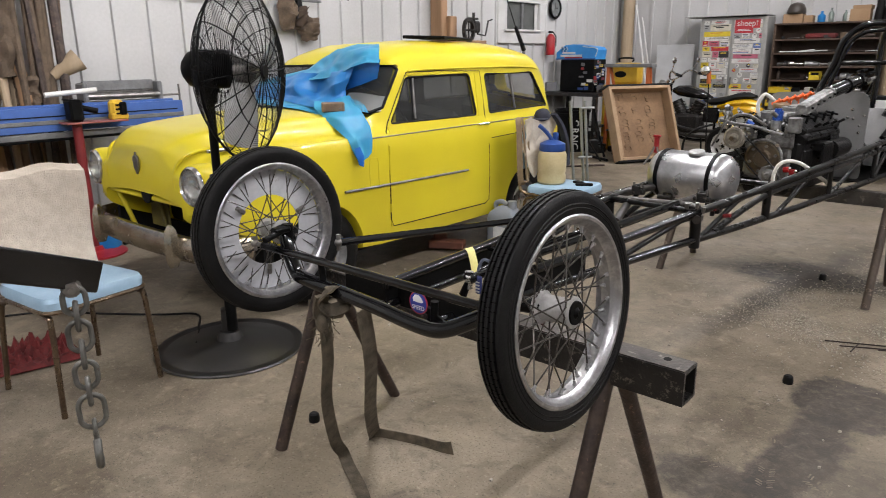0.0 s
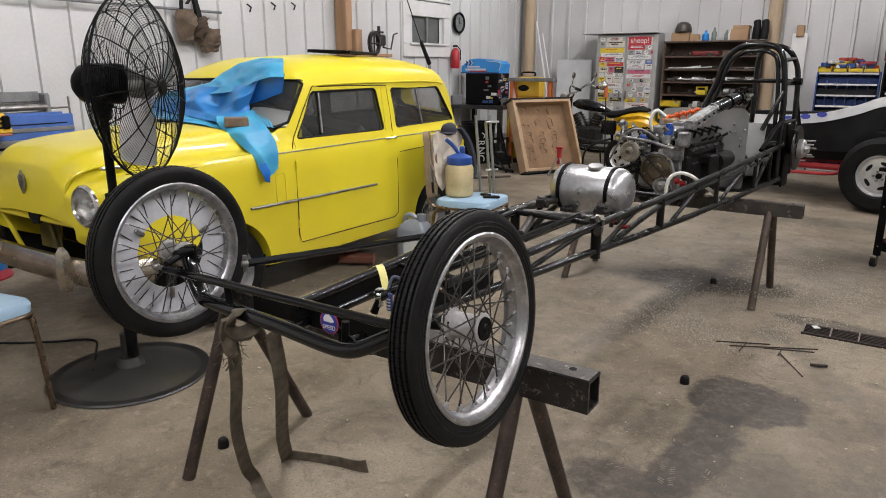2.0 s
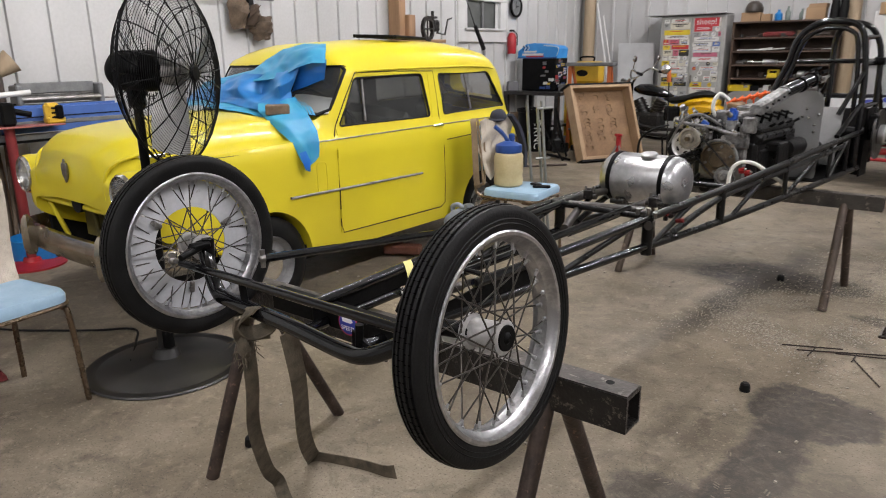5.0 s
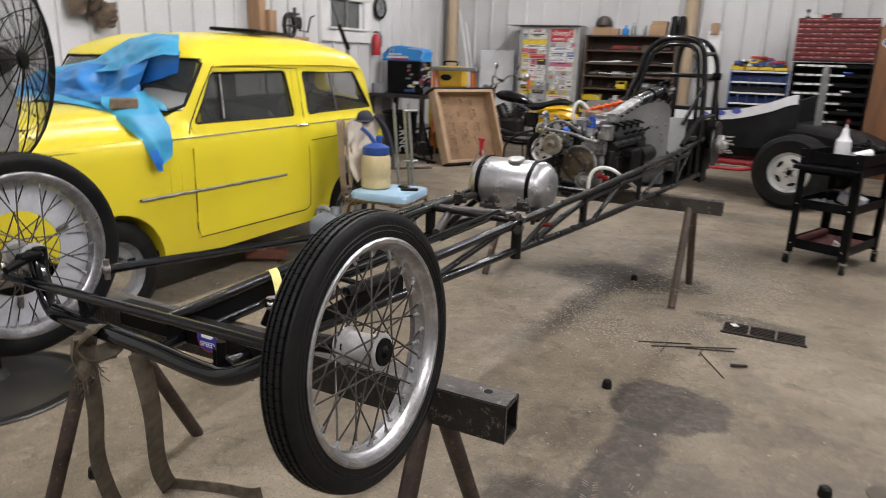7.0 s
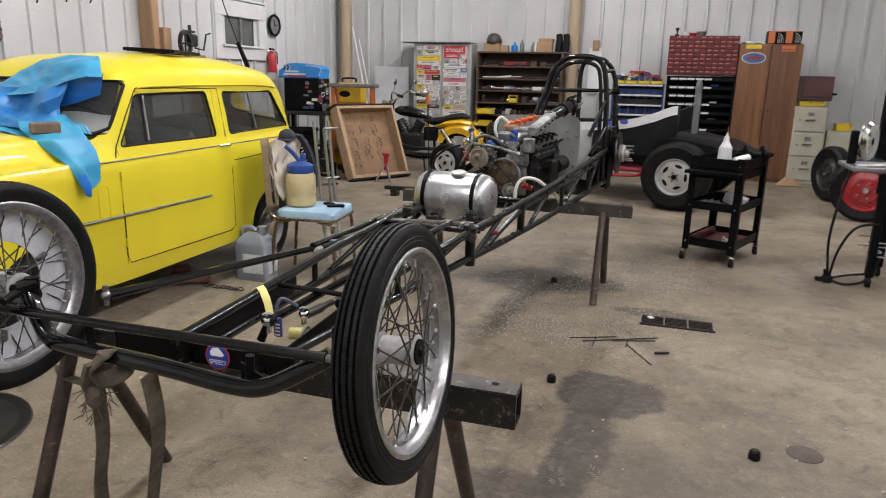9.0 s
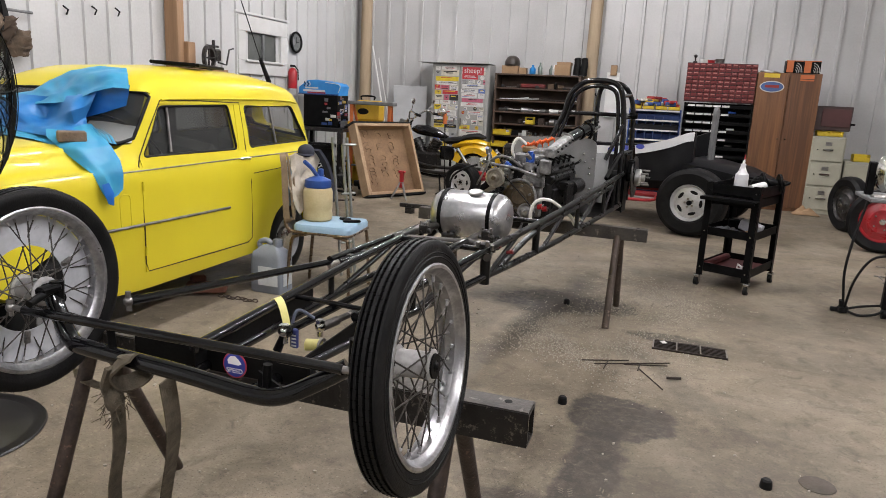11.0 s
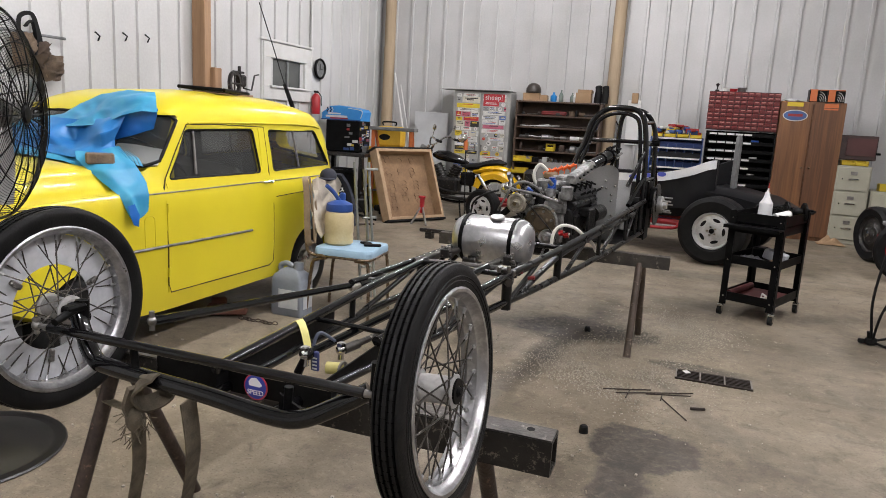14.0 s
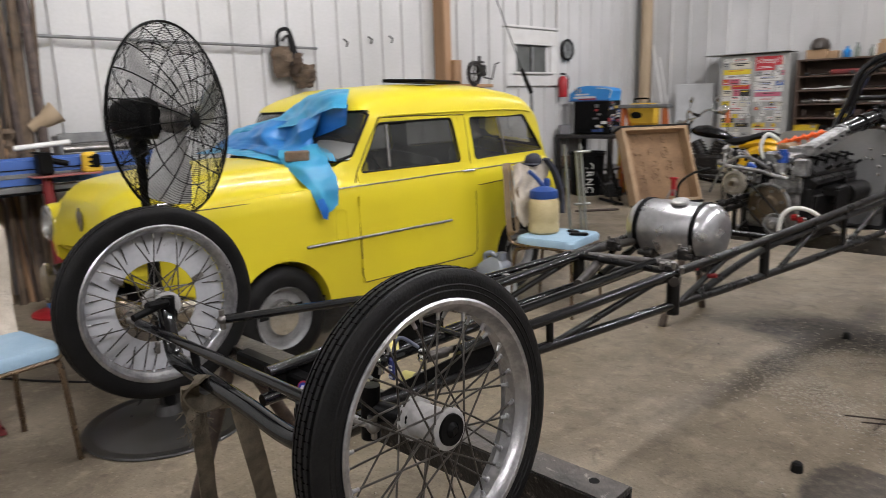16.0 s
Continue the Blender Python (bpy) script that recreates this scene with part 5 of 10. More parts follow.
part("timing_drive", Bm().lathe([(0.098, 0.0), (0.098, 0.03), (0.088, 0.036), (0.084, 0.026), (0.05, 0.03), (0.04, 0.045), (1e-4, 0.045)], axis(er(0.002, 2.735, 0.80), -DD), 36), BRONZE, eng, "round dirty bronze timing cover")
part("cover_band", Bm().tube([er(0.002 + 0.101 * math.cos(a), 2.705, 0.80 + 0.101 * math.sin(a)) for a in np.linspace(-0.9, 2.4, 22)], 0.009, 8), GREYCAST, eng)
for k in range(6):
    a = k * math.pi / 3 + 0.3
    part("cover_bolt", Bm().rod(er(0.002 + 0.07 * math.cos(a), 2.71, 0.80 + 0.07 * math.sin(a)), er(0.002 + 0.07 * math.cos(a), 2.695, 0.80 + 0.07 * math.sin(a)), 0.008, seg=6), STEEL, eng)
GROOVE = mat("tan_cast_pulley", (0.36, 0.33, 0.28), (0.20, 0.18, 0.15), rough=0.45, metal=0.6, scale=20, bump=0.15)
part("upper_pulley", Bm().lathe([(0.030, 0), (0.056, 0.002), (0.058, 0.008), (0.047, 0.014), (0.058, 0.020), (0.058, 0.027), (0.047, 0.030), (0.042, 0.022), (0.026, 0.022), (0.022, 0.034), (0.014, 0.038), (1e-4, 0.038)], axis(er(-0.118, 2.62, 0.912), -DD), 36), GROOVE, eng, "grooved tan cast pulley")
part("pulley_nut", Bm().rod(er(-0.118, 2.585, 0.912), er(-0.118, 2.565, 0.912), 0.013, seg=6), BRONZE, eng)
part("lower_pulley", Bm().lathe([(0.03, 0), (0.052, 0.004), (0.044, 0.014), (0.053, 0.024), (0.05, 0.028), (0.036, 0.022), (0.02, 0.03), (0.014, 0.045), (1e-4, 0.045)], axis(er(0.08, 2.63, 0.728), -DD), 32), GREYCAST, eng, "small grey pulley")
part("drive_belt", Bm().tube(smooth_line([er(-0.168, 2.606, 0.92), er(-0.128, 2.606, 0.962), er(-0.078, 2.606, 0.94), er(0.124, 2.606, 0.745), er(0.09, 2.606, 0.682), er(0.04, 2.606, 0.705)], 6, True), 0, closed=True, flat=(0.012, 0.004)), GASKET, eng)
part("water_pump", Bm().ball(er(-0.21, 2.70, 0.985), 0.042, s=(1, 1.2, 0.9)).rod(er(-0.25, 2.70, 0.985), er(-0.17, 2.70, 0.99), 0.028), CHROME, eng, "bright pump body")
for pts, r_, mt in (([er(-0.18, 2.55, 1.008), er(-0.10, 2.54, 0.995), er(0.0, 2.56, 0.983), er(0.07, 2.58, 0.962), er(0.12, 2.62, 0.945)], 0.0085, GREYCAST),
                    ([er(-0.17, 2.62, 0.99), er(-0.12, 2.6, 1.03), er(-0.07, 2.6, 1.04), er(-0.03, 2.62, 1.022), er(0.012, 2.68, 0.98)], 0.0085, GREYCAST),
                    ([er(-0.07, 2.82, 1.0), er(-0.088, 2.80, 1.05), er(-0.086, 2.80, 1.10), er(-0.06, 2.81, 1.135), er(-0.02, 2.84, 1.10)], 0.010, WHITEHOSE),
                    ([er(-0.36, 2.5, 0.80), er(-0.34, 2.48, 0.90), er(-0.27, 2.48, 0.96), er(-0.2, 2.52, 0.985)], 0.006, GASKET),
                    ([er(-0.2, 2.52, 0.87), er(-0.13, 2.5, 1.0), er(-0.15, 2.56, 1.05), er(-0.18, 2.6, 1.0)], 0.006, GREYCAST),
                    ([er(0.119, 2.58, 0.64), er(0.122, 2.57, 0.74), er(0.14, 2.58, 0.795), er(0.181, 2.60, 0.816), er(0.238, 2.62, 0.803), er(0.285, 2.68, 0.75), er(0.30, 2.8, 0.70), er(0.29, 2.95, 0.63)], 0.0095, WHITEHOSE)):
    part("hose", Bm().tube(smooth_line(pts, 7), r_, 10), mt, eng)
for u, v, z in ((0.135, 2.70, 0.752), (0.165, 2.70, 0.742)):
    fit_ = part("red_fitting", Bm().rod(er(u - 0.012, v, z), er(u + 0.014, v, z + 0.004), 0.016, seg=8), RED, eng, "red anodised fitting")
    part("fitting_ball", Bm().ball(er(u + 0.02, v - 0.01, z + 0.012), 0.008), CHROME, fit_)
part("blue_hose_end", Bm().rod(er(-0.075, 2.64, 1.0), er(-0.045, 2.65, 0.98), 0.014, seg=8), BLUE, eng)
rng = random.Random(4)
for k in range(30):
    u, v, z = rng.uniform(-0.24, 0.10), rng.uniform(2.64, 2.80), rng.uniform(0.87, 1.06)
    part("fitting", Bm().rod(er(u, v, z), er(u + rng.uniform(-0.02, 0.02), v - 0.025, z + rng.uniform(-0.01, 0.03)), rng.uniform(0.006, 0.014), seg=8), rng.choice([GREYCAST, STEEL, CHROME, BLACKSATIN, BLACKSATIN]), eng)
for k in range(18):
    u, v, z = 0.17 + rng.uniform(-0.01, 0.02), rng.uniform(2.82, 3.28), rng.uniform(0.70, 1.0)
    part("bolt_head", Bm().rod(er(u, v, z), er(u + 0.014, v, z + 0.003), rng.uniform(0.005, 0.009), seg=6), rng.choice([BLACKSATIN, BLOCK]), eng)
# firewall with rivets
fw = rounded([(-0.41, 0.60), (-0.41, 1.118), (0.158, 1.134), (0.158, 0.60)], 0.075, 7)
fwm = Matrix.Translation(dr(0, 3.42, 0)) @ R90 @ Matrix.Rotation(radians(90), 4, "X")
fire = part("firewall", Bm().prism(fw, 0.004, fwm), PANEL, drag, "riveted bare aluminium firewall panel")
for u, z in ((0.075, 1.03), (0.055, 0.985), (0.085, 0.98), (0.12, 0.94), (0.122, 0.90), (0.13, 0.80), (0.14, 0.70), (0.14, 1.0), (0.145, 0.62), (-0.33, 1.04), (-0.36, 0.98), (-0.3, 1.0)):
    part("rivet", Bm().lathe([(0.009, 0), (0.007, 0.006), (1e-4, 0.008)], axis(dr(u, 3.414, z), -DD), 10), CHROME, fire)
part("bellhousing", Bm().lathe([(0.19, 0), (0.19, 0.03), (0.16, 0.08), (0.15, 0.10), (1e-4, 0.10)], axis(er(0.0, 3.30, 0.78), DD), 28), BLACKSATIN, eng)
# roll cage
front_hoop = [(-0.275, 3.60, 0.86), (-0.272, 3.76, 1.00), (-0.262, 3.84, 1.12), (-0.200, 3.85, 1.275), (-0.158, 3.85, 1.42), (-0.065, 3.85, 1.505), (0.055, 3.85, 1.522), (0.160, 3.85, 1.500), (0.212, 3.85, 1.42), (0.240, 3.85, 1.20), (0.245, 3.85, 1.00), (0.25, 3.85, 0.64)]
rear_hoop = [(-0.020, 4.10, 0.66), (-0.010, 4.10, 1.10), (-0.010, 4.10, 1.40), (0.030, 4.08, 1.495), (0.105, 4.07, 1.515), (0.185, 4.08, 1.485), (0.235, 4.10, 1.40), (0.257, 4.10, 1.28), (0.265, 4.10, 1.00), (0.265, 4.10, 0.66)]
inner = [(-0.225, 3.84, 1.10), (-0.172, 3.85, 1.26), (-0.128, 3.85, 1.40), (-0.045, 3.85, 1.468), (0.055, 3.85, 1.482), (0.140, 3.85, 1.462), (0.178, 3.85, 1.40), (0.200, 3.85, 1.20), (0.205, 3.85, 0.95)]
for h, r_ in ((front_hoop, 0.0185), (rear_hoop, 0.0175), (inner, 0.0135)):
    part("roll_hoop", Bm().tube(smooth_line([dr(*p) for p in h], 6), r_, 14), BLACKGLOSS, drag, "glossy black roll cage hoop")
for a_, c_, r_ in (((0.215, 3.85, 1.42), (0.225, 4.09, 1.43), 0.014), ((0.235, 3.85, 1.275), (0.258, 4.10, 1.285), 0.018), ((0.244, 3.85, 1.02), (0.265, 4.10, 1.03), 0.015),
                   ((-0.02, 3.85, 1.518), (0.06, 4.07, 1.512), 0.014), ((-0.195, 3.85, 1.285), (-0.012, 4.10, 1.285), 0.016), ((-0.012, 4.10, 1.285), (0.258, 4.10, 1.285), 0.015),
                   ((0.16, 3.72, 0.98), (0.236, 3.84, 1.22), 0.014), ((0.20, 3.60, 0.86), (0.245, 3.85, 1.04), 0.015), ((-0.27, 3.78, 1.02), (-0.02, 4.10, 1.02), 0.014),
                   ((0.262, 4.10, 1.18), (0.27, 4.36, 0.86), 0.013), ((-0.015, 4.10, 1.18), (-0.20, 4.34, 0.86), 0.013)):
    part("cage_bar", Bm().rod(dr(*a_), dr(*c_), r_, seg=12), BLACKGLOSS, drag)
part("cage_knob", Bm().rod(dr(0.245, 4.02, 1.285), dr(0.30, 4.02, 1.285), 0.026, 0.022, seg=14), BLACKSATIN, drag)
part("cage_padding", Bm().tube(smooth_line([dr(-0.205, 3.87, 1.20), dr(-0.178, 3.88, 1.32), dr(-0.135, 3.88, 1.42)], 5), 0.026, 10), mat("dark_blue_pad", (0.015, 0.022, 0.07), (0.01, 0.015, 0.04), rough=0.6), drag, "dark blue cage padding")
part("seat", Bm().loft([[dr(u, v0 + 0.02 * abs(u) * 4, z) for u in (-0.18, -0.1, 0, 0.1, 0.18)] + [dr(u, v0 + 0.015, z) for u in (0.18, 0.1, 0, -0.1, -0.18)] for v0, z in ((3.66, 0.68), (3.70, 0.86), (3.75, 1.02))]), PANEL, drag, "bare aluminium bucket seat")
part("gearbox", dbox(dbox(Bm(), 0.0, 3.62, 0.74, (0.20, 0.36, 0.20), 0.04), 0.0, 3.86, 0.76, (0.13, 0.16, 0.14), 0.03), BLACKSATIN, drag, "dark gearbox casing")
part("belly_pan", dbox(Bm(), 0.0, 3.72, 0.628, (0.40, 0.80, 0.004), 0.0), BLACKSATIN, drag, "black belly panel under the cockpit")
# rear axle, brakes and the frame tail
part("rear_axle", Bm().rod(dr(-0.34, 3.98, 0.85), dr(0.34, 3.98, 0.85), 0.038).ball(dr(0, 3.98, 0.85), 0.13, s=(0.8, 1, 1)), BLACKSATIN, drag)
for sx in (-1, 1):
    m = axis(dr(sx * 0.325, 3.98, 0.85), DN * sx)
    rot = part("brake_disc", Bm().lathe([(0.06, 0), (0.150, 0), (0.150, 0.010), (0.06, 0.010)], m, 36, closed=True), DARKSTEEL, drag, "dark worn steel brake disc")
    part("axle_flange", Bm().lathe([(0.05, 0.012), (0.060, 0.014), (0.062, 0.045), (0.056, 0.052), (0.03, 0.055), (0.026, 0.08), (1e-4, 0.08)], m, 28), ALUDULL, rot)
    for k in range(5):
        a = 2 * math.pi * k / 5
        p = m @ Vector((0.055 * math.cos(a), 0.055 * math.sin(a), 0.055))
        part("wheel_stud", Bm().rod(p, p + DN * sx * 0.055, 0.006, seg=8), STEEL, rot)
    part("axle_plate", dbox(Bm(), sx * 0.27, 3.98, 0.80, (0.012, 0.16, 0.42), 0.003), BLACKSATIN, drag)
    part("brake_caliper", dbox(Bm(), sx * 0.315, 3.90, 0.93, (0.05, 0.06, 0.10), 0.012), BLACKSATIN, rot)
part("front_plate_tail", dbox(Bm(), 0, 4.05, 0.70, (0.5, 0.02, 0.24), 0.004), BLACKSATIN, drag)

# steering rods, radius rods and clutter on the front of the frame
part("torsion_rod", Bm().tube([dr(0.0, 0.30, 0.706), dr(0.085, 1.38, 0.785)], 0.013, 10).ball(dr(0.0, 0.30, 0.706), 0.018), BLACKGLOSS, drag)
part("torsion_rod", Bm().tube([dr(0.05, 0.40, 0.70), dr(0.185, 1.31, 0.755)], 0.010, 10).rod(dr(0.05, 0.40, 0.70), dr(0.06, 0.46, 0.703), 0.014), DUSTY, drag)
part("steering_box", Bm().rod(dr(-0.22, 0.90, 0.752), dr(-0.20, 1.05, 0.757), 0.013).rod(dr(-0.235, 0.865, 0.765), dr(-0.245, 1.70, 0.775), 0.013), BLACKGLOSS, drag)
part("pivot_clevis", Bm().rod(dr(-0.238, 0.862, 0.748), dr(-0.222, 0.905, 0.750), 0.015, 0.011, seg=12).ball(dr(-0.235, 0.875, 0.750), 0.017), mat("pale_zinc_fitting", (0.46, 0.42, 0.38), (0.28, 0.25, 0.22), rough=0.4, metal=0.6), drag, "pale zinc rod end")
for q_ in (0.96, 1.05, 1.12):
    part("rod_nut", Bm().rod(dr(-0.222 + 0.1 * (q_ - 0.9), q_, 0.754), dr(-0.222 + 0.1 * (q_ - 0.88), q_ + 0.02, 0.754), 0.0165, seg=6), STEEL, drag)
ys_ = part("yellow_spool", Bm().rod(dr(0.040, 0.335, 0.664), dr(0.082, 0.345, 0.666), 0.017, seg=16), mat("pale_yellow_plastic", (0.50, 0.46, 0.16), (0.36, 0.32, 0.10), rough=0.5), drag, "pale yellow plastic bush")
part("spool_ring", Bm().lathe([(0.015, 0), (0.022, 0), (0.022, 0.006), (0.015, 0.006)], axis(dr(0.082, 0.345, 0.666), DN), 18, closed=True), STEEL, ys_)
tg_ = part("blue_tag", Bm().box(dr(0.016, 0.315, 0.684), (0.022, 0.010, 0.058), bevel=0.004), mat("dark_blue_tag", (0.03, 0.04, 0.16), rough=0.5), drag, "small dark blue plastic tag with pale marks")
for k in range(4):
    part("tag_mark", Bm().box(dr(0.0165, 0.3085, 0.664 + 0.010 * k), (0.014, 0.002, 0.004)), WALLWHITE, tg_)
part("joint_lever", Bm().rod(dr(-0.005, 0.295, 0.70), dr(-0.022, 0.285, 0.650), 0.010, 0.013, seg=10), BLACKSATIN, drag)
part("rod_end", Bm().ball(dr(-0.005, 0.295, 0.706), 0.018).rod(dr(-0.005, 0.295, 0.672), dr(-0.005, 0.295, 0.728), 0.010).rod(dr(-0.005, 0.295, 0.716), dr(-0.005, 0.295, 0.726), 0.015, seg=6), CHROME, drag)
part("rod_end", Bm().ball(dr(0.045, 0.395, 0.70), 0.016).rod(dr(0.045, 0.395, 0.672), dr(0.045, 0.395, 0.722), 0.009).rod(dr(0.045, 0.395, 0.712), dr(0.045, 0.395, 0.720), 0.014, seg=6), CHROME, drag)
part("zip_strap", Bm().tube(smooth_line([dr(-0.005, 0.33, 0.65), dr(-0.012, 0.34, 0.71), dr(-0.005, 0.36, 0.75), dr(0.02, 0.40, 0.72)], 6), 0.005, 8), mat('grey_blue_cord', (0.07, 0.08, 0.12), rough=0.6), drag)
TAPE = mat("yellow_masking_tape", (0.72, 0.66, 0.25), (0.62, 0.55, 0.18), rough=0.6)
tp_ = [(-0.163, 0.715), (-0.163, 0.735), (-0.155, 0.755), (-0.140, 0.7605), (-0.126, 0.752), (-0.112, 0.732), (-0.100, 0.705), (-0.094, 0.680), (-0.092, 0.662)]
part("tape_loop", Bm().loft([[dr(u_ + 0.032, 0.40 + dv - 0.35 * (u_ + 0.14), z_) for u_, z_ in tp_] for dv in (-0.016, 0.016)], caps=False, closed=False).shell(0.0012), TAPE, drag, "yellow tape looped over the frame")
part("front_crossbar", Bm().rod(dr(-0.122, 0.50, 0.738), dr(0.145, 0.50, 0.738), 0.008), BLACKGLOSS, drag)
for sx in (-1, 1):
    part("side_plate", Bm().loft([[dr(rail_u(sx, v) + o, v, z) for v, z in (((0.02, 0.672), (0.62, 0.662), (0.62, 0.735), (0.02, 0.735)) if sx < 0 else ((0.12, 0.672), (0.66, 0.664), (0.66, 0.735), (0.44, 0.730), (0.16, 0.690)))] for o in (-0.002, 0.002)], smooth=False), BLACKSATIN, drag)
part("spring_box", Bm().box((-0.575, 1.425, 0.688), (0.52, 0.04, 0.066), bevel=0.006), BLACKSATIN, drag)
part("axle_gusset", Bm().prism([(-0.255, 0.705), (-0.36, 0.69), (-0.36, 0.755)], 0.006, Matrix(((1, 0, 0, 0), (0, 0, 1, 1.262), (0, 1, 0, 0), (0, 0, 0, 1)))).rod((-0.34, 1.262, 0.69), (-0.335, 1.262, 0.775), 0.01), BLACKSATIN, drag)
part("axle_post", Bm().rod((-0.76, 1.265, 0.71), (-0.765, 1.262, 0.79), 0.01), BLACKSATIN, drag)
# round sticker on the front plate
stc = Matrix.Translation((-0.518, 1.400, 0.690)) @ Matrix.Rotation(radians(90), 4, "X")
stick = part("round_sticker", Bm().lathe([(1e-4, 0), (0.034, 0), (0.034, 0.0015), (1e-4, 0.0015)], stc, 36), mat("sticker_red", (0.45, 0.03, 0.06), rough=0.35), drag, "round blue, white and red sticker")
part("sticker_field", Bm().lathe([(1e-4, 0.0016), (0.0305, 0.0016), (0.0305, 0.0024), (1e-4, 0.0024)], stc, 36), mat("sticker_blue", (0.02, 0.04, 0.30), rough=0.35), stick)
WHITEINK = mat("sticker_white", (0.78, 0.78, 0.78), (0.7, 0.7, 0.7), rough=0.4)
part("sticker_shape", Bm().prism([(-0.018, 0.002), (-0.02, 0.012), (-0.012, 0.022), (0.002, 0.024), (0.012, 0.016), (0.02, 0.006), (0.012, 0.001)], 0.0006, stc @ Matrix.Translation((0, 0, 0.0025))), WHITEINK, stick)
fc = bpy.data.curves.new("sticker_word", "FONT")
fc.body, fc.size, fc.extrude, fc.align_x = "SPEED", 0.0175, 0.0004, "CENTER"
fo = new("sticker_word", fc)
fo.matrix_basis = root_of(stick).matrix_basis.inverted() @ stc @ Matrix.Translation((0, -0.020, 0.0028))
fo.parent = stick
fc.materials.append(WHITEINK)

# ---- saw horses ----
WORNTOP = mat("scuffed_beam_top", (0.085, 0.074, 0.064), (0.030, 0.027, 0.024), rough=0.5, metal=0.3, scale=14, fine=80, bump=0.2, wear=(0.22, 0.20, 0.18), wear_at=0.6)


def saw_horse(x0, x1, y, top, h, feet, label, beam=DARKSTEEL, pipe=RUST):
    t = thing("saw_horse", label, "saw horse", ((x0 + x1) / 2, y, 0), group="saw horses under the dragster")
    w = 0.075
    b = Bm()
    zc = top - h / 2
    for dz, dy, sy, sz in ((h / 2 - 0.004, 0, w, 0.008), (-h / 2 + 0.004, 0, w, 0.008), (0, w / 2 - 0.004, 0.008, h - 0.016), (0, -w / 2 + 0.004, 0.008, h - 0.016)):
        b.box(((x0 + x1) / 2, y + dy, zc + dz), (x1 - x0, sy, sz))
    part("beam", b, beam, t)
    part("worn_cap", Bm().box(((x0 + x1) / 2, y, top + 0.0015), (x1 - x0 - 0.004, w - 0.006, 0.003)), WORNTOP, t, "scuffed greasy top face of the beam")
    for hx in (x1 - 0.06, x0 + 0.06):
        part("bolt_hole", Bm().rod((hx, y + 0.008, top + 0.003), (hx, y + 0.008, top + 0.0036), 0.010, seg=14), DARK, t)
    for fx, fy in feet:
        part("leg", Bm().rod((fx, fy, 0), (fx + (0.05 if fx < -0.5 else 0.0), y + (0.02 if fy > y else -0.02), top - h + 0.02), 0.022, seg=14), pipe, t)
    return t


saw_horse(-1.22, 0.20, 1.55, 0.652, 0.085, [(-1.158, 1.345), (-1.134, 1.90), (0.0, 1.30), (0.02, 1.89)], "saw horse of rusty pipe legs and a dark steel box beam")
saw_horse(-1.20, 0.33, 4.50, 0.60, 0.075, [(-1.03, 4.25), (-1.01, 4.77), (0.149, 4.24), (0.168, 4.78)], "low saw horse of brown pipe legs and a grey beam", mat("worn_grey_beam", (0.052, 0.046, 0.038), (0.022, 0.019, 0.016), rough=0.5, metal=0.2, scale=11, bump=0.3, wear=(0.13, 0.115, 0.095), wear_at=0.58), mat("dusty_brown_pipe", (0.105, 0.078, 0.062), (0.045, 0.034, 0.028), rough=0.55, metal=0.3, scale=12, bump=0.2, wear=(0.22, 0.17, 0.135), wear_at=0.58, grain=(1, 1, 0.2)))

WEB = mat("olive_webbing", (0.115, 0.093, 0.062), (0.05, 0.041, 0.028), rough=0.9, scale=30, fine=260, bump=0.4)
st = thing("tie_strap", "frayed olive webbing strap knotted round the front axle", "strap", (-0.75, 1.35, 0))
part("knot", Bm().tube(smooth_line([(-0.70, 1.225, 0.73), (-0.725, 1.22, 0.70), (-0.715, 1.245, 0.665), (-0.69, 1.285, 0.68), (-0.69, 1.285, 0.72), (-0.70, 1.25, 0.738)], 5, True), 0, closed=True, flat=(0.045, 0.006)).tube(smooth_line([(-0.72, 1.222, 0.715), (-0.745, 1.23, 0.66), (-0.735, 1.24, 0.63)], 5), 0, flat=(0.04, 0.012)).ball((-0.738, 1.235, 0.625), 0.026, s=(1, 0.8, 1.3)), WEB, st)
part("webbing", Bm().tube(smooth_line([(-0.735, 1.24, 0.63), (-0.745, 1.25, 0.5), (-0.80, 1.28, 0.34), (-0.87, 1.36, 0.14), (-0.93, 1.44, 0.03), (-0.88, 1.42, 0.008), (-0.73, 1.345, 0.006), (-0.55, 1.22, 0.006)], 6), 0, flat=(0.042, 0.004)), WEB, st)
part("webbing", Bm().tube(smooth_line([(-0.64, 1.30, 0.67), (-0.66, 1.34, 0.5), (-0.78, 1.44, 0.25), (-0.92, 1.58, 0.05), (-0.95, 1.625, 0.008), (-0.80, 1.68, 0.008), (-0.70, 1.70, 0.012), (-0.665, 1.715, 0.02)], 6), 0, flat=(0.052, 0.004)), WEB, st)
part("webbing", Bm().tube(smooth_line([(-0.72, 1.28, 0.655), (-0.84, 1.37, 0.575), (-0.98, 1.45, 0.52), (-1.12, 1.505, 0.50), (-1.16, 1.53, 0.515)], 6), 0, flat=(0.034, 0.004)), mat("pale_webbing", (0.20, 0.165, 0.115), (0.12, 0.10, 0.068), rough=0.9, scale=30, fine=260, bump=0.4), st)
fr = Bm()
rg = random.Random(2)
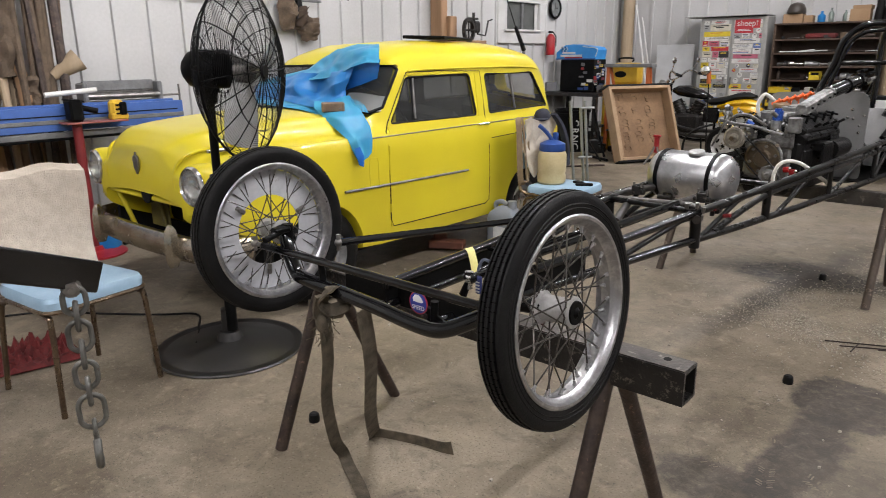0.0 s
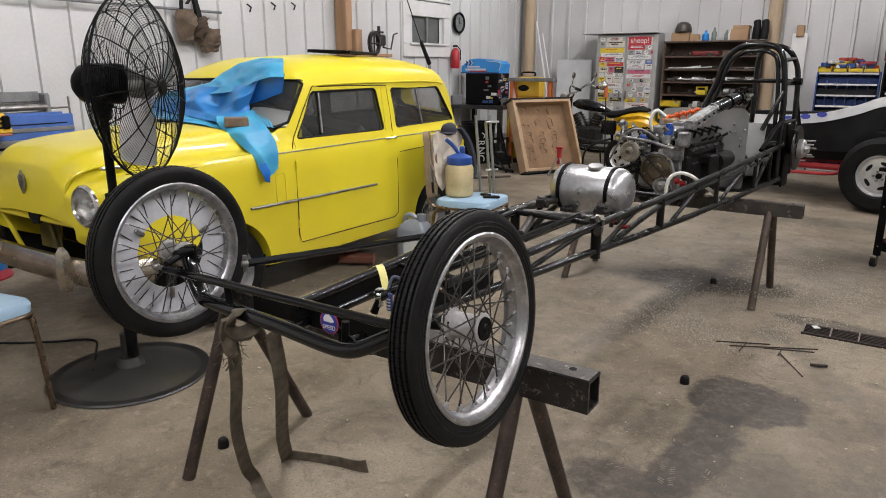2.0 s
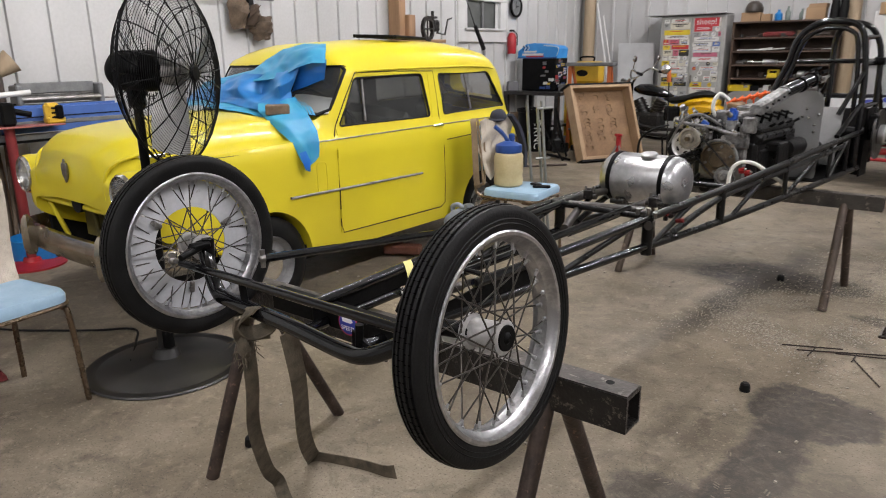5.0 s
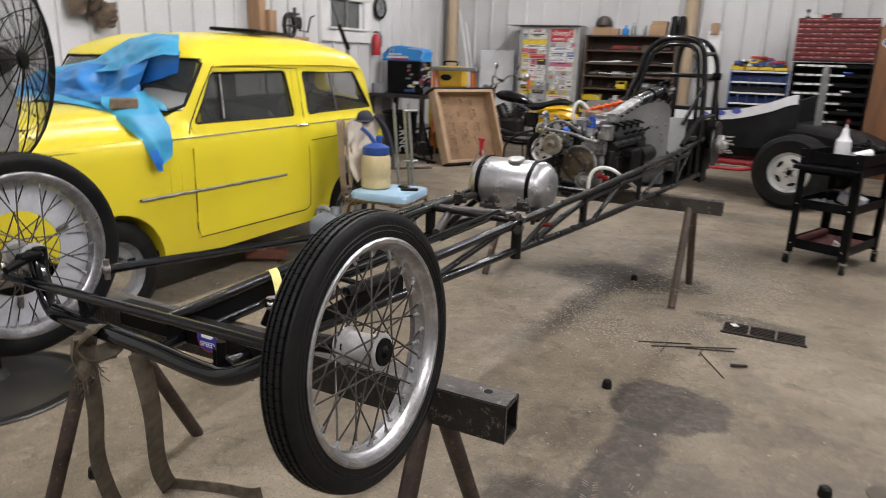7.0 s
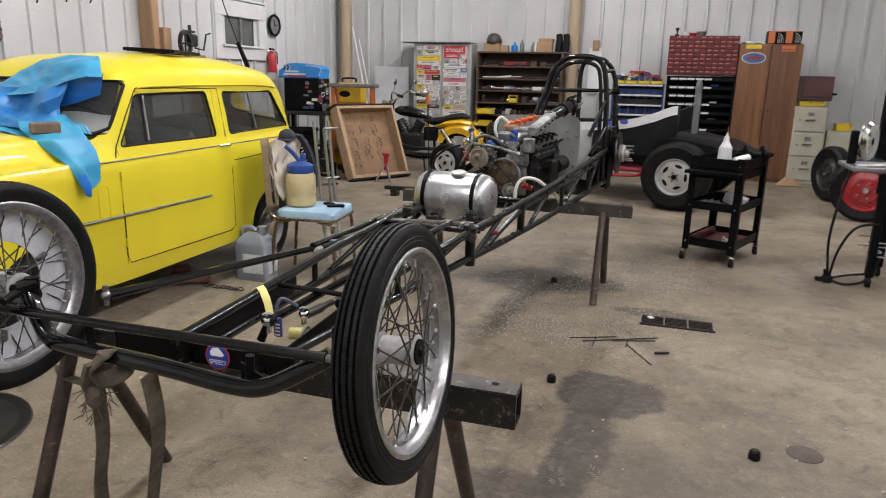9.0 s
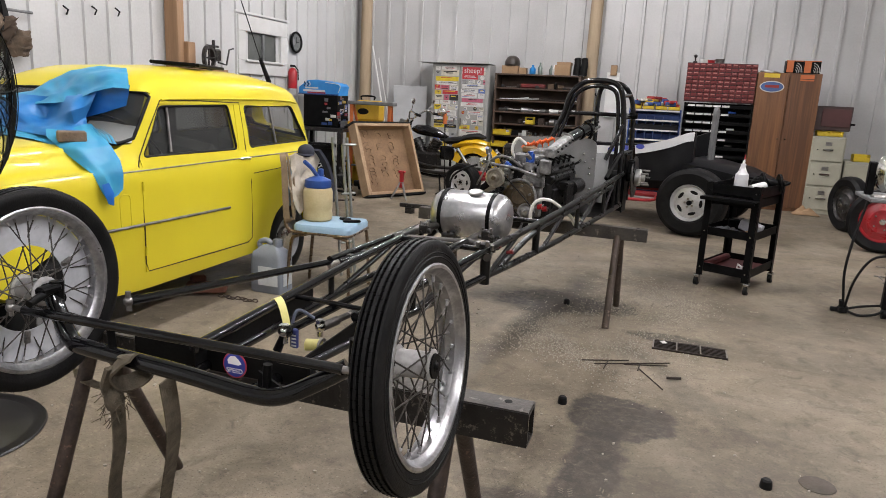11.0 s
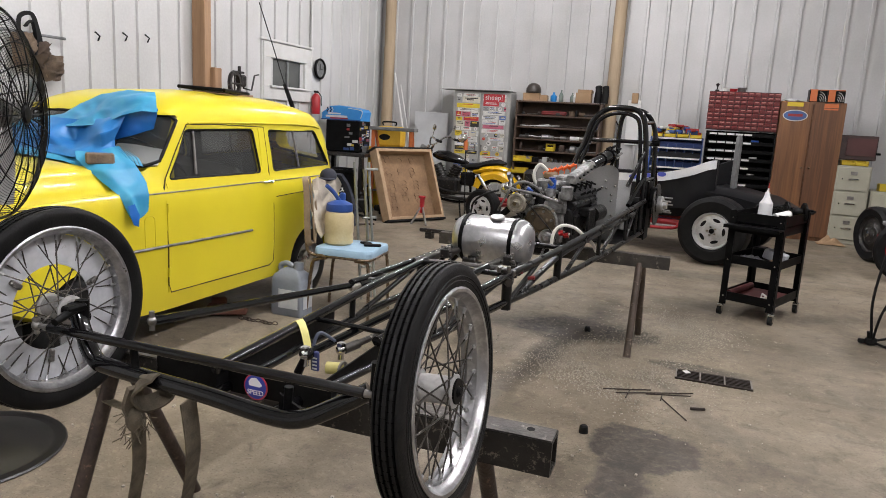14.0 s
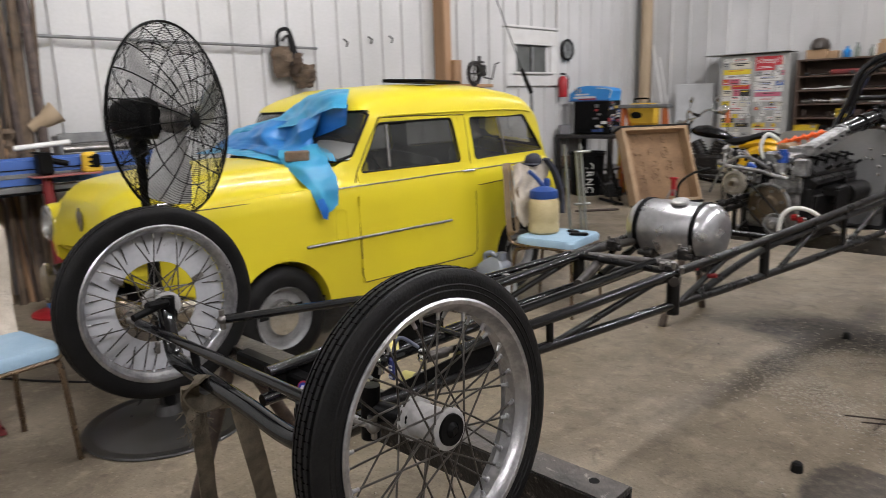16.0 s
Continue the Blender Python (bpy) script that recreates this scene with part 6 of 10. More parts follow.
for k in range(80):
    p = Vector((-0.738, 1.235, 0.62)) + Vector((rg.uniform(-0.03, 0.03), rg.uniform(-0.02, 0.02), rg.uniform(-0.04, 0.03)))
    fr.tube([p, p + Vector((rg.uniform(-0.025, 0.025), rg.uniform(-0.02, 0.02), rg.uniform(-0.04, 0.008)))], 0.0011, 4)
part("fringe", fr, WEB, st)


# ---- pedestal fan ----
fan = thing("pedestal_fan", "large black pedestal shop fan with wire cage", "fan", (-2.066, 1.741, 0))
FB = Vector((-2.066, 1.741, 0))
FD = Vector((0.87, 0.49, 0)).normalized()
FANBASE = mat("scuffed_black_base", (0.011, 0.0105, 0.010), (0.022, 0.021, 0.020), rough=0.36, scale=7, spec=0.5, rvar=0.1, wear=(0.05, 0.047, 0.045), wear_at=0.7)
part("base", Bm().lathe([(0.346, 0.0), (0.352, 0.006), (0.347, 0.013), (0.322, 0.013), (0.306, 0.009), (0.298, 0.012), (0.20, 0.028), (0.10, 0.042), (0.062, 0.050), (0.052, 0.075), (0.046, 0.088), (0.034, 0.092), (0.032, 0.20), (1e-4, 0.20)], Matrix.Translation(FB + Vector((-0.03, 0, 0))), 72), FANBASE, fan, "dished black steel base")
part("pole", Bm().rod(FB + Vector((0, 0, 0.1)), FB + Vector((0, 0, 0.85)), 0.026).rod(FB + Vector((0, 0, 0.8)), FB + Vector((0, 0, 1.20)), 0.019), BLACKSATIN, fan)
part("height_knob", Bm().rod(FB + Vector((0, 0, 0.85)), FB + Vector((0, 0, 0.80)), 0.034).rod(FB + Vector((0.02, -0.02, 0.83)), FB + Vector((0.06, -0.05, 0.83)), 0.014), BLACKSATIN, fan)
MC = FB + Vector((0, 0, 1.31)) + FD * 0.03
part("motor", Bm().lathe([(1e-4, -0.13), (0.05, -0.125), (0.075, -0.10), (0.082, -0.06), (0.082, 0.06), (0.07, 0.09), (0.04, 0.10), (1e-4, 0.10)], axis(MC, FD), 32), BLACKSATIN, fan, "round black fan motor")
part("tilt_bracket", Bm().box(FB + Vector((0, 0, 1.21)), (0.06, 0.06, 0.10), bevel=0.012).rod(MC - Vector((0, 0, 0.1)), MC, 0.02), BLACKSATIN, fan)
HC = MC + FD * 0.145 - Vector((0, 0, 0.012))
fm = axis(HC, FD)
CR = 0.372
WIRE = BLACKSATIN
def cage(rows, ribs, twist, step, name, lab):
    """Fine hoops over a dished outline, held by thicker ribs."""
    rs, zs = [a for a, _ in rows], [z for _, z in rows]
    hoops, b = Bm(), Bm()
    r = rs[0] + step
    while r < CR - 0.004:
        z = float(np.interp(r, rs, zs))
        hoops.tube([fm @ Vector((r * math.cos(t_), r * math.sin(t_), z)) for t_ in np.linspace(0, 2 * math.pi, 72, endpoint=False)], 0.0012, 3, closed=True)
        r += step
    for i in range(ribs):
        a = 2 * math.pi * i / ribs
        b.tube([fm @ Vector((r_ * math.cos(a + twist * k / len(rows)), r_ * math.sin(a + twist * k / len(rows)), z)) for k, (r_, z) in enumerate(rows)], 0.0026, 6)
    g = part(name, hoops, WIRE, fan, lab)
    part("cage_ribs", b, WIRE, g)


cage([(0.034, 0.090), (0.10, 0.092), (0.18, 0.086), (0.26, 0.066), (0.32, 0.040), (0.355, 0.018), (CR, 0.0)], 20, 0.10, 0.0082, "front_grille", "fine black wire front grille")
cage([(0.08, -0.10), (0.16, -0.101), (0.24, -0.088), (0.31, -0.062), (0.35, -0.03), (CR, 0.0)], 20, -0.10, 0.0098, "rear_grille", "black wire rear grille")
for r, z, w in ((CR, 0.0, 0.0055), (0.25, 0.075, 0.0022), (0.15, 0.091, 0.0022), (0.034, 0.09, 0.003), (0.30, -0.072, 0.0022), (0.19, -0.101, 0.0022), (0.09, -0.101, 0.003)):
    part("cage_ring", Bm().tube([fm @ Vector((r * math.cos(2 * math.pi * k / 64), r * math.sin(2 * math.pi * k / 64), z)) for k in range(64)], w, 6, closed=True), WIRE, fan)
part("grille_badge", Bm().lathe([(0.030, 0.086), (0.032, 0.092), (0.027, 0.098), (1e-4, 0.099)], fm, 28), BLACKSATIN, fan)
BLADE = mat("grey_fan_blade", (0.50, 0.50, 0.49), (0.36, 0.36, 0.35), rough=0.45, metal=0.3, scale=10)
hubm = part("blade_hub", Bm().lathe([(0.05, -0.03), (0.05, 0.03), (0.02, 0.04), (1e-4, 0.04)], fm, 24), STEEL, fan)
for k in range(3):
    a0 = radians(128 + 120 * k)
    bl = Bm()
    def blade_at(u, v, a0=a0):
        r = 0.04 + 0.285 * v
        w = 0.30 + 0.42 * math.sin(min(1, v * 1.25) * math.pi * 0.6)
        t = a0 + (u - 0.5) * w * (1.5 - v * 0.7) + 0.12 * v
        return fm @ Vector((r * math.cos(t), r * math.sin(t), (u - 0.5) * 0.085 * (1.1 - 0.4 * v)))
    bl.grid(blade_at, 8, 10)
    bl.shell(0.002)
    part("fan_blade", bl, BLADE, hubm)
cord = smooth_line([(-2.20, 1.62, 0.03), (-2.45, 1.78, 0.008), (-2.62, 1.86, 0.008), (-2.78, 1.72, 0.008), (-3.05, 1.52, 0.008), (-3.3, 1.35, 0.008), (-3.5, 1.0, 0.008)], 8)
solo("extension_lead", Bm().tube(cord, 0.0055, 6), GASKET, "black power cord trailing over the floor", "cable", at=(-2.6, 1.7, 0))

# ---- chairs with light blue vinyl seats ----
VINYL = mat("light_blue_vinyl", (0.30, 0.44, 0.56), (0.24, 0.37, 0.49), rough=0.45, scale=9, bump=0.08, wear=(0.42, 0.50, 0.56), wear_at=0.66)
BRASSY = mat("bronze_chair_tube", (0.24, 0.18, 0.12), (0.12, 0.085, 0.06), rough=0.28, metal=0.9, scale=20, wear=(0.12, 0.07, 0.04), wear_at=0.63)
FLEECE = mat("cream_fleece", (0.60, 0.53, 0.44), (0.46, 0.40, 0.32), rough=0.95, scale=25, fine=180, bump=0.8)


def diner_chair(at, rz, name="dining_chair"):
    """Faces its own +x."""
    t = thing(name, "bronze tube-frame chair with a light blue vinyl seat", "chair", at, rz, group="blue vinyl chairs")
    ring = rounded([(-0.20, -0.20), (-0.20, 0.20), (0.215, 0.215), (0.215, -0.215)], 0.07, 6)
    lo = [(x, y, 0.43) for x, y in ring]
    part("seat", Bm().loft([[Vector((x * k, y * k, z)) for x, y in ring] for z, k in ((0.425, 0.97), (0.43, 1.0), (0.465, 1.01), (0.482, 0.97), (0.487, 0.85))]), VINYL, t, "light blue vinyl seat pad", local=True)
    part("seat_band", Bm().tube([(x * 1.01, y * 1.01, 0.428) for x, y in ring], 0.009, 8, closed=True), BRASSY, t, local=True)
    for sy in (-1, 1):
        part("front_leg", Bm().tube(smooth_line([(0.10, sy * 0.19, 0.415), (0.17, sy * 0.195, 0.405), (0.20, sy * 0.20, 0.36), (0.215, sy * 0.215, 0.0)], 5), 0.0115, 10), BRASSY, t, local=True)
        part("rear_leg", Bm().tube(smooth_line([(-0.10, sy * 0.18, 0.415), (-0.17, sy * 0.185, 0.40), (-0.205, sy * 0.19, 0.35), (-0.24, sy * 0.205, 0.0)], 5), 0.0115, 10), BRASSY, t, local=True)
        part("back_post", Bm().tube(smooth_line([(-0.12, sy * 0.20, 0.43), (-0.21, sy * 0.20, 0.44), (-0.245, sy * 0.195, 0.52), (-0.27, sy * 0.18, 0.90)], 5), 0.0115, 10), BRASSY, t, local=True)
    part("backrest", Bm().loft([[Vector((-0.268 + 0.02 * (1 - (2 * (k / 10) - 1) ** 2) * -1 + o, -0.185 + 0.37 * k / 10, z)) for k in range(11)] + [Vector((-0.268 + 0.02 * (1 - (2 * (k / 10) - 1) ** 2) * -1 + o + 0.03, -0.185 + 0.37 * k / 10, z)) for k in range(10, -1, -1)] for z, o in ((0.60, 0.02), (0.62, 0.015), (0.86, 0.0), (0.89, 0.0))]), VINYL, t, local=True)
    return t


diner_chair((-2.235, 1.115, 0), 0.14)
diner_chair((-1.755, 4.225, 0), 0.12)
# fleece over the first chair's back
fb = Bm()


def fleece_at(u, v):
    y = 0.78 + 0.52 * u
    rows = [(-2.33, 0.50), (-2.385, 0.62), (-2.41, 0.78), (-2.425, 0.90), (-2.47, 0.925), (-2.52, 0.88), (-2.53, 0.70)]
    x, z = [float(np.interp(v * 6, range(7), [r[i] for r in rows])) for i in (0, 1)]
    k = noise.noise(Vector((y * 9, z * 7, 1.3))) * 0.012
    return Vector((x + k, y + 0.015 * math.sin(z * 9), z + (0.04 * math.sin(u * 4.2 + 0.5) if v < 0.2 else 0) + 0.01 * math.sin(u * 11)))


fb.grid(fleece_at, 24, 24)
fb.shell(0.012)
solo("fleece_cover", fb, FLEECE, "cream fleece cover draped over a chair back", "blanket", at=(-2.42, 1.08, 0.9))

# ---- hoist arm with chain ----
hoist = thing("engine_hoist", "black steel engine hoist with a hanging grey chain", "engine hoist", (-0.30, 0.42, 0))
E0, dirn = Vector((-0.365, 0.489, 1.028)), Vector((0.036, -0.141, 0.061)).normalized()
hm = axis(E0, dirn)
part("arm", Bm().prism([(-0.0245, -0.0245), (0.0245, -0.0245), (0.0245, 0.0245), (-0.0245, 0.0245)], 1.5, hm), BLACKGLOSS, hoist, bevel=0.003)
HP = E0 + dirn * 1.42
part("mast", Bm().box((HP.x, HP.y, HP.z / 2), (0.075, 0.075, HP.z), bevel=0.006), BLACKGLOSS, hoist)
part("foot_rail", Bm().box((HP.x, HP.y - 0.3, 0.05), (0.08, 1.3, 0.08), bevel=0.006), BLACKGLOSS, hoist)
part("bolt", Bm().rod((-0.370, 0.452, 1.026), (-0.322, 0.443, 1.024), 0.006, seg=10).rod((-0.334, 0.4475, 1.0245), (-0.324, 0.4435, 1.024), 0.012, seg=6).rod((-0.337, 0.448, 1.0245), (-0.333, 0.447, 1.0245), 0.0145, seg=20), STEEL, hoist)
CHAIN = mat("galvanised_chain", (0.17, 0.168, 0.155), (0.09, 0.088, 0.08), rough=0.48, metal=0.7, scale=30, bump=0.12, wear=(0.10, 0.07, 0.045), wear_at=0.64)
CX0, facing = Vector((-0.328, 0.447, 0)), Vector((0.36, 0.93, 0))
edge = Vector((0.93, -0.36, 0))
for zc, half_l, half_w, sd in ((1.006, 0.021, 0.0155, facing), (0.982, 0.021, 0.0135, edge), (0.950, 0.024, 0.0155, facing), (0.920, 0.021, 0.0135, edge), (0.886, 0.022, 0.0155, facing), (0.858, 0.021, 0.0135, edge), (0.824, 0.0275, 0.0185, facing)):
    pts = []
    for j in range(24):
        a = 2 * math.pi * j / 24
        x, y = math.cos(a) * half_w, math.sin(a) * half_w + (1 if math.sin(a) > 0 else -1) * (half_l - half_w)
        pts.append(CX0 + sd * x + Vector((0, 0, zc + y)))
    part("chain_link", Bm().tube(pts, 0.0042, 10, closed=True), CHAIN, hoist)
eye_ = [CX0 + edge * 0.009 * math.cos(t_) + Vector((0, 0, 0.797 + 0.011 * math.sin(t_))) for t_ in np.linspace(0, 2 * math.pi, 14, endpoint=False)]
hk = smooth_line([CX0 + Vector((0, 0, 0.788)), CX0 + Vector((0, 0, 0.772)), CX0 + edge * 0.014 + Vector((0, 0, 0.757)), CX0 + edge * 0.010 + Vector((0, 0, 0.735)), CX0 - edge * 0.010 + Vector((0, 0, 0.728)), CX0 - edge * 0.020 + Vector((0, 0, 0.745))], 5)
part("hook", Bm().tube(eye_, 0.0035, 8, closed=True).tube(hk, [0.0045] * 5 + [0.0065] * (len(hk) - 8) + [0.005, 0.004, 0.0025], 10), CHAIN, hoist)

# ---- red cloth and bits on the floor by the chair ----
REDCLOTH = mat("red_shop_cloth", (0.17, 0.014, 0.014), (0.06, 0.007, 0.007), rough=0.85, scale=16, bump=0.3)
rc = Bm()
rc.grid(lambda u, v: Vector((-2.92 + 0.34 * u + 0.08 * v, 0.86 + 0.36 * v, 0.010 + 0.02 * math.sin(math.pi * u) * math.sin(math.pi * v) + 0.15 * abs(noise.noise(Vector((u * 9, v * 10, 0.2)))) * math.sin(math.pi * min(1, max(0, u))) ** 0.5)), 26, 26)
rc.shell(0.004)
solo("red_cloth", rc, REDCLOTH, "crumpled red cloth bag on the floor", "cloth", at=(-2.75, 1.1, 0))
BLUEPL = mat("bright_blue_plastic", (0.01, 0.20, 0.52), (0.008, 0.14, 0.4), rough=0.4)
# a blue bag on the floor, stood in for by a round tub
solo("blue_bag_stand_in", Bm().lathe([(0.16, 0), (0.19, 0.02), (0.20, 0.16), (0.21, 0.165), (0.20, 0.17), (0.185, 0.02), (1e-4, 0.02)], Matrix.Translation((-4.45, 2.14, 0.0)) @ Matrix.Diagonal((0.8, 0.8, 1, 1)), 24), BLUEPL, "bright blue bag behind the bumper, built as a round tub", "tub", at=(-4.45, 2.14, 0))

# ---- work bench and goods along the west wall ----
BLUEP = mat("blue_bench_paint", (0.045, 0.115, 0.36), (0.035, 0.085, 0.26), rough=0.5, scale=8, wear=(0.16, 0.2, 0.28), wear_at=0.68)
GREYSTEEL = mat("grey_machine_steel", (0.20, 0.205, 0.205), (0.12, 0.122, 0.122), rough=0.5, metal=0.4, scale=10, bump=0.1)
REDP = mat("red_paint", (0.36, 0.012, 0.018), (0.25, 0.01, 0.014), rough=0.4)
bn = thing("work_bench", "blue-edged steel sheet bender bench against the wall", "workbench", (-4.6, 1.5, 0))
part("apron", Bm().box((-4.42, 1.2, 0.965), (0.03, 3.4, 0.165), bevel=0.004), BLUEP, bn, "blue painted steel apron")
part("apron_slot", Bm().box((-4.404, 1.2, 0.985), (0.005, 3.3, 0.007)), DARK, bn, "dark slot along the apron")
part("back_apron", Bm().box((-4.46, 1.2, 1.045), (0.02, 3.3, 0.035), bevel=0.003), BLUEP, bn)
part("top", Bm().box((-4.65, 1.2, 0.945), (0.50, 3.4, 0.03), bevel=0.004), GREYSTEEL, bn)
part("lower_edge", Bm().box((-4.41, 1.2, 0.857), (0.04, 3.42, 0.04), bevel=0.004), GREYSTEEL, bn)
part("shadow_lip", Bm().box((-4.42, 1.2, 0.83), (0.05, 3.42, 0.022), bevel=0.004), BLACKSATIN, bn)
for y in (0.4, -0.3):
    part("leg", Bm().rod((-4.45, y, 0), (-4.45, y, 0.84), 0.045), REDP, bn, "red painted pipe leg")
for y in (2.7, 0.9):
    part("timber_leg", Bm().box((-4.6, y, 0.41), (0.14, 0.14, 0.82), bevel=0.008), WOODPOST, bn)
rs_ = thing("red_stand", "red pipe stand with a small tool plate on top", "stand", (-4.33, 2.06, 0))
part("pole", Bm().rod((-4.33, 2.06, 0.01), (-4.33, 2.06, 0.93), 0.032, seg=20), mat("dark_red_pipe", (0.20, 0.014, 0.016), (0.12, 0.010, 0.011), rough=0.5), rs_)
part("foot", Bm().lathe([(0.21, 0), (0.21, 0.012), (0.06, 0.03), (0.05, 0.06), (1e-4, 0.06)], Matrix.Translation((-4.33, 2.06, 0)), 28), REDP, rs_)
part("plate", Bm().box((-4.33, 2.18, 0.937), (0.16, 0.42, 0.012), bevel=0.003), mat("scuffed_red_plate", (0.30, 0.10, 0.09), (0.2, 0.06, 0.05), rough=0.5, wear=(0.3, 0.27, 0.25), wear_at=0.58), rs_)
br = thing("slip_roll", "grey bench-top sheet roller machine", "machine", (-4.68, 2.55, 0.96))
for y in (2.27, 2.84):
    part("end_frame", Bm().box((-4.68, y, 1.08), (0.14, 0.04, 0.22), bevel=0.01), GREYSTEEL, br)
part("cover", Bm().box((-4.70, 2.55, 1.165), (0.03, 0.54, 0.075), bevel=0.005), GREYSTEEL, br)
for z, x in ((1.09, -4.63), (1.035, -4.67), (1.12, -4.72)):
    part("roller", Bm().rod((x, 2.28, z), (x, 2.83, z), 0.024), STEEL, br)
part("crank", Bm().rod((-4.66, 2.86, 1.08), (-4.66, 3.02, 1.08), 0.008).rod((-4.66, 3.02, 1.16), (-4.66, 3.02, 0.98), 0.008), STEEL, br)
PALE = mat("white_plastic", (0.70, 0.70, 0.68), (0.6, 0.6, 0.58), rough=0.45)
solo("white_tube", Bm().rod((-4.46, 1.93, 1.125), (-4.44, 2.27, 1.15), 0.018), PALE, "white plastic tube on the bench", "tube", at=(-4.45, 2.1, 1.1))
vi = thing("bench_vise", "dark bench vise clamped to a bench edge", "vise", (-4.44, 2.10, 0.96))
part("jaw_body", Bm().box((-4.34, 2.06, 1.02), (0.11, 0.09, 0.15), bevel=0.015).rod((-4.34, 2.06, 1.05), (-4.30, 2.20, 1.01), 0.02).rod((-4.31, 1.98, 1.10), (-4.31, 2.12, 1.08), 0.006), BLACKSATIN, vi)
YEL = mat("yellow_tool_plastic", (0.62, 0.40, 0.03), (0.5, 0.3, 0.02), rough=0.45)
cdl = thing("cordless_drill", "yellow and black cordless power tool", "power tool", (-4.32, 2.34, 0.943))
part("housing", Bm().box((-4.32, 2.34, 1.02), (0.07, 0.10, 0.12), bevel=0.02).box((-4.32, 2.35, 0.965), (0.08, 0.12, 0.045), bevel=0.01), YEL, cdl)
part("battery", Bm().box((-4.275, 2.37, 1.02), (0.03, 0.05, 0.09), bevel=0.01), BLACKSATIN, cdl)
for k in range(3):
    part("grip_band", Bm().box((-4.28, 2.335, 0.985 + k * 0.03), (0.012, 0.03, 0.012), bevel=0.003), BLACKSATIN, cdl)
# bundle of sticks, hoses and sacks hung left of the bench
SACK = mat("brown_canvas", (0.13, 0.092, 0.06), (0.06, 0.043, 0.03), rough=0.9, scale=12, bump=0.5)
rg = random.Random(11)
for k in range(36):
    y = 1.15 + k * 0.0315 + rg.uniform(-0.02, 0.02)
    x = LEFT + 0.06 + rg.uniform(0, 0.1)
    mt = rg.choice([WOODPOST, WOODPOST, LOG, RUST, SACK, SACK])
    solo("timber_stick", Bm().rod((x + 0.22, y + rg.uniform(-0.1, 0.05), 0.0), (x, y + rg.uniform(-0.08, 0.12), rg.uniform(1.7, 2.5)), rg.uniform(0.012, 0.045), seg=8), mt, "long stick leaning on the white wall", "stick", group="sticks leaning on the wall", at=(x + 0.2, y, 0))
for y, z, w, h in ((1.55, 1.35, 0.30, 0.5), (1.9, 1.55, 0.2, 0.62), (1.25, 1.2, 0.3, 0.5), (1.72, 1.18, 0.26, 0.36), (2.02, 1.10, 0.2, 0.3)):
    b = Bm()
    b.grid(lambda u, v: Vector((LEFT + 0.18 + 0.07 * noise.noise(Vector((u * 4, v * 5, y))) + 0.06 * math.sin(u * math.pi), y - w / 2 + w * u * (1.1 - 0.3 * v), z + h / 2 - h * v)), 14, 18)
    b.shell(0.02)
    solo("canvas_sack", b, SACK, "brown canvas sack hanging on the wall", "sack", group="sacks on the wall", at=(LEFT + 0.18, y, z))
solo("wood_cone", Bm().rod((-4.93, 2.18, 1.24), (-4.88, 2.36, 1.36), 0.035, 0.085, seg=20), LOG, "pale wooden cone hanging on a stick", "wood cone", at=(-4.9, 2.3, 1.25))
# wall pipe, hanging cap and gloves
solo("wall_pipe", Bm().rod((LEFT + 0.09, -3.0, 1.93), (LEFT + 0.09, 4.88, 1.90), 0.013), GREYSTEEL, "thin grey conduit along the wall", "pipe", at=(LEFT + 0.09, 1, 1.9))
hg = thing("hanging_gear", "worn brown cap and gloves hanging from a wall pipe", "work clothes", (LEFT + 0.15, 4.52, 1.9))
part("black_strap", Bm().tube(smooth_line([(LEFT + 0.12, 4.40, 1.90), (LEFT + 0.12, 4.42, 2.03), (LEFT + 0.13, 4.52, 2.06), (LEFT + 0.13, 4.57, 1.95), (LEFT + 0.13, 4.60, 1.80), (LEFT + 0.14, 4.58, 1.66)], 6), 0, flat=(0.035, 0.012)), GASKET, hg)
part("black_strap", Bm().tube(smooth_line([(LEFT + 0.15, 4.44, 1.95), (LEFT + 0.16, 4.50, 2.0), (LEFT + 0.16, 4.53, 1.85), (LEFT + 0.17, 4.50, 1.72)], 6), 0, flat=(0.05, 0.012)), GASKET, hg)


def cloth_lump(y0, y1, z0, z1, deep, seed):
    """A folded hanging piece of worn leather or cloth."""
    b = Bm()
    def at(u, v):
        w = 0.55 + 0.45 * math.sin(math.pi * min(1, v * 0.8 + 0.2))
        k = noise.noise(Vector((u * 3 + seed, v * 3, seed))) + 0.6 * noise.noise(Vector((u * 7, v * 8 + seed, 2)))
        return Vector((LEFT + 0.09 + deep * math.sin(math.pi * u) * w + 0.05 * k * math.sin(math.pi * u), (y0 + y1) / 2 + (u - 0.5) * (y1 - y0) * w + 0.02 * k, z1 - (z1 - z0) * v + 0.03 * k * (1 - u)))
    b.grid(at, 20, 20)
    b.shell(0.008)
    return b


part("leather_glove", cloth_lump(4.34, 4.56, 1.62, 1.90, 0.12, 1.0), SACK, hg)
part("leather_glove", cloth_lump(4.56, 4.84, 1.52, 1.74, 0.13, 3.0), SACK, hg)
part("leather_flap", cloth_lump(4.50, 4.66, 1.62, 1.84, 0.14, 5.0), mat("dark_worn_leather", (0.09, 0.06, 0.04), (0.05, 0.035, 0.025), rough=0.8, bump=0.3), hg)
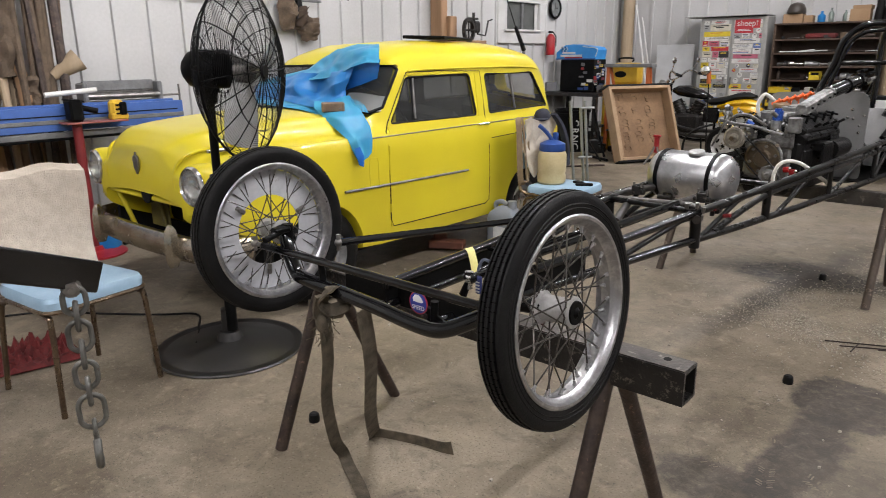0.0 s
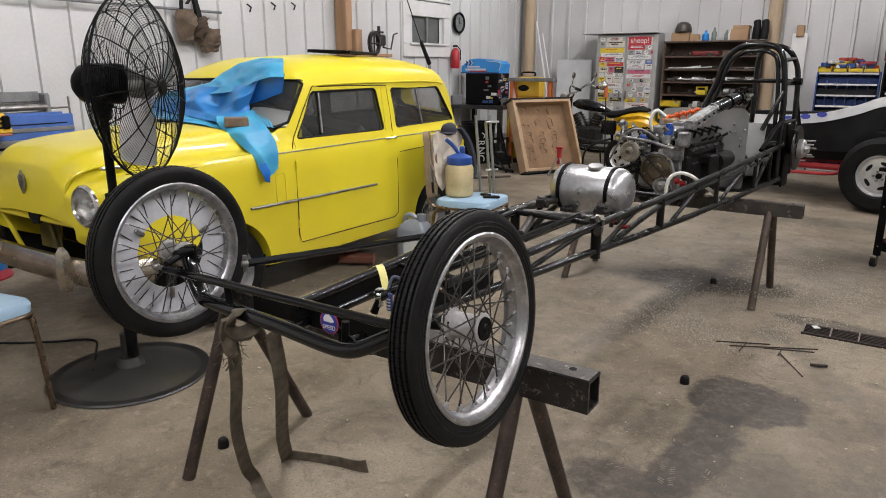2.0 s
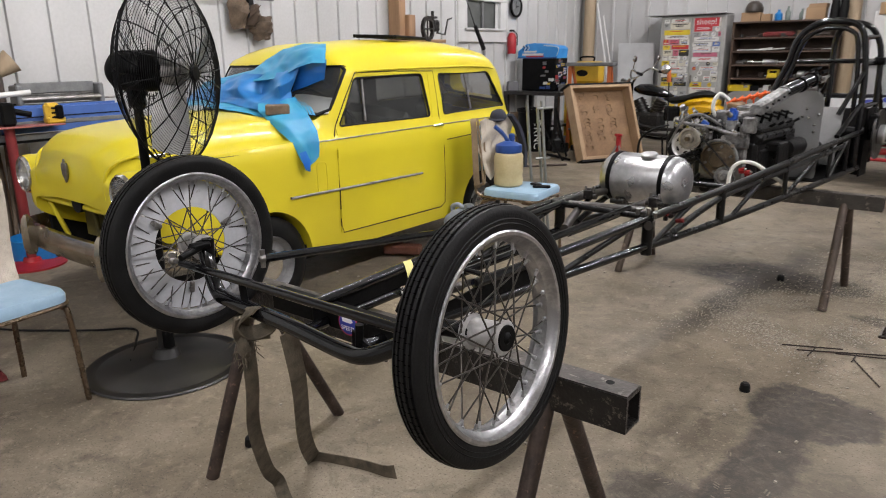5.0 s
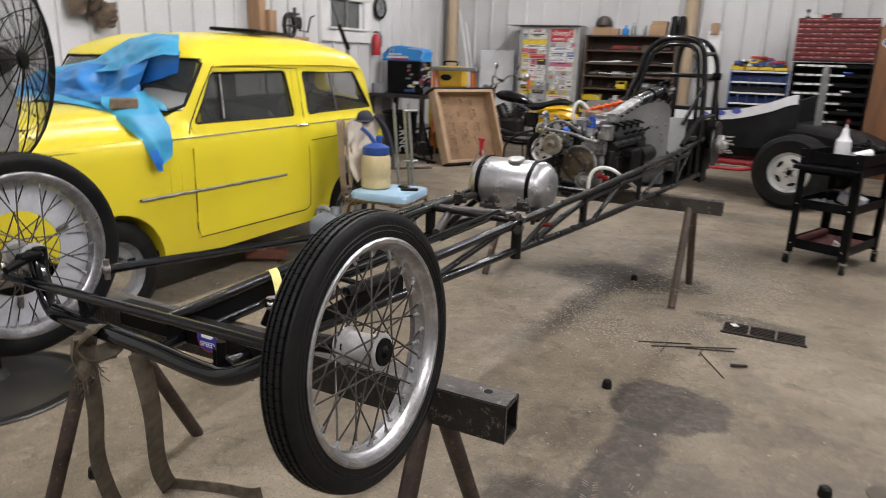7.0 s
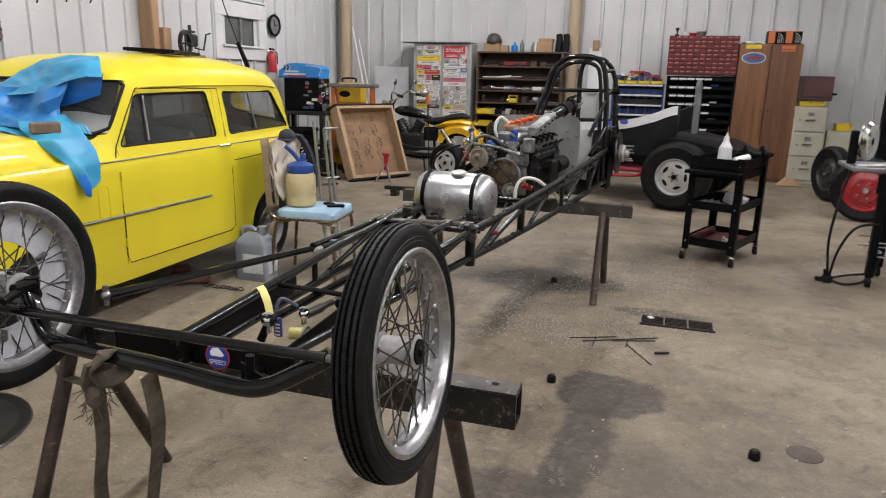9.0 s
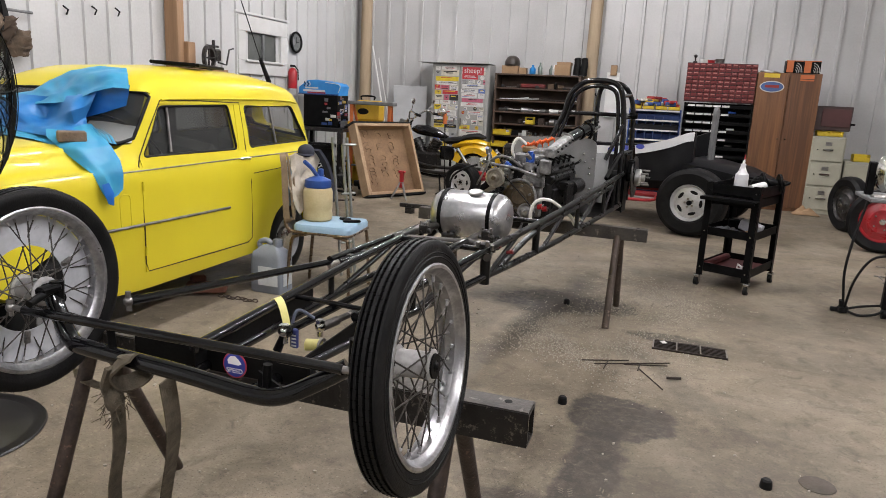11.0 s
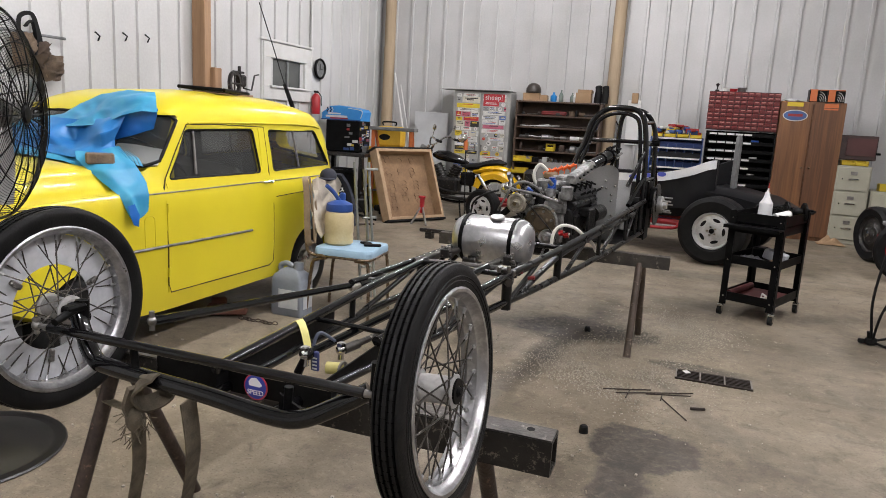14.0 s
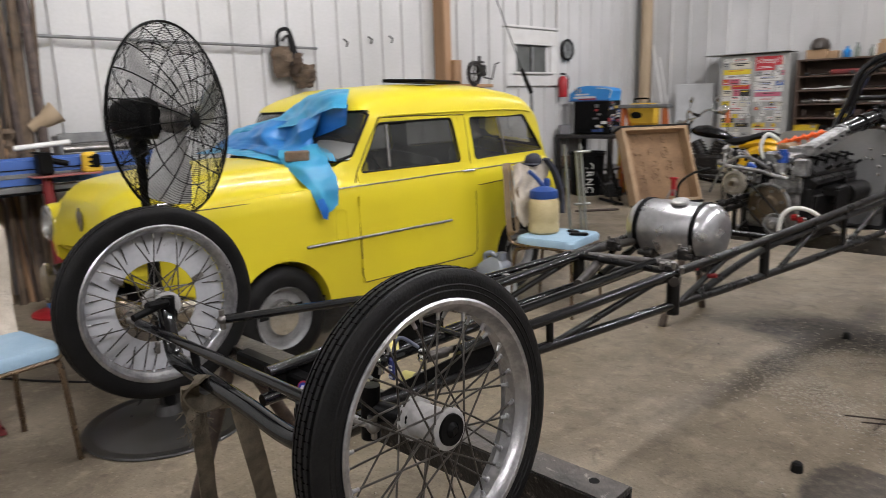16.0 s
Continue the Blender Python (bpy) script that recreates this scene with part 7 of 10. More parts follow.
# dark hooks punched through the wall sheet
for y, z in ((5.31, 1.98), (5.65, 2.02), (5.95, 2.04)):
    solo("wall_hook", Bm().tube([(LEFT + 0.01, y - 0.02, z + 0.035), (LEFT + 0.05, y, z), (LEFT + 0.01, y + 0.015, z - 0.04)], 0.0085, 6), GASKET, "small dark hook on the white wall", "hook", group="wall hooks", at=(LEFT + 0.03, y, z))
# timber posts along the wall
for y0, y1, lab in ((6.64, 6.93, "rough sawn timber post"),):
    solo("timber_post", Bm().box((LEFT + 0.11, (y0 + y1) / 2 - 0.10, HIGH / 2), (0.18, 0.11, HIGH), bevel=0.006), WOODPOST, "rough brown timber post against the wall", "post", at=(LEFT + 0.11, 6.8, 0))
solo("corner_post", Bm().rod((-4.95, 11.48, 0), (-4.93, 11.48, HIGH), 0.105, 0.09, seg=20), LOG, "peeled round log post in the corner", "post", at=(-4.95, 11.48, 0))
solo("log_post", Bm().rod((-1.03, 11.48, 0), (-0.99, 11.48, HIGH), 0.105, 0.09, seg=20), LOG, "peeled round log post against the wall", "post", at=(-1.1, 11.48, 0))
# window in the west wall
wn_ = thing("window_1", "small white-framed sliding window in the wall", "window", (LEFT, 8.57, 1.9), kind="structure")
WP = mat("white_window_paint", (0.54, 0.54, 0.53), (0.46, 0.46, 0.44), rough=0.4)
y0, y1, z0, z1 = WIN
fbm = Bm()
for c, s_ in (((0.02, (y0 + y1) / 2, z1 + 0.10), (0.05, y1 - y0 + 0.34, 0.20)), ((0.02, (y0 + y1) / 2, z0 - 0.09), (0.05, y1 - y0 + 0.34, 0.18)), ((0.02, y0 - 0.085, (z0 + z1) / 2), (0.05, 0.17, z1 - z0)), ((0.02, y1 + 0.085, (z0 + z1) / 2), (0.05, 0.17, z1 - z0))):
    fbm.box((LEFT + c[0], c[1], c[2]), s_, bevel=0.006)
part("window_frame", fbm, WP, wn_)
part("window_sill", Bm().box((LEFT + 0.035, (y0 + y1) / 2, z0 - 0.005), (0.09, y1 - y0 + 0.06, 0.03), bevel=0.006), WP, wn_)
part("mullion", Bm().box((LEFT + 0.0, (y0 + y1) / 2 + 0.02, (z0 + z1) / 2), (0.03, 0.045, z1 - z0)), GREYSTEEL, wn_)
NIGHT = mat("dark_window_glass", (0.10, 0.105, 0.10), (0.07, 0.075, 0.07), rough=0.15)
for a, c in ((y0 + 0.01, (y0 + y1) / 2), ((y0 + y1) / 2 + 0.04, y1 - 0.01)):
    part("pane", Bm().box((LEFT - 0.02, (a + c) / 2, (z0 + z1) / 2), (0.006, c - a, z1 - z0 - 0.02)), NIGHT, wn_, "dark dusty window pane")
part("trim_board", Bm().box((LEFT + 0.035, 8.57, 2.30), (0.03, 1.3, 0.03), bevel=0.004).box((LEFT + 0.035, 9.17, 2.9), (0.03, 0.03, 2.7), bevel=0.004), WP, wn_)
# clock
ck = thing("wall_clock", "round black-rimmed clock on the white wall", "clock", (LEFT + 0.03, 9.40, 2.03))
cm_ = axis((LEFT + 0.03, 9.40, 2.03), (1, 0, 0))
part("rim", Bm().lathe([(0.115, 0), (0.15, 0.005), (0.155, 0.03), (0.14, 0.045), (0.12, 0.03)], cm_, 40, closed=True), BLACKSATIN, ck)
part("face", Bm().lathe([(1e-4, 0.018), (0.125, 0.018), (0.125, 0.022), (1e-4, 0.022)], cm_, 32), mat("clock_face", (0.16, 0.165, 0.165), (0.10, 0.105, 0.105), rough=0.25), ck)
part("pointer", Bm().box((LEFT + 0.055, 9.40, 2.06), (0.004, 0.012, 0.09)).box((LEFT + 0.055, 9.43, 2.03), (0.004, 0.07, 0.012)), GASKET, ck)

# ---- beside the wagon: jug, sprayer, frame, tools ----
JUG = mat("grey_blue_jug_plastic", (0.215, 0.238, 0.28), (0.165, 0.185, 0.22), rough=0.4, scale=8)
jg = thing("coolant_jug", "grey-blue plastic jug with a white label", "jug", (-2.08, 4.0, 0))
jr = lambda k, z: [Vector((-2.08 + x * k, 4.0 + y * k, z)) for x, y in rounded([(-0.125, -0.08), (-0.125, 0.08), (0.125, 0.08), (0.125, -0.08)], 0.035, 4)]
part("body", Bm().loft([jr(0.93, 0), jr(1, 0.012), jr(1, 0.24), jr(0.9, 0.275), jr(0.55, 0.31), jr(0.32, 0.325)]), JUG, jg)
part("handle", Bm().tube(smooth_line([(-2.16, 4.0, 0.27), (-2.17, 4.0, 0.33), (-2.12, 4.0, 0.35), (-2.07, 4.0, 0.33)], 5), 0.018, 10), JUG, jg)
part("cap", Bm().rod((-2.03, 4.0, 0.315), (-2.03, 4.0, 0.365), 0.032), JUG, jg)
part("label", Bm().box((-1.9545, 4.0, 0.12), (0.002, 0.11, 0.13)).box((-2.06, 3.9195, 0.12), (0.15, 0.002, 0.13)), mat("jug_label", (0.62, 0.64, 0.65), (0.42, 0.45, 0.48), rough=0.5), jg, "pale printed label")
CLOUDY = mat("cloudy_yellow_plastic", (0.50, 0.42, 0.24), (0.40, 0.33, 0.17), rough=0.4, scale=10)
NAVY = mat("blue_cap_plastic", (0.02, 0.07, 0.27), (0.015, 0.045, 0.18), rough=0.4)
sp = thing("pump_sprayer", "cloudy yellow pump sprayer bottle with a blue top", "sprayer", (-1.84, 4.20, 0.487))
part("tank", Bm().lathe([(0.085, 0), (0.098, 0.012), (0.10, 0.05), (0.094, 0.07), (0.10, 0.09), (0.10, 0.20), (0.09, 0.225), (0.06, 0.235), (1e-4, 0.235)], Matrix.Translation((-1.84, 4.20, 0.487)), 32), CLOUDY, sp)
part("collar", Bm().lathe([(0.088, 0), (0.092, 0.01), (0.088, 0.05), (0.055, 0.065), (0.03, 0.075), (1e-4, 0.075)], Matrix.Translation((-1.84, 4.20, 0.715)), 28), NAVY, sp)
part("pump_handle", Bm().tube(smooth_line([(-1.84, 4.20, 0.78), (-1.87, 4.17, 0.84), (-1.90, 4.12, 0.89)], 4), 0.014, 8).box((-1.83, 4.22, 0.81), (0.04, 0.03, 0.06), bevel=0.008), NAVY, sp)
CLOTH = mat("off_white_rag", (0.58, 0.53, 0.44), (0.42, 0.36, 0.28), rough=0.9, scale=14, bump=0.3)
rb = Bm()
rb.grid(lambda u, v: Vector((-1.945 + 0.03 * noise.noise(Vector((u * 5, v * 4, 0))) - 0.02 * u + 0.05 * (v > 0.5) * (v - 0.5), 4.00 + 0.40 * u + 0.02 * math.sin(v * 8), 0.93 - 0.42 * v * (0.75 + 0.25 * math.sin(u * 7)) + 0.02 * math.sin(u * 9))), 22, 22)
rb.shell(0.006)
solo("rag", rb, CLOTH, "off-white rag hung over a chair back", "rag", at=(-2.0, 4.2, 0.9))
solo("canvas_strap", Bm().tube(smooth_line([(-2.02, 4.06, 0.94), (-1.985, 3.99, 0.93), (-1.965, 3.975, 0.85), (-1.955, 3.975, 0.65), (-1.95, 3.985, 0.52), (-1.94, 4.02, 0.50)], 6), 0, flat=(0.040, 0.008)).tube(smooth_line([(-1.975, 4.02, 0.945), (-1.945, 3.99, 0.90), (-1.93, 4.0, 0.72), (-1.925, 4.02, 0.54), (-1.935, 4.05, 0.52), (-1.94, 4.06, 0.70), (-1.96, 4.05, 0.93)], 6), 0.008, 8), mat("tan_canvas", (0.26, 0.19, 0.115), (0.14, 0.10, 0.06), rough=0.9, bump=0.2), "tan canvas strap with dark edging", "strap", at=(-2.02, 4.0, 0.5))
# domed cap with a brim, and a narrow dark strap beside it
wc = thing("brimmed_cap", "dark brimmed cap and strap lying on a chair back", "jacket", (-1.98, 4.28, 0.93))
b = Bm().lathe([(0.056, 0.0), (0.058, 0.015), (0.054, 0.038), (0.042, 0.056), (0.02, 0.066), (1e-4, 0.068)], Matrix.Translation((-1.97, 4.27, 0.925)) @ Matrix.Rotation(0.35, 4, "X"), 20)
b.grid(lambda u, v: Vector((-1.97 + 0.05 * math.cos(-2.6 + 2.2 * u) + 0.04 * v * math.cos(-2.6 + 2.2 * u), 4.27 + 0.05 * math.sin(-2.6 + 2.2 * u) + 0.05 * v * math.sin(-2.6 + 2.2 * u), 0.935 - 0.012 * v)), 10, 3)
b.tube(smooth_line([(-1.94, 4.36, 0.95), (-1.91, 4.42, 0.86), (-1.88, 4.45, 0.72), (-1.87, 4.44, 0.58)], 5), 0, flat=(0.07, 0.02))
part("cloth", b, mat("dark_navy_cloth", (0.03, 0.035, 0.05), (0.02, 0.02, 0.03), rough=0.9, bump=0.2), wc)
af = thing("aluminium_walker_frame", "narrow folded aluminium frame standing behind a chair", "folding frame", (-1.80, 4.62, 0))
GALV = mat("dull_aluminium_tube", (0.40, 0.42, 0.40), (0.28, 0.29, 0.28), rough=0.4, metal=0.8)
for dx, dy in ((-0.05, -0.03), (0.03, 0.04), (-0.02, 0.07)):
    part("upright", Bm().rod((-1.80 + dx, 4.62 + dy, 0), (-1.88 + dx, 4.60 + dy, 1.03 - 0.06 * (dy > 0.05)), 0.011, seg=10), GALV, af)
for z in (0.25, 0.62, 0.98):
    part("rung", Bm().rod((-1.86, 4.59, z), (-1.80, 4.69, z), 0.009, seg=8), GALV, af)
solo("pliers", Bm().box((-1.60, 4.24, 0.497), (0.12, 0.03, 0.018), bevel=0.006, rz=0.5).box((-1.68, 4.30, 0.495), (0.08, 0.05, 0.016), bevel=0.006, rz=-0.4), BLACKSATIN, "black pliers lying on a chair seat", "tool", at=(-1.62, 4.25, 0.487))
fj = thing("floor_jack", "rusty floor jack with a chain under the car", "jack", (-2.42, 3.72, 0))
part("jack_body", Bm().box((-2.40, 3.72, 0.05), (0.26, 0.10, 0.06), bevel=0.01, rz=0.5).box((-2.48, 3.74, 0.09), (0.10, 0.05, 0.05), bevel=0.01, rz=0.8), mat("rust_red_iron", (0.16, 0.055, 0.03), (0.08, 0.03, 0.02), rough=0.7, bump=0.2), fj)
for k in range(9):
    a = 2 * math.pi * k / 9
    p = Vector((-2.28 + k * 0.032, 3.71 + 0.01 * math.sin(k * 1.7), 0.010))
    part("chain_link", Bm().tube([p + Vector((0.019 * math.cos(t_), (0.011 if k % 2 else 0.004) * math.sin(t_), (0.003 if k % 2 else 0.009) * math.sin(t_))) for t_ in np.linspace(0, 2 * math.pi, 12, endpoint=False)], 0.004, 6, closed=True), RUST, fj)

# ---- north-west corner: bench, cooler box, cans, crate lid ----
cb = thing("corner_bench", "dark cluttered bench in the corner", "bench", (-4.6, 9.4, 0))
part("top", Bm().box((-4.62, 9.45, 0.80), (0.95, 0.75, 0.05), bevel=0.006), DARKSTEEL, cb)
for x, y in ((-5.05, 9.1), (-4.2, 9.1), (-5.05, 9.8), (-4.2, 9.8)):
    part("leg", Bm().box((x, y, 0.39), (0.06, 0.06, 0.78)), DARKSTEEL, cb)
part("shelf", Bm().box((-4.62, 9.45, 0.35), (0.9, 0.7, 0.03)), DARKSTEEL, cb)
rg = random.Random(21)
CLUTTER = [mat("clutter_grey", (0.12, 0.12, 0.125), rough=0.5), mat("clutter_brown", (0.13, 0.085, 0.05), rough=0.7), mat("clutter_black", (0.012, 0.012, 0.012), rough=0.5), mat("clutter_white", (0.6, 0.6, 0.57), rough=0.6), mat("clutter_blue", (0.02, 0.06, 0.22), rough=0.5), mat("clutter_red", (0.32, 0.02, 0.02), rough=0.5), mat("clutter_yellow", (0.60, 0.42, 0.03), rough=0.5), STEEL]
for k in range(12):
    x, y, z = rg.uniform(-5.0, -4.25), rg.uniform(9.15, 9.6), rg.choice([0.365, 0.0, 0.825])
    s_ = (rg.uniform(0.06, 0.2), rg.uniform(0.06, 0.2), rg.uniform(0.05, 0.2))
    solo("tool_box", Bm().box((x, y, z + s_[2] / 2), s_, bevel=0.01, rz=rg.uniform(0, 1.5)), rg.choice(CLUTTER[:4]), "small dusty box stored on a bench", "box", group="boxes on the corner bench", at=(x, y, z))
bx = thing("black_cabinet_box", "black metal box covered in small stickers", "box", (-4.60, 9.30, 0.825))
part("body", Bm().box((-4.62, 9.45, 1.06), (0.56, 0.36, 0.46), bevel=0.01), BLACKSATIN, bx)
for k in range(26):
    z = 0.875 + 0.395 * ((k * 0.381966) % 1.0)
    w_, h_ = rg.uniform(0.045, 0.12), rg.uniform(0.025, 0.065)
    mt = rg.choice([CLUTTER[3], CLUTTER[3], CLUTTER[6], CLUTTER[5], CLUTTER[4], CLUTTER[0]])
    if k % 3:
        y = rg.uniform(9.31, 9.58)
        sk = part("sticker", Bm().box((-4.3385 + 0.0004 * (k % 4), y, z), (0.002, w_, h_)), mt, bx)
        part("print_bar", Bm().box((-4.3368 + 0.0004 * (k % 4), y, z), (0.001, w_ * 0.7, h_ * 0.3)), rg.choice([CLUTTER[2], CLUTTER[5], CLUTTER[4]]) if mt is not CLUTTER[4] else CLUTTER[3], sk)
    else:
        x = rg.uniform(-4.56, -4.38)
        part("sticker", Bm().box((x, 9.2685 - 0.0004 * (k % 4), z), (w_ * 0.8, 0.002, h_)), mt, bx)
bc = thing("blue_carton", "open bright blue carton with a white stripe", "carton", (-4.65, 9.42, 1.29))
BLUEC = mat("blue_carton_print", (0.03, 0.25, 0.60), (0.02, 0.19, 0.50), rough=0.5)
part("tray", Bm().prism([(-0.34, 0), (0.31, 0), (0.33, 0.13), (0.29, 0.17), (0.17, 0.19), (-0.06, 0.215), (-0.20, 0.20), (-0.34, 0.10)], 0.30, Matrix.Translation((-4.65, 9.60, 1.29)) @ Matrix.Rotation(radians(90), 4, "X"), smooth=False), BLUEC, bc)
part("dark_base", Bm().box((-4.67, 9.45, 1.298), (0.66, 0.31, 0.016)), mat("carton_base_blue", (0.012, 0.06, 0.22), rough=0.5), bc)
part("stripe", Bm().box((-4.74, 9.2985, 1.345), (0.36, 0.003, 0.028)).box((-4.78, 9.2985, 1.385), (0.22, 0.003, 0.022)), CLUTTER[3], bc)
part("red_print", Bm().box((-4.70, 9.2975, 1.318), (0.30, 0.003, 0.020)), CLUTTER[5], bc)
for k in range(12):
    part("checker_square", Bm().box((-4.90 + (k % 4) * 0.028 + 0.014 * ((k // 4) % 2), 9.2975, 1.415 + (k // 4) * 0.024), (0.014, 0.003, 0.022)), CLUTTER[3] if k % 2 else GASKET, bc)
part("rim_line", Bm().tube(smooth_line([(-4.34, 9.297, 1.33), (-4.31, 9.297, 1.42), (-4.36, 9.297, 1.45), (-4.55, 9.297, 1.47)], 4), 0.006, 6), CLUTTER[3], bc)
ex = thing("fire_extinguisher", "red fire extinguisher hung on the wall", "fire extinguisher", (LEFT + 0.1, 9.45, 1.45))
part("cylinder", Bm().lathe([(0.06, 0), (0.065, 0.01), (0.065, 0.24), (0.045, 0.28), (0.02, 0.30), (1e-4, 0.30)], Matrix.Translation((LEFT + 0.11, 9.20, 1.36)), 24), REDP, ex)
part("valve", Bm().box((LEFT + 0.11, 9.20, 1.685), (0.03, 0.10, 0.03), bevel=0.006).tube([(LEFT + 0.11, 9.25, 1.69), (LEFT + 0.15, 9.28, 1.63), (LEFT + 0.16, 9.27, 1.48)], 0.009, 6), GASKET, ex)
tr = thing("trash_can", "black ribbed bin with white hand-painted letters", "bin", (-4.52, 9.0, 0))
part("can", Bm().lathe([(0.20, 0), (0.22, 0.01), (0.245, 0.55), (0.26, 0.56), (0.26, 0.60), (0.245, 0.60), (0.235, 0.56), (0.20, 0.02), (1e-4, 0.02)], Matrix.Translation((-4.50, 9.0, 0)), 32), BLACKSATIN, tr)
for k, (ch, z) in enumerate((("C", 0.42), ("R", 0.31), ("N", 0.20), ("C", 0.09))):
    f = bpy.data.curves.new("painted_letter", "FONT")
    f.body, f.size, f.extrude, f.align_x = ch, 0.14, 0.002, "CENTER"
    f.materials.append(CLUTTER[3])
    o = new("painted_letter", f)
    d_ = Vector((0.55, -0.83, 0)).normalized()
    o.matrix_basis = Matrix.Translation(d_ * 0.246 + Vector((0, 0, z))) @ d_.to_track_quat("Z", "Y").to_matrix().to_4x4() @ Matrix.Rotation(radians(-90), 4, "Z")
    o.parent = tr
CRATE = mat("plywood_crate", (0.25, 0.15, 0.075), (0.15, 0.088, 0.045), rough=0.75, scale=5, fine=40, bump=0.12, wear=(0.12, 0.075, 0.045), wear_at=0.64)
PINE = mat("pine_batten", (0.38, 0.26, 0.15), (0.27, 0.175, 0.10), rough=0.7, scale=6, fine=50, bump=0.1)
BLn, BRn = Vector((-3.36, 8.23, 0.02)), Vector((-2.99 + 0.05, 8.95, 0.02))
uu = (BRn - BLn).normalized()
up_ = (Vector((0, 0, 1)) * 0.93 + Vector((-0.36, 0.19, 0)) * 0.9).normalized()
nn = uu.cross(up_).normalized()
CW, CH = (BRn - BLn).length + 0.10, 0.98
cmx = Matrix((( uu.x, up_.x, nn.x, BLn.x), (uu.y, up_.y, nn.y, BLn.y), (uu.z, up_.z, nn.z, BLn.z), (0, 0, 0, 1)))
cr = thing("crate_lid", "plywood crate lid with pine battens leaning back, marked with faint strokes", "crate", BLn)
part("panel", Bm().box((CW / 2, CH / 2, -0.08), (CW, CH, 0.014), cmx), CRATE, cr)
for c, s_ in (((0.02, CH / 2, 0), (0.04, CH, 0.16)), ((CW - 0.02, CH / 2, 0), (0.04, CH, 0.16)), ((CW / 2, CH - 0.02, 0), (CW - 0.08, 0.04, 0.16)), ((CW / 2, 0.02, 0), (CW - 0.08, 0.04, 0.16)), ((0.11, CH / 2, -0.055), (0.06, CH - 0.08, 0.035))):
    part("batten", Bm().box(c, s_, cmx, bevel=0.004), PINE, cr)
part("rubber_edge", Bm().box((CW / 2, -0.012, -0.02), (CW + 0.04, 0.024, 0.2), cmx), GASKET, cr)
part("rubber_edge", Bm().box((CW / 2, CH + 0.012, -0.03), (CW + 0.04, 0.022, 0.22), cmx), GASKET, cr)
INK = mat("faint_marker_ink", (0.125, 0.076, 0.042), (0.18, 0.110, 0.058), rough=0.8, scale=40)
rk = random.Random(12)
for k in range(13):
    cm2 = cmx @ Matrix.Translation((0.25 + (k % 3) * 0.20 + rk.uniform(-0.02, 0.02), 0.84 - (k // 3) * 0.17 + rk.uniform(-0.015, 0.015), -0.0715)) @ Matrix.Rotation(radians(-85) + rk.uniform(-0.2, 0.2), 4, "Z")
    fm_ = Bm()
    for q in range(rk.choice([2, 3, 3])):
        fm_.tube([cm2 @ Vector((-0.05 + 0.045 * q + 0.028 * math.cos(a), 0.030 * math.sin(a) * 1.4, 0)) for a in np.linspace(rk.uniform(0, 2), rk.uniform(4.2, 6.2), 8)], 0, flat=(0.014, 0.002))
    part("faint_mark", fm_, INK, cr)
js = thing("jack_stand", "small red jack stand on the floor", "jack stand", (-2.95, 8.5, 0))
for dx, dy in ((-0.11, -0.1), (0.11, -0.1), (0.0, 0.13)):
    part("leg", Bm().rod((-2.95 + dx, 8.45 + dy, 0), (-2.95, 8.45, 0.26), 0.014, seg=8), STEEL, js)
part("post", Bm().box((-2.95, 8.45, 0.25), (0.05, 0.05, 0.20), bevel=0.006).box((-2.95, 8.45, 0.36), (0.09, 0.06, 0.03), bevel=0.008), REDP, js)
ORG = mat("orange_fibreglass", (0.50, 0.13, 0.03), (0.38, 0.09, 0.02), rough=0.5)
sl = thing("step_ladder", "orange step ladder with a grey top behind the crate", "step ladder", (-3.75, 9.35, 0))
for x0, x1 in ((-4.12, -4.02), (-3.52, -3.60)):
    part("rail", Bm().box((x0, 9.30, 0.6), (0.05, 0.03, 1.18), Matrix.Identity(4), bevel=0.004), ORG, sl)
    part("rear_rail", Bm().rod((x1, 9.75, 0), (x0, 9.36, 1.18), 0.02, seg=8), ORG, sl)
part("top", Bm().box((-3.81, 9.33, 1.205), (0.72, 0.16, 0.05), bevel=0.008), GREYSTEEL, sl)
for z in (0.3, 0.6, 0.9):
    part("step", Bm().box((-3.82, 9.31, z), (0.56, 0.09, 0.025), bevel=0.004), GREYSTEEL, sl)
yc = thing("yellow_tool_case", "yellow plastic power tool case", "tool case", (-3.98, 9.55, 0.9))
part("shell", Bm().box((-3.95, 9.55, 1.08), (0.46, 0.14, 0.32), bevel=0.05).box((-3.98, 9.55, 0.465), (0.6, 0.2, 0.93), bevel=0.01), YEL, yc)
part("case_handle", Bm().tube(smooth_line([(-4.08, 9.55, 1.25), (-4.08, 9.55, 1.30), (-3.88, 9.55, 1.30), (-3.88, 9.55, 1.25)], 4), 0.012, 8), BLACKSATIN, yc)
part("oval_badge", Bm().lathe([(1e-4, 0), (0.09, 0), (0.09, 0.003), (1e-4, 0.003)], axis((-4.02, 9.478, 1.08), (0, -1, 0)) @ Matrix.Diagonal((1, 0.5, 1, 1)), 24), GASKET, yc)
for p0, p1, r_ in (((-4.25, 11.2, 0), (-4.80, 11.45, 2.15), 0.014), ((-4.15, 11.2, 0), (-4.68, 11.45, 1.95), 0.010)):
    solo("white_pole", Bm().rod(p0, p1, r_), PALE, "thin white pole leaning in the corner", "pole", group="poles leaning in the corner", at=p0)
solo("grey_panel", Bm().box((-4.05, 11.42, 0.75), (0.62, 0.02, 1.5), bevel=0.004), mat("pale_grey_board", (0.55, 0.56, 0.56), (0.46, 0.47, 0.47), rough=0.6), "pale grey board leaning on the wall", "board", at=(-4.05, 11.42, 0))
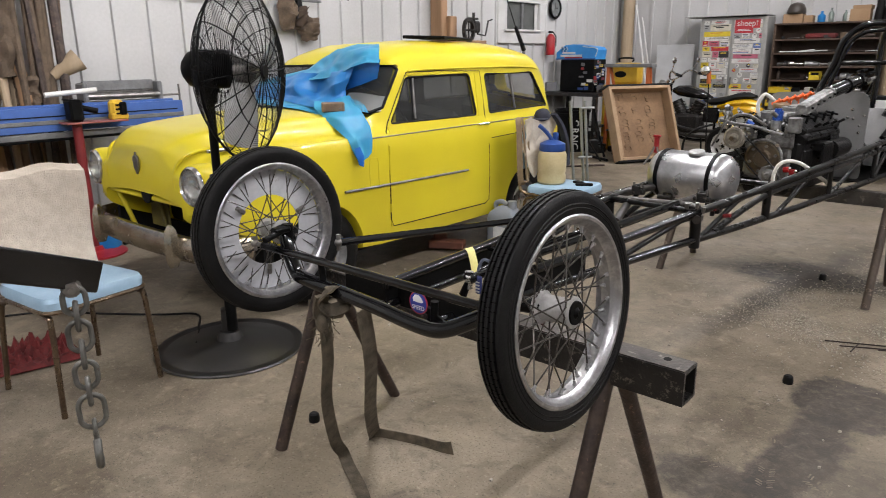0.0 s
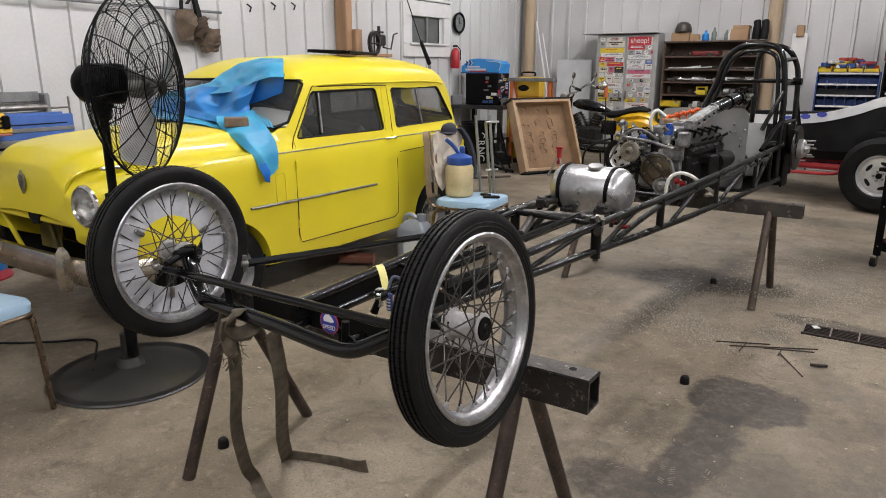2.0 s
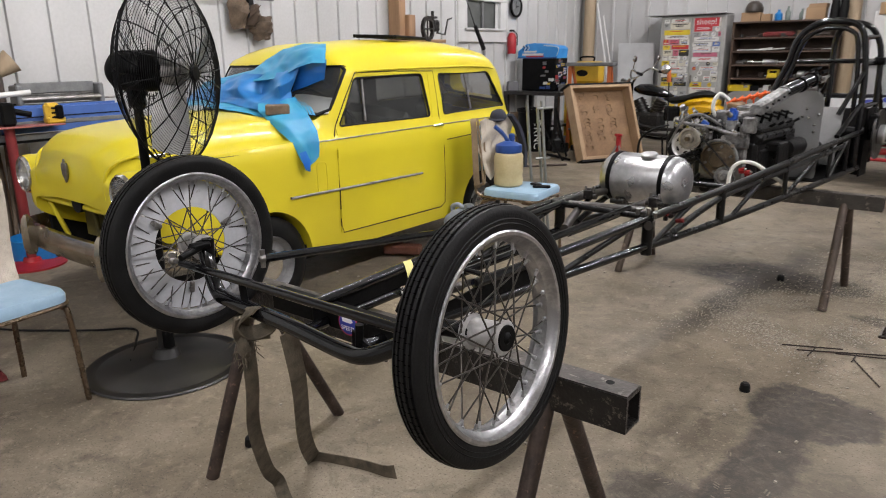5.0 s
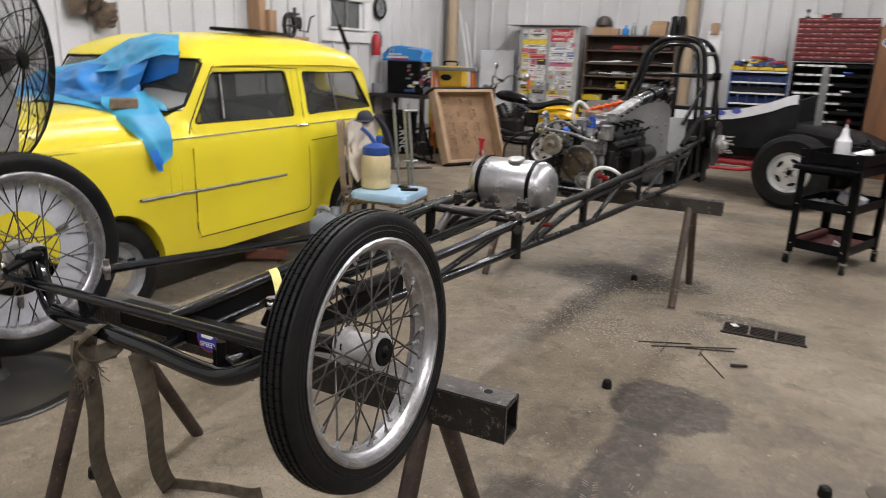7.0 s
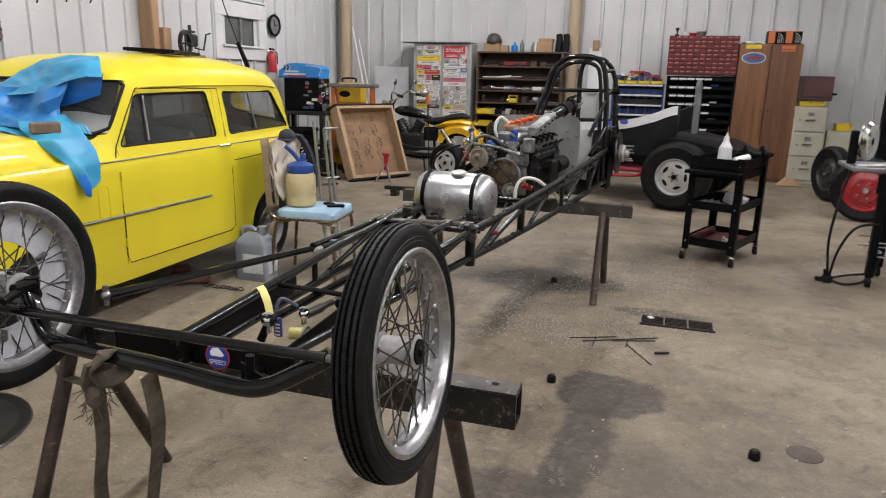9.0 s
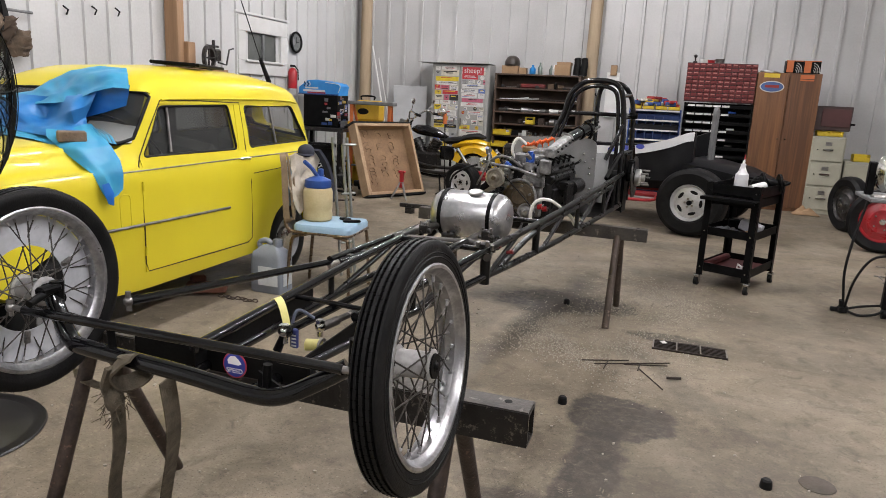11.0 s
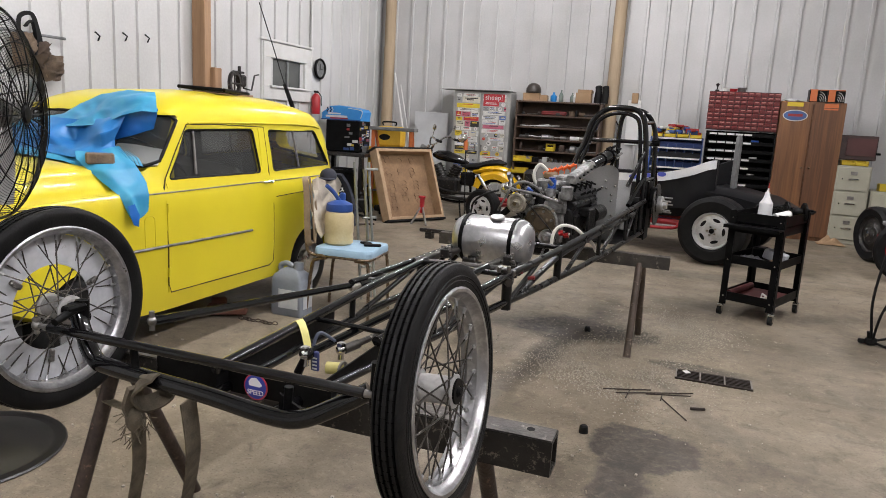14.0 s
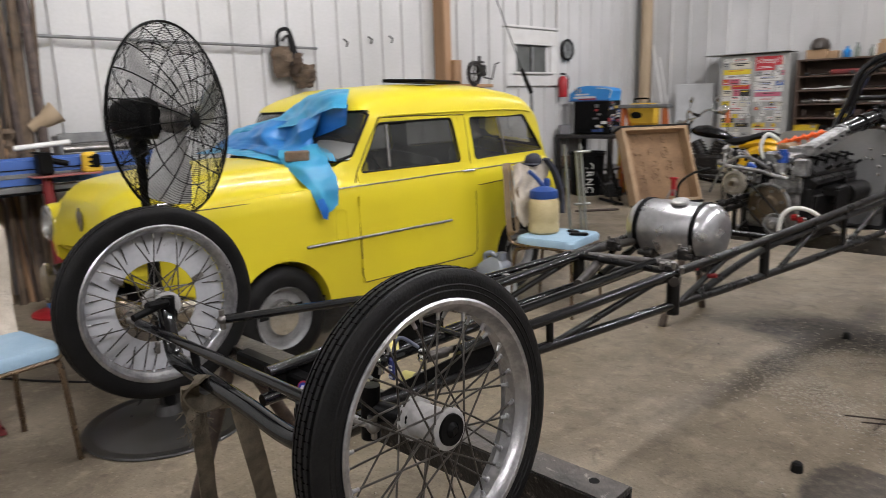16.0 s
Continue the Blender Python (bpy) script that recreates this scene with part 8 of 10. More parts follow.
solo("pry_bar", Bm().rod((-3.75, 7.55, 0.015), (-3.40, 7.95, 0.015), 0.014), RUST, "steel bar lying on the concrete floor", "bar", at=(-3.6, 7.7, 0))
solo("fork_tine", Bm().box((-2.30, 7.50, 0.09), (0.55, 0.06, 0.045), bevel=0.008).box((-2.0, 7.5, 0.11), (0.12, 0.14, 0.12), bevel=0.01).box((-2.45, 7.5, 0.035), (0.08, 0.1, 0.07)), DARKSTEEL, "dark steel arm of a floor crane", "floor crane", at=(-2.3, 7.5, 0))
# whip antenna on a stand behind the wagon
wa = thing("whip_antenna", "tall whip antenna with a thick black base", "antenna", (-4.25, 7.35, 0))
part("base_pole", Bm().rod((-4.25, 7.45, 0), (-4.25, 7.35, 1.42), 0.02), GREYSTEEL, wa)
part("loading_coil", Bm().rod((-4.25, 7.35, 1.42), (-4.25, 7.17, 1.68), 0.028, 0.022), GASKET, wa)
part("whip", Bm().tube([(-4.25, 7.17, 1.68), (-4.25, 6.95, 2.05), (-4.25, 6.66, 2.52)], 0.006, 6), GASKET, wa)
# hand-cranked grinder bracketed to the timber post
gr = thing("hand_grinder", "hand-cranked cast iron grinder on a wall bracket", "grinder", (LEFT + 0.2, 6.95, 1.5))
part("bracket", Bm().box((LEFT + 0.22, 6.95, 1.52), (0.30, 0.7, 0.04), bevel=0.006).box((LEFT + 0.2, 6.78, 1.68), (0.14, 0.12, 0.28), bevel=0.01), WOODPOST, gr)
part("flywheel", Bm().lathe([(0.108, -0.018), (0.145, -0.018), (0.145, 0.018), (0.108, 0.018)], axis((LEFT + 0.36, 6.95, 1.66), (1, 0.2, 0)), 32, closed=True).rod((LEFT + 0.36, 6.84, 1.66), (LEFT + 0.36, 7.06, 1.66), 0.01).rod((LEFT + 0.36, 6.95, 1.55), (LEFT + 0.36, 6.95, 1.77), 0.01), DARKSTEEL, gr)
part("head", Bm().box((LEFT + 0.3, 7.15, 1.70), (0.10, 0.12, 0.14), bevel=0.02).rod((LEFT + 0.3, 7.12, 1.72), (LEFT + 0.3, 7.12, 1.87), 0.02).rod((LEFT + 0.3, 7.0, 1.80), (LEFT + 0.3, 7.2, 1.80), 0.014), DARKSTEEL, gr)
part("crank", Bm().tube([(LEFT + 0.3, 7.2, 1.62), (LEFT + 0.3, 7.36, 1.60), (LEFT + 0.3, 7.42, 1.78), (LEFT + 0.3, 7.50, 1.80)], 0.011, 8), DARKSTEEL, gr)

# ---- dark clutter on the floor of the corner ----
rg = random.Random(44)
for pts, r_ in (([(-4.05, 8.6, 0.02), (-3.8, 8.45, 0.02), (-3.55, 8.30, 0.02)], 0.018), ([(-4.2, 8.75, 0.35), (-3.95, 8.55, 0.18), (-3.62, 8.25, 0.015)], 0.014), ([(-4.1, 8.9, 0.62), (-3.9, 8.7, 0.3), (-3.75, 8.6, 0.012)], 0.016)):
    solo("steel_bar", Bm().tube(smooth_line(pts, 5), r_, 8), BLACKSATIN, "dark steel bar leaning in the corner", "bar", group="bars in the corner", at=pts[-1])
for k in range(9):
    x, y = rg.uniform(-4.3, -3.75), rg.uniform(8.75, 9.3)
    s_ = (rg.uniform(0.08, 0.2), rg.uniform(0.08, 0.2), rg.uniform(0.08, 0.3))
    solo("scrap_part", Bm().box((x, y, s_[2] / 2), s_, bevel=0.015, rz=rg.uniform(0, 1.5)).rod((x, y, s_[2] * 0.7), (x + rg.uniform(-0.15, 0.15), y - 0.1, s_[2] * 0.9), 0.02, seg=8), rg.choice([BLACKSATIN, DARKSTEEL, CLUTTER[2], CLUTTER[0]]), "oily dark scrap part on the floor", "scrap", group="scrap in the corner", at=(x, y, 0))

# ---- north wall: lockers, shelves, drawers ----
GREYLOCK = mat("grey_locker_paint", (0.36, 0.36, 0.34), (0.27, 0.27, 0.255), rough=0.5, scale=6, wear=(0.2, 0.18, 0.15), wear_at=0.68)
STK = [mat("sticker_" + n_, c_, rough=0.45, scale=20) for n_, c_ in (("white_a", (0.66, 0.66, 0.63)), ("cream", (0.58, 0.55, 0.45)), ("red_a", (0.48, 0.03, 0.04)), ("yellow_a", (0.66, 0.50, 0.03)), ("black_a", (0.02, 0.02, 0.02)), ("grey_a", (0.33, 0.34, 0.34)), ("pink_a", (0.48, 0.12, 0.18)), ("green_a", (0.10, 0.24, 0.10)), ("blue_a", (0.10, 0.16, 0.38)))]
lk = thing("locker_cabinet", "grey steel double-door locker covered in stickers", "locker", (-3.02, 11.3, 0))
LX0, LX1, LY, LZ = -3.555, -2.575, 11.12, 1.875
part("carcass", Bm().box(((LX0 + LX1) / 2, LY + 0.20, LZ / 2), (LX1 - LX0, 0.36, LZ), bevel=0.006), GREYLOCK, lk)
for k in (0, 1):
    x0 = LX0 + 0.05 + k * 0.45
    dpart = part("door", Bm().box((x0 + 0.215, LY + 0.01, LZ / 2 + 0.01), (0.43, 0.024, LZ - 0.08), bevel=0.004), GREYLOCK, lk)
    part("handle", Bm().box((x0 + (0.37 if k == 0 else 0.03), LY - 0.012, 0.95), (0.02, 0.02, 0.12), bevel=0.004), STEEL, dpart)
    rg = random.Random(31 + k)
    z = 1.835
    while z > 0.42:
        h = rg.uniform(0.055, 0.095)
        x = x0 + 0.008
        while x < x0 + 0.40:
            w = min(rg.choice([0.09, 0.12, 0.16, 0.20, 0.30, 0.415] if k == 0 else [0.12, 0.20, 0.30, 0.415, 0.415]), x0 + 0.423 - x)
            if w > 0.03 and rg.random() < 0.97:
                c = rg.choice([STK[0]] * 8 + [STK[1]] * 3 + [STK[3]] * 2 + [STK[4]] * 2 + [STK[2], STK[5], STK[6], STK[8]])
                hh, yy = h * rg.uniform(0.88, 1.0), LY - 0.0035
                cz = z - h / 2 + rg.uniform(-0.004, 0.004)
                if rg.random() < 0.09:
                    st_ = part("sticker", Bm().lathe([(1e-4, 0), (hh * 0.5, 0), (hh * 0.5, 0.002), (1e-4, 0.002)], axis((x + w / 2, yy + 0.001, cz), (0, -1, 0)), 18), c, dpart)
                    w_ = hh * 0.6
                else:
                    st_ = part("sticker", Bm().box((x + w / 2, yy, cz), (w * rg.uniform(0.84, 0.97), 0.002, hh)), c, dpart)
                    w_ = w * 0.75
                dark = c in (STK[2], STK[4], STK[7], STK[8])
                for q in range(rg.choice([1, 2, 2, 3])):
                    ink = rg.choice([STK[0], STK[3]]) if dark else rg.choice([STK[4], STK[4], STK[4], STK[2], STK[8]])
                    part("print_bar", Bm().box((x + w / 2 + rg.uniform(-0.05, 0.05) * w, yy - 0.0022, cz + hh * (0.24 - 0.25 * q)), (w_ * rg.uniform(0.4, 1.0), 0.001, hh * rg.uniform(0.08, 0.17))), ink, st_)
            x += w + 0.004
        z -= h + 0.003
shp = part("sticker", Bm().box((-2.850, LY - 0.0065, 1.775), (0.36, 0.003, 0.125)), STK[2], dpart, "red sticker with white lettering")
fc = bpy.data.curves.new("sticker_word", "FONT")
fc.body, fc.size, fc.extrude, fc.align_x = "sheep!", 0.115, 0.0006, "CENTER"
fc.materials.append(STK[0])
fo = new("sticker_word", fc)
fo.matrix_basis = root_of(shp).matrix_basis.inverted() @ Matrix.Translation((-2.850, LY - 0.009, 1.745)) @ Matrix.Rotation(radians(90), 4, "X")
fo.parent = shp
part("top_board", Bm().box(((LX0 + LX1) / 2 - 0.12, LY + 0.16, LZ + 0.02), (1.20, 0.46, 0.012), bevel=0.003), GREYLOCK, lk)
SHELFD = mat("dark_shelf_wood", (0.075, 0.045, 0.028), (0.045, 0.027, 0.018), rough=0.65, scale=6, bump=0.1)
sf = thing("shelf_unit", "dark wooden shelf unit full of small parts", "shelf", (-1.80, 11.3, 0))
SX0, SX1, SY = -2.46, -1.12, 11.12
for x in (SX0, SX1):
    part("side", Bm().box((x, SY + 0.17, 0.88), (0.03, 0.36, 1.76)), SHELFD, sf)
part("back", Bm().box(((SX0 + SX1) / 2, SY + 0.35, 0.88), (SX1 - SX0, 0.012, 1.74)), SHELFD, sf)
LEV = [0.20, 0.40, 0.595, 0.785, 0.975, 1.165, 1.352, 1.542, 1.76]
for z in LEV:
    part("shelf_board", Bm().box(((SX0 + SX1) / 2, SY + 0.17, z - 0.012), (SX1 - SX0, 0.36, 0.024), bevel=0.003), SHELFD, sf)
rg = random.Random(77)
for li, z in enumerate(LEV[1:8]):
    x = SX0 + 0.06
    while x < SX1 - 0.1:
        w = rg.uniform(0.05, 0.15)
        kind = 0.9 if li == 5 else (0.1 if li == 4 else rg.random())
        hgt = rg.uniform(0.05, 0.075) if li == 4 else rg.uniform(0.03, 0.11)
        y = SY + rg.uniform(0.06, 0.14)
        c = rg.choice([CHROME, ALUDULL, ALUDULL, STEEL, PALE] if li == 4 else [BLACKSATIN, CLUTTER[2], CLUTTER[1], RUST] if li == 6 else CLUTTER[:3] + [PALE, STEEL, ALUDULL, CHROME, RUST, BLACKSATIN, BLACKSATIN])
        if kind < 0.30:
            solo("metal_part", Bm().rod((x, y, z + hgt / 2), (x + w, y + rg.uniform(-0.03, 0.05), z + hgt / 2), hgt / 2, seg=12), c, "round metal part stored on a shelf", "metal part", group="parts on the dark shelf", at=(x, y, z))
        elif kind < 0.5:
            solo("small_can", Bm().lathe([(w * 0.32, 0), (w * 0.34, 0.004), (w * 0.34, hgt), (w * 0.2, hgt + 0.015), (1e-4, hgt + 0.015)], Matrix.Translation((x + w / 2, y, z)), 14), c, "small can stored on a shelf", "can", group="parts on the dark shelf", at=(x + w / 2, y, z))
        elif kind < 0.8:
            solo("small_box", Bm().box((x + w / 2, y, z + hgt / 2), (w * 0.9, 0.1, hgt), bevel=0.006, rz=rg.uniform(-0.3, 0.3)), c, "small box stored on a shelf", "box", group="parts on the dark shelf", at=(x + w / 2, y, z))
        else:
            solo("long_rod", Bm().rod((x, y, z + 0.015), (min(x + w * 2.2 + 0.12, SX1 - 0.03), y + rg.uniform(-0.03, 0.05), z + rg.uniform(0.015, 0.05)), rg.uniform(0.005, 0.009), seg=8), rg.choice([STEEL, ALUDULL, PALE, RUST, RUST]), "thin rod lying on a shelf", "rod", group="parts on the dark shelf", at=(x, y, z))
            x += 0 if li == 5 else w
        x += w * rg.uniform(0.75, 1.0) + rg.uniform(0.0, 0.012)
YBIN = mat("yellow_bin_plastic", (0.62, 0.46, 0.02), (0.5, 0.36, 0.02), rough=0.4)


def parts_bin(x, y, z, w=0.2, d=0.14, h=0.09, m=YBIN, lab="yellow plastic parts bin"):
    t = thing("parts_bin", lab, "bin", (x, y, z), group="plastic parts bins")
    b = Bm()
    for c, s_ in (((0, 0, 0.004), (w, d, 0.008)), ((-w / 2 + 0.003, 0, h / 2), (0.006, d, h)), ((w / 2 - 0.003, 0, h / 2), (0.006, d, h)), ((0, d / 2 - 0.003, h / 2), (w, 0.006, h)), ((0, -d / 2 + 0.003, h * 0.3), (w, 0.006, h * 0.6))):
        b.box(c, s_)
    part("tray", b, m, t, local=True)
    return t


parts_bin(-2.30, SY + 0.02, 0.785, 0.30)
parts_bin(-2.34, SY + 0.0, 0.595, 0.26)
parts_bin(-1.86, SY + 0.02, 0.975, 0.14, 0.12, 0.12)
solo("red_case", Bm().box((-1.86, SY + 0.1, 1.577), (0.40, 0.16, 0.07), bevel=0.02), mat("dull_red_case", (0.16, 0.014, 0.014), (0.08, 0.009, 0.009), rough=0.5), "flat red case lying on a shelf", "case", at=(-1.86, SY + 0.1, 1.54))
# on top of the shelves
hel = thing("helmet", "dark worn helmet resting on a carton", "helmet", (-2.24, 11.28, 1.88))
part("shell", Bm().lathe([(0.115, 0), (0.125, 0.02), (0.12, 0.07), (0.095, 0.125), (0.05, 0.155), (1e-4, 0.162)], Matrix.Translation((-2.24, 11.27, 1.885)) @ Matrix.Diagonal((1, 1.15, 1, 1)), 28), mat("helmet_brown", (0.055, 0.042, 0.035), (0.03, 0.025, 0.02), rough=0.4), hel)
CARD = mat("cardboard", (0.34, 0.22, 0.12), (0.26, 0.165, 0.09), rough=0.8, scale=5)
for x, w, h, d in ((-2.26, 0.26, 0.125, 0.2), (-1.42, 0.24, 0.155, 0.22), (-2.06, 0.12, 0.10, 0.16)):
    solo("carton", Bm().box((x, 11.27, 1.76 + h / 2), (w, d, h), bevel=0.004, rz=0.05), CARD, "brown cardboard carton on top of a shelf", "carton", group="cartons on the shelf", at=(x, 11.27, 1.76))
solo("carton", Bm().box((-1.40, 11.27, 1.94), (0.22, 0.2, 0.05), bevel=0.004), CARD, "flat brown cardboard carton on another carton", "carton", group="cartons on the shelf", at=(-1.4, 11.27, 1.915))
for x, r_, h, c in ((-1.90, 0.05, 0.15, BLUEPL), (-1.78, 0.035, 0.19, mat("clear_green_bottle", (0.30, 0.36, 0.32), rough=0.2, trans=0.5)), (-1.60, 0.035, 0.15, mat("clear_green_bottle", (0, 0, 0))), (-1.55, 0.04, 0.16, PALE)):
    solo("bottle", Bm().lathe([(r_ * 0.9, 0), (r_, 0.01), (r_, h * 0.6), (r_ * 0.4, h * 0.8), (r_ * 0.35, h), (1e-4, h)], Matrix.Translation((x, 11.25, 1.76)), 18), c, "plastic bottle standing on a shelf top", "bottle", group="bottles on the shelf", at=(x, 11.25, 1.76))
for x in (-1.21, -1.10):
    b = Bm().tube(smooth_line([(x, 11.28, 1.77), (x + 0.01, 11.28, 1.95), (x + 0.0, 11.28, 2.04)], 4), [0.055] * 4 + [0.05] * 4 + [0.03], 12)
    solo("boot", b, GASKET, "black rubber boot standing on a shelf top", "boot", group="boots on the shelf", at=(x, 11.28, 1.76))
# hung cables behind the roll cage
for k in range(5):
    cpts = [Vector((-0.98 + 0.01 * k + 0.11 * math.cos(t_) * (1 - 0.08 * k), BACK - 0.06 - 0.006 * k, 1.35 + (0.20 - 0.012 * k) * math.sin(t_))) for t_ in np.linspace(0, 2 * math.pi, 28, endpoint=False)]
    solo("coiled_cable", Bm().tube(cpts, 0.008, 6, closed=True), GASKET, "black cable loop hung on the wall", "cable", group="cable loops on the wall", at=(-0.97, BACK - 0.05, 1.55))
solo("white_sign", Bm().box((-0.66, BACK - 0.05, 1.5), (0.20, 0.012, 0.7), bevel=0.003), PALE, "narrow white panel on the wall", "panel", at=(-0.66, BACK - 0.05, 1.15))
solo("wall_switch_box", Bm().box((-0.66, BACK - 0.06, 1.88), (0.10, 0.05, 0.16), bevel=0.008), CARD, "small brown box on the wall", "box", at=(-0.66, BACK - 0.06, 1.80))
# blue bin rack
BLUERACK = mat("blue_rack_paint", (0.03, 0.075, 0.26), (0.02, 0.05, 0.18), rough=0.45, scale=6)
LABEL = mat("label_strip", (0.60, 0.60, 0.57), (0.5, 0.5, 0.47), rough=0.6)
br_ = thing("blue_bin_rack", "blue steel parts rack with labelled rows", "rack", (0.08, 11.0, 0))
BX0, BX1, BY = -0.30, 0.42, 10.78
for x in (BX0, BX1):
    part("side", Bm().box((x, BY + 0.15, 0.66), (0.015, 0.30, 1.32)), BLUERACK, br_)
part("back", Bm().box(((BX0 + BX1) / 2, BY + 0.29, 0.66), (BX1 - BX0, 0.01, 1.32)), BLUERACK, br_)
for k in range(10):
    z = 0.02 + k * 0.142
    part("shelf_board", Bm().box(((BX0 + BX1) / 2, BY + 0.15, z), (BX1 - BX0, 0.30, 0.014)), BLUERACK, br_)
    part("label_strip", Bm().box(((BX0 + BX1) / 2, BY - 0.004, z), (BX1 - BX0 - 0.04, 0.005, 0.022)), LABEL, br_)
    if k < 9:
        part("bin_block", Bm().box(((BX0 + BX1) / 2, BY + 0.2, z + 0.05), (BX1 - BX0 - 0.03, 0.14, 0.08)), CLUTTER[2 if k % 2 else 4], br_)
for k in range(6):
    for j in range(5):
        part("divider", Bm().box((BX0 + (j + 1) * (BX1 - BX0) / 6, BY + 0.1, 0.09 + k * 0.213), (0.008, 0.2, 0.12)), BLUERACK, br_)
for k in range(4):
    parts_bin(-0.22 + k * 0.18, BY + 0.1, 1.312, 0.16, 0.2, 0.08)
rg = random.Random(5)
for k in range(34):
    x, y = rg.uniform(-0.26, 0.36), rg.uniform(10.82, 11.0)
    z = 1.36 + rg.uniform(0, 0.15) * (1 - abs(x - 0.05) / 0.42)
    solo("packet", Bm().box((x, y, z), (rg.uniform(0.06, 0.15), 0.08, rg.uniform(0.03, 0.07)), bevel=0.01, rz=rg.uniform(-0.8, 0.8)), rg.choice([CLUTTER[5], CLUTTER[5], CLUTTER[6], CLUTTER[4], CLUTTER[3], CARD]), "small coloured packet piled on a rack", "packet", group="packets on the rack", at=(x, y, z))
# black drawer rack with red small-part cabinet on it
bd = thing("black_drawer_rack", "black open drawer rack with white labels", "rack", (0.9, 10.95, 0))
DX0, DX1, DY = 0.46, 1.36, 10.78
for x in (DX0, DX1):
    part("side", Bm().box((x, DY + 0.15, 0.72), (0.02, 0.30, 1.44)), BLACKSATIN, bd)
part("back", Bm().box(((DX0 + DX1) / 2, DY + 0.29, 0.72), (DX1 - DX0, 0.012, 1.44)), BLACKSATIN, bd)
for k in range(12):
    z = 0.10 + k * 0.118
    part("tray", Bm().box(((DX0 + DX1) / 2, DY + 0.16, z), (DX1 - DX0 - 0.02, 0.28, 0.05), bevel=0.004), BLACKSATIN, bd)
    for j in range(5 if k % 3 else 4):
        part("label", Bm().box((DX0 + 0.09 + j * 0.115, DY + 0.016, z + 0.004), (0.10, 0.004, 0.026)), LABEL, bd)
    if k % 2 == 0:
        part("small_part", Bm().rod((DX1 - 0.3, DY + 0.08, z + 0.04), (DX1 - 0.2, DY + 0.1, z + 0.04), 0.014, seg=8), [STEEL, BLUE, PALE][k % 3], bd)
REDCAB = mat("dark_red_plastic", (0.05, 0.008, 0.008), (0.035, 0.006, 0.006), rough=0.45, scale=9)
REDDRAW = mat("red_drawer_front", (0.17, 0.017, 0.016), (0.09, 0.010, 0.010), rough=0.4, scale=14)
rc_ = thing("small_parts_cabinet", "dark red cabinet of many small drawers", "drawer cabinet", (0.9, 10.95, 1.455))
part("case", Bm().box((0.90, DY + 0.15, 1.725), (0.93, 0.24, 0.54), bevel=0.004), REDCAB, rc_)
dme = lme = None
PINKLAB = mat('faded_pink_label', (0.42, 0.20, 0.17), (0.28, 0.10, 0.09), rough=0.6)
for r in range(9):
    for c in range(11):
        x, z = 0.475 + c * 0.085, 1.492 + r * 0.0585
        if dme is None:
            d0 = part("drawer", Bm().box((0, 0, 0), (0.076, 0.02, 0.049), bevel=0.004).box((0, -0.014, -0.004), (0.04, 0.012, 0.012), bevel=0.003), REDDRAW, rc_, local=True)
            dme = d0.data
        else:
            d0 = new("drawer", dme)
            d0.parent = rc_
        d0.location = (x - 0.9, DY + 0.03 - 10.95, z - 1.455)
        if (r * 7 + c * 5) % 4:
            lb = new("drawer_label", lme) if lme else part("drawer_label", Bm().box((0, 0, 0), (0.052, 0.002, 0.013)), PINKLAB, rc_, local=True)
            lme, lb.parent = lb.data, d0
            lb.location = (0, -0.0115, 0.013)
solo("small_trophy", Bm().lathe([(0.03, 0), (0.03, 0.02), (0.008, 0.03), (0.008, 0.06), (0.03, 0.1), (1e-4, 0.12)], Matrix.Translation((0.53, 10.9, 1.995)), 14), DARKSTEEL, "small dark figure standing on a cabinet", "ornament", at=(0.53, 10.9, 1.995))
for x, h, c in ((0.66, 0.05, CLUTTER[3]), (0.86, 0.06, STEEL), (0.74, 0.04, REDP)):
    solo("cup", Bm().lathe([(0.05, 0), (0.065, h), (0.06, h), (0.045, 0.005), (1e-4, 0.005)], Matrix.Translation((x, 10.9, 1.995)), 18), c, "small dish standing on a drawer cabinet", "dish", group="dishes on the cabinet", at=(x, 10.9, 1.995))
# oak wardrobe
ow = thing("wardrobe", "oak veneer two-door wardrobe with round decals", "wardrobe", (1.77, 11.0, 0))
part("carcass", Bm().box((1.775, 11.02, 0.945), (0.80, 0.50, 1.89), bevel=0.004), OAK, ow)
for x in (1.575, 1.975):
    dd = part("door", Bm().box((x, 10.762, 0.96), (0.394, 0.022, 1.82), bevel=0.004), OAK, ow, "oak veneer door")
    part("knob", Bm().ball((1.775 + (0.05 if x > 1.7 else -0.05), 10.74, 1.0), 0.014), BRASSY, dd)
part("oval_decal", Bm().lathe([(1e-4, 0), (0.155, 0), (0.155, 0.003), (1e-4, 0.003)], axis((1.565, 10.749, 1.70), (0, -1, 0)) @ Matrix.Diagonal((1, 0.5, 1, 1)), 36), LABEL, ow, "white-edged blue oval decal")
part("oval_field", Bm().lathe([(1e-4, 0.003), (0.143, 0.003), (0.143, 0.005), (1e-4, 0.005)], axis((1.565, 10.749, 1.70), (0, -1, 0)) @ Matrix.Diagonal((1, 0.46, 1, 1)), 36), mat("decal_blue", (0.05, 0.11, 0.30), rough=0.4), ow)
part("oval_stripe", Bm().box((1.565, 10.7425, 1.705), (0.18, 0.002, 0.035)), CLUTTER[5], ow)
part("yellow_decal", Bm().box((1.55, 10.748, 1.85), (0.20, 0.003, 0.055)), YBIN, ow)
part("orange_decal", Bm().box((1.99, 10.748, 1.845), (0.17, 0.003, 0.05)).box((1.99, 10.7475, 1.80), (0.17, 0.003, 0.02)), ORG, ow)
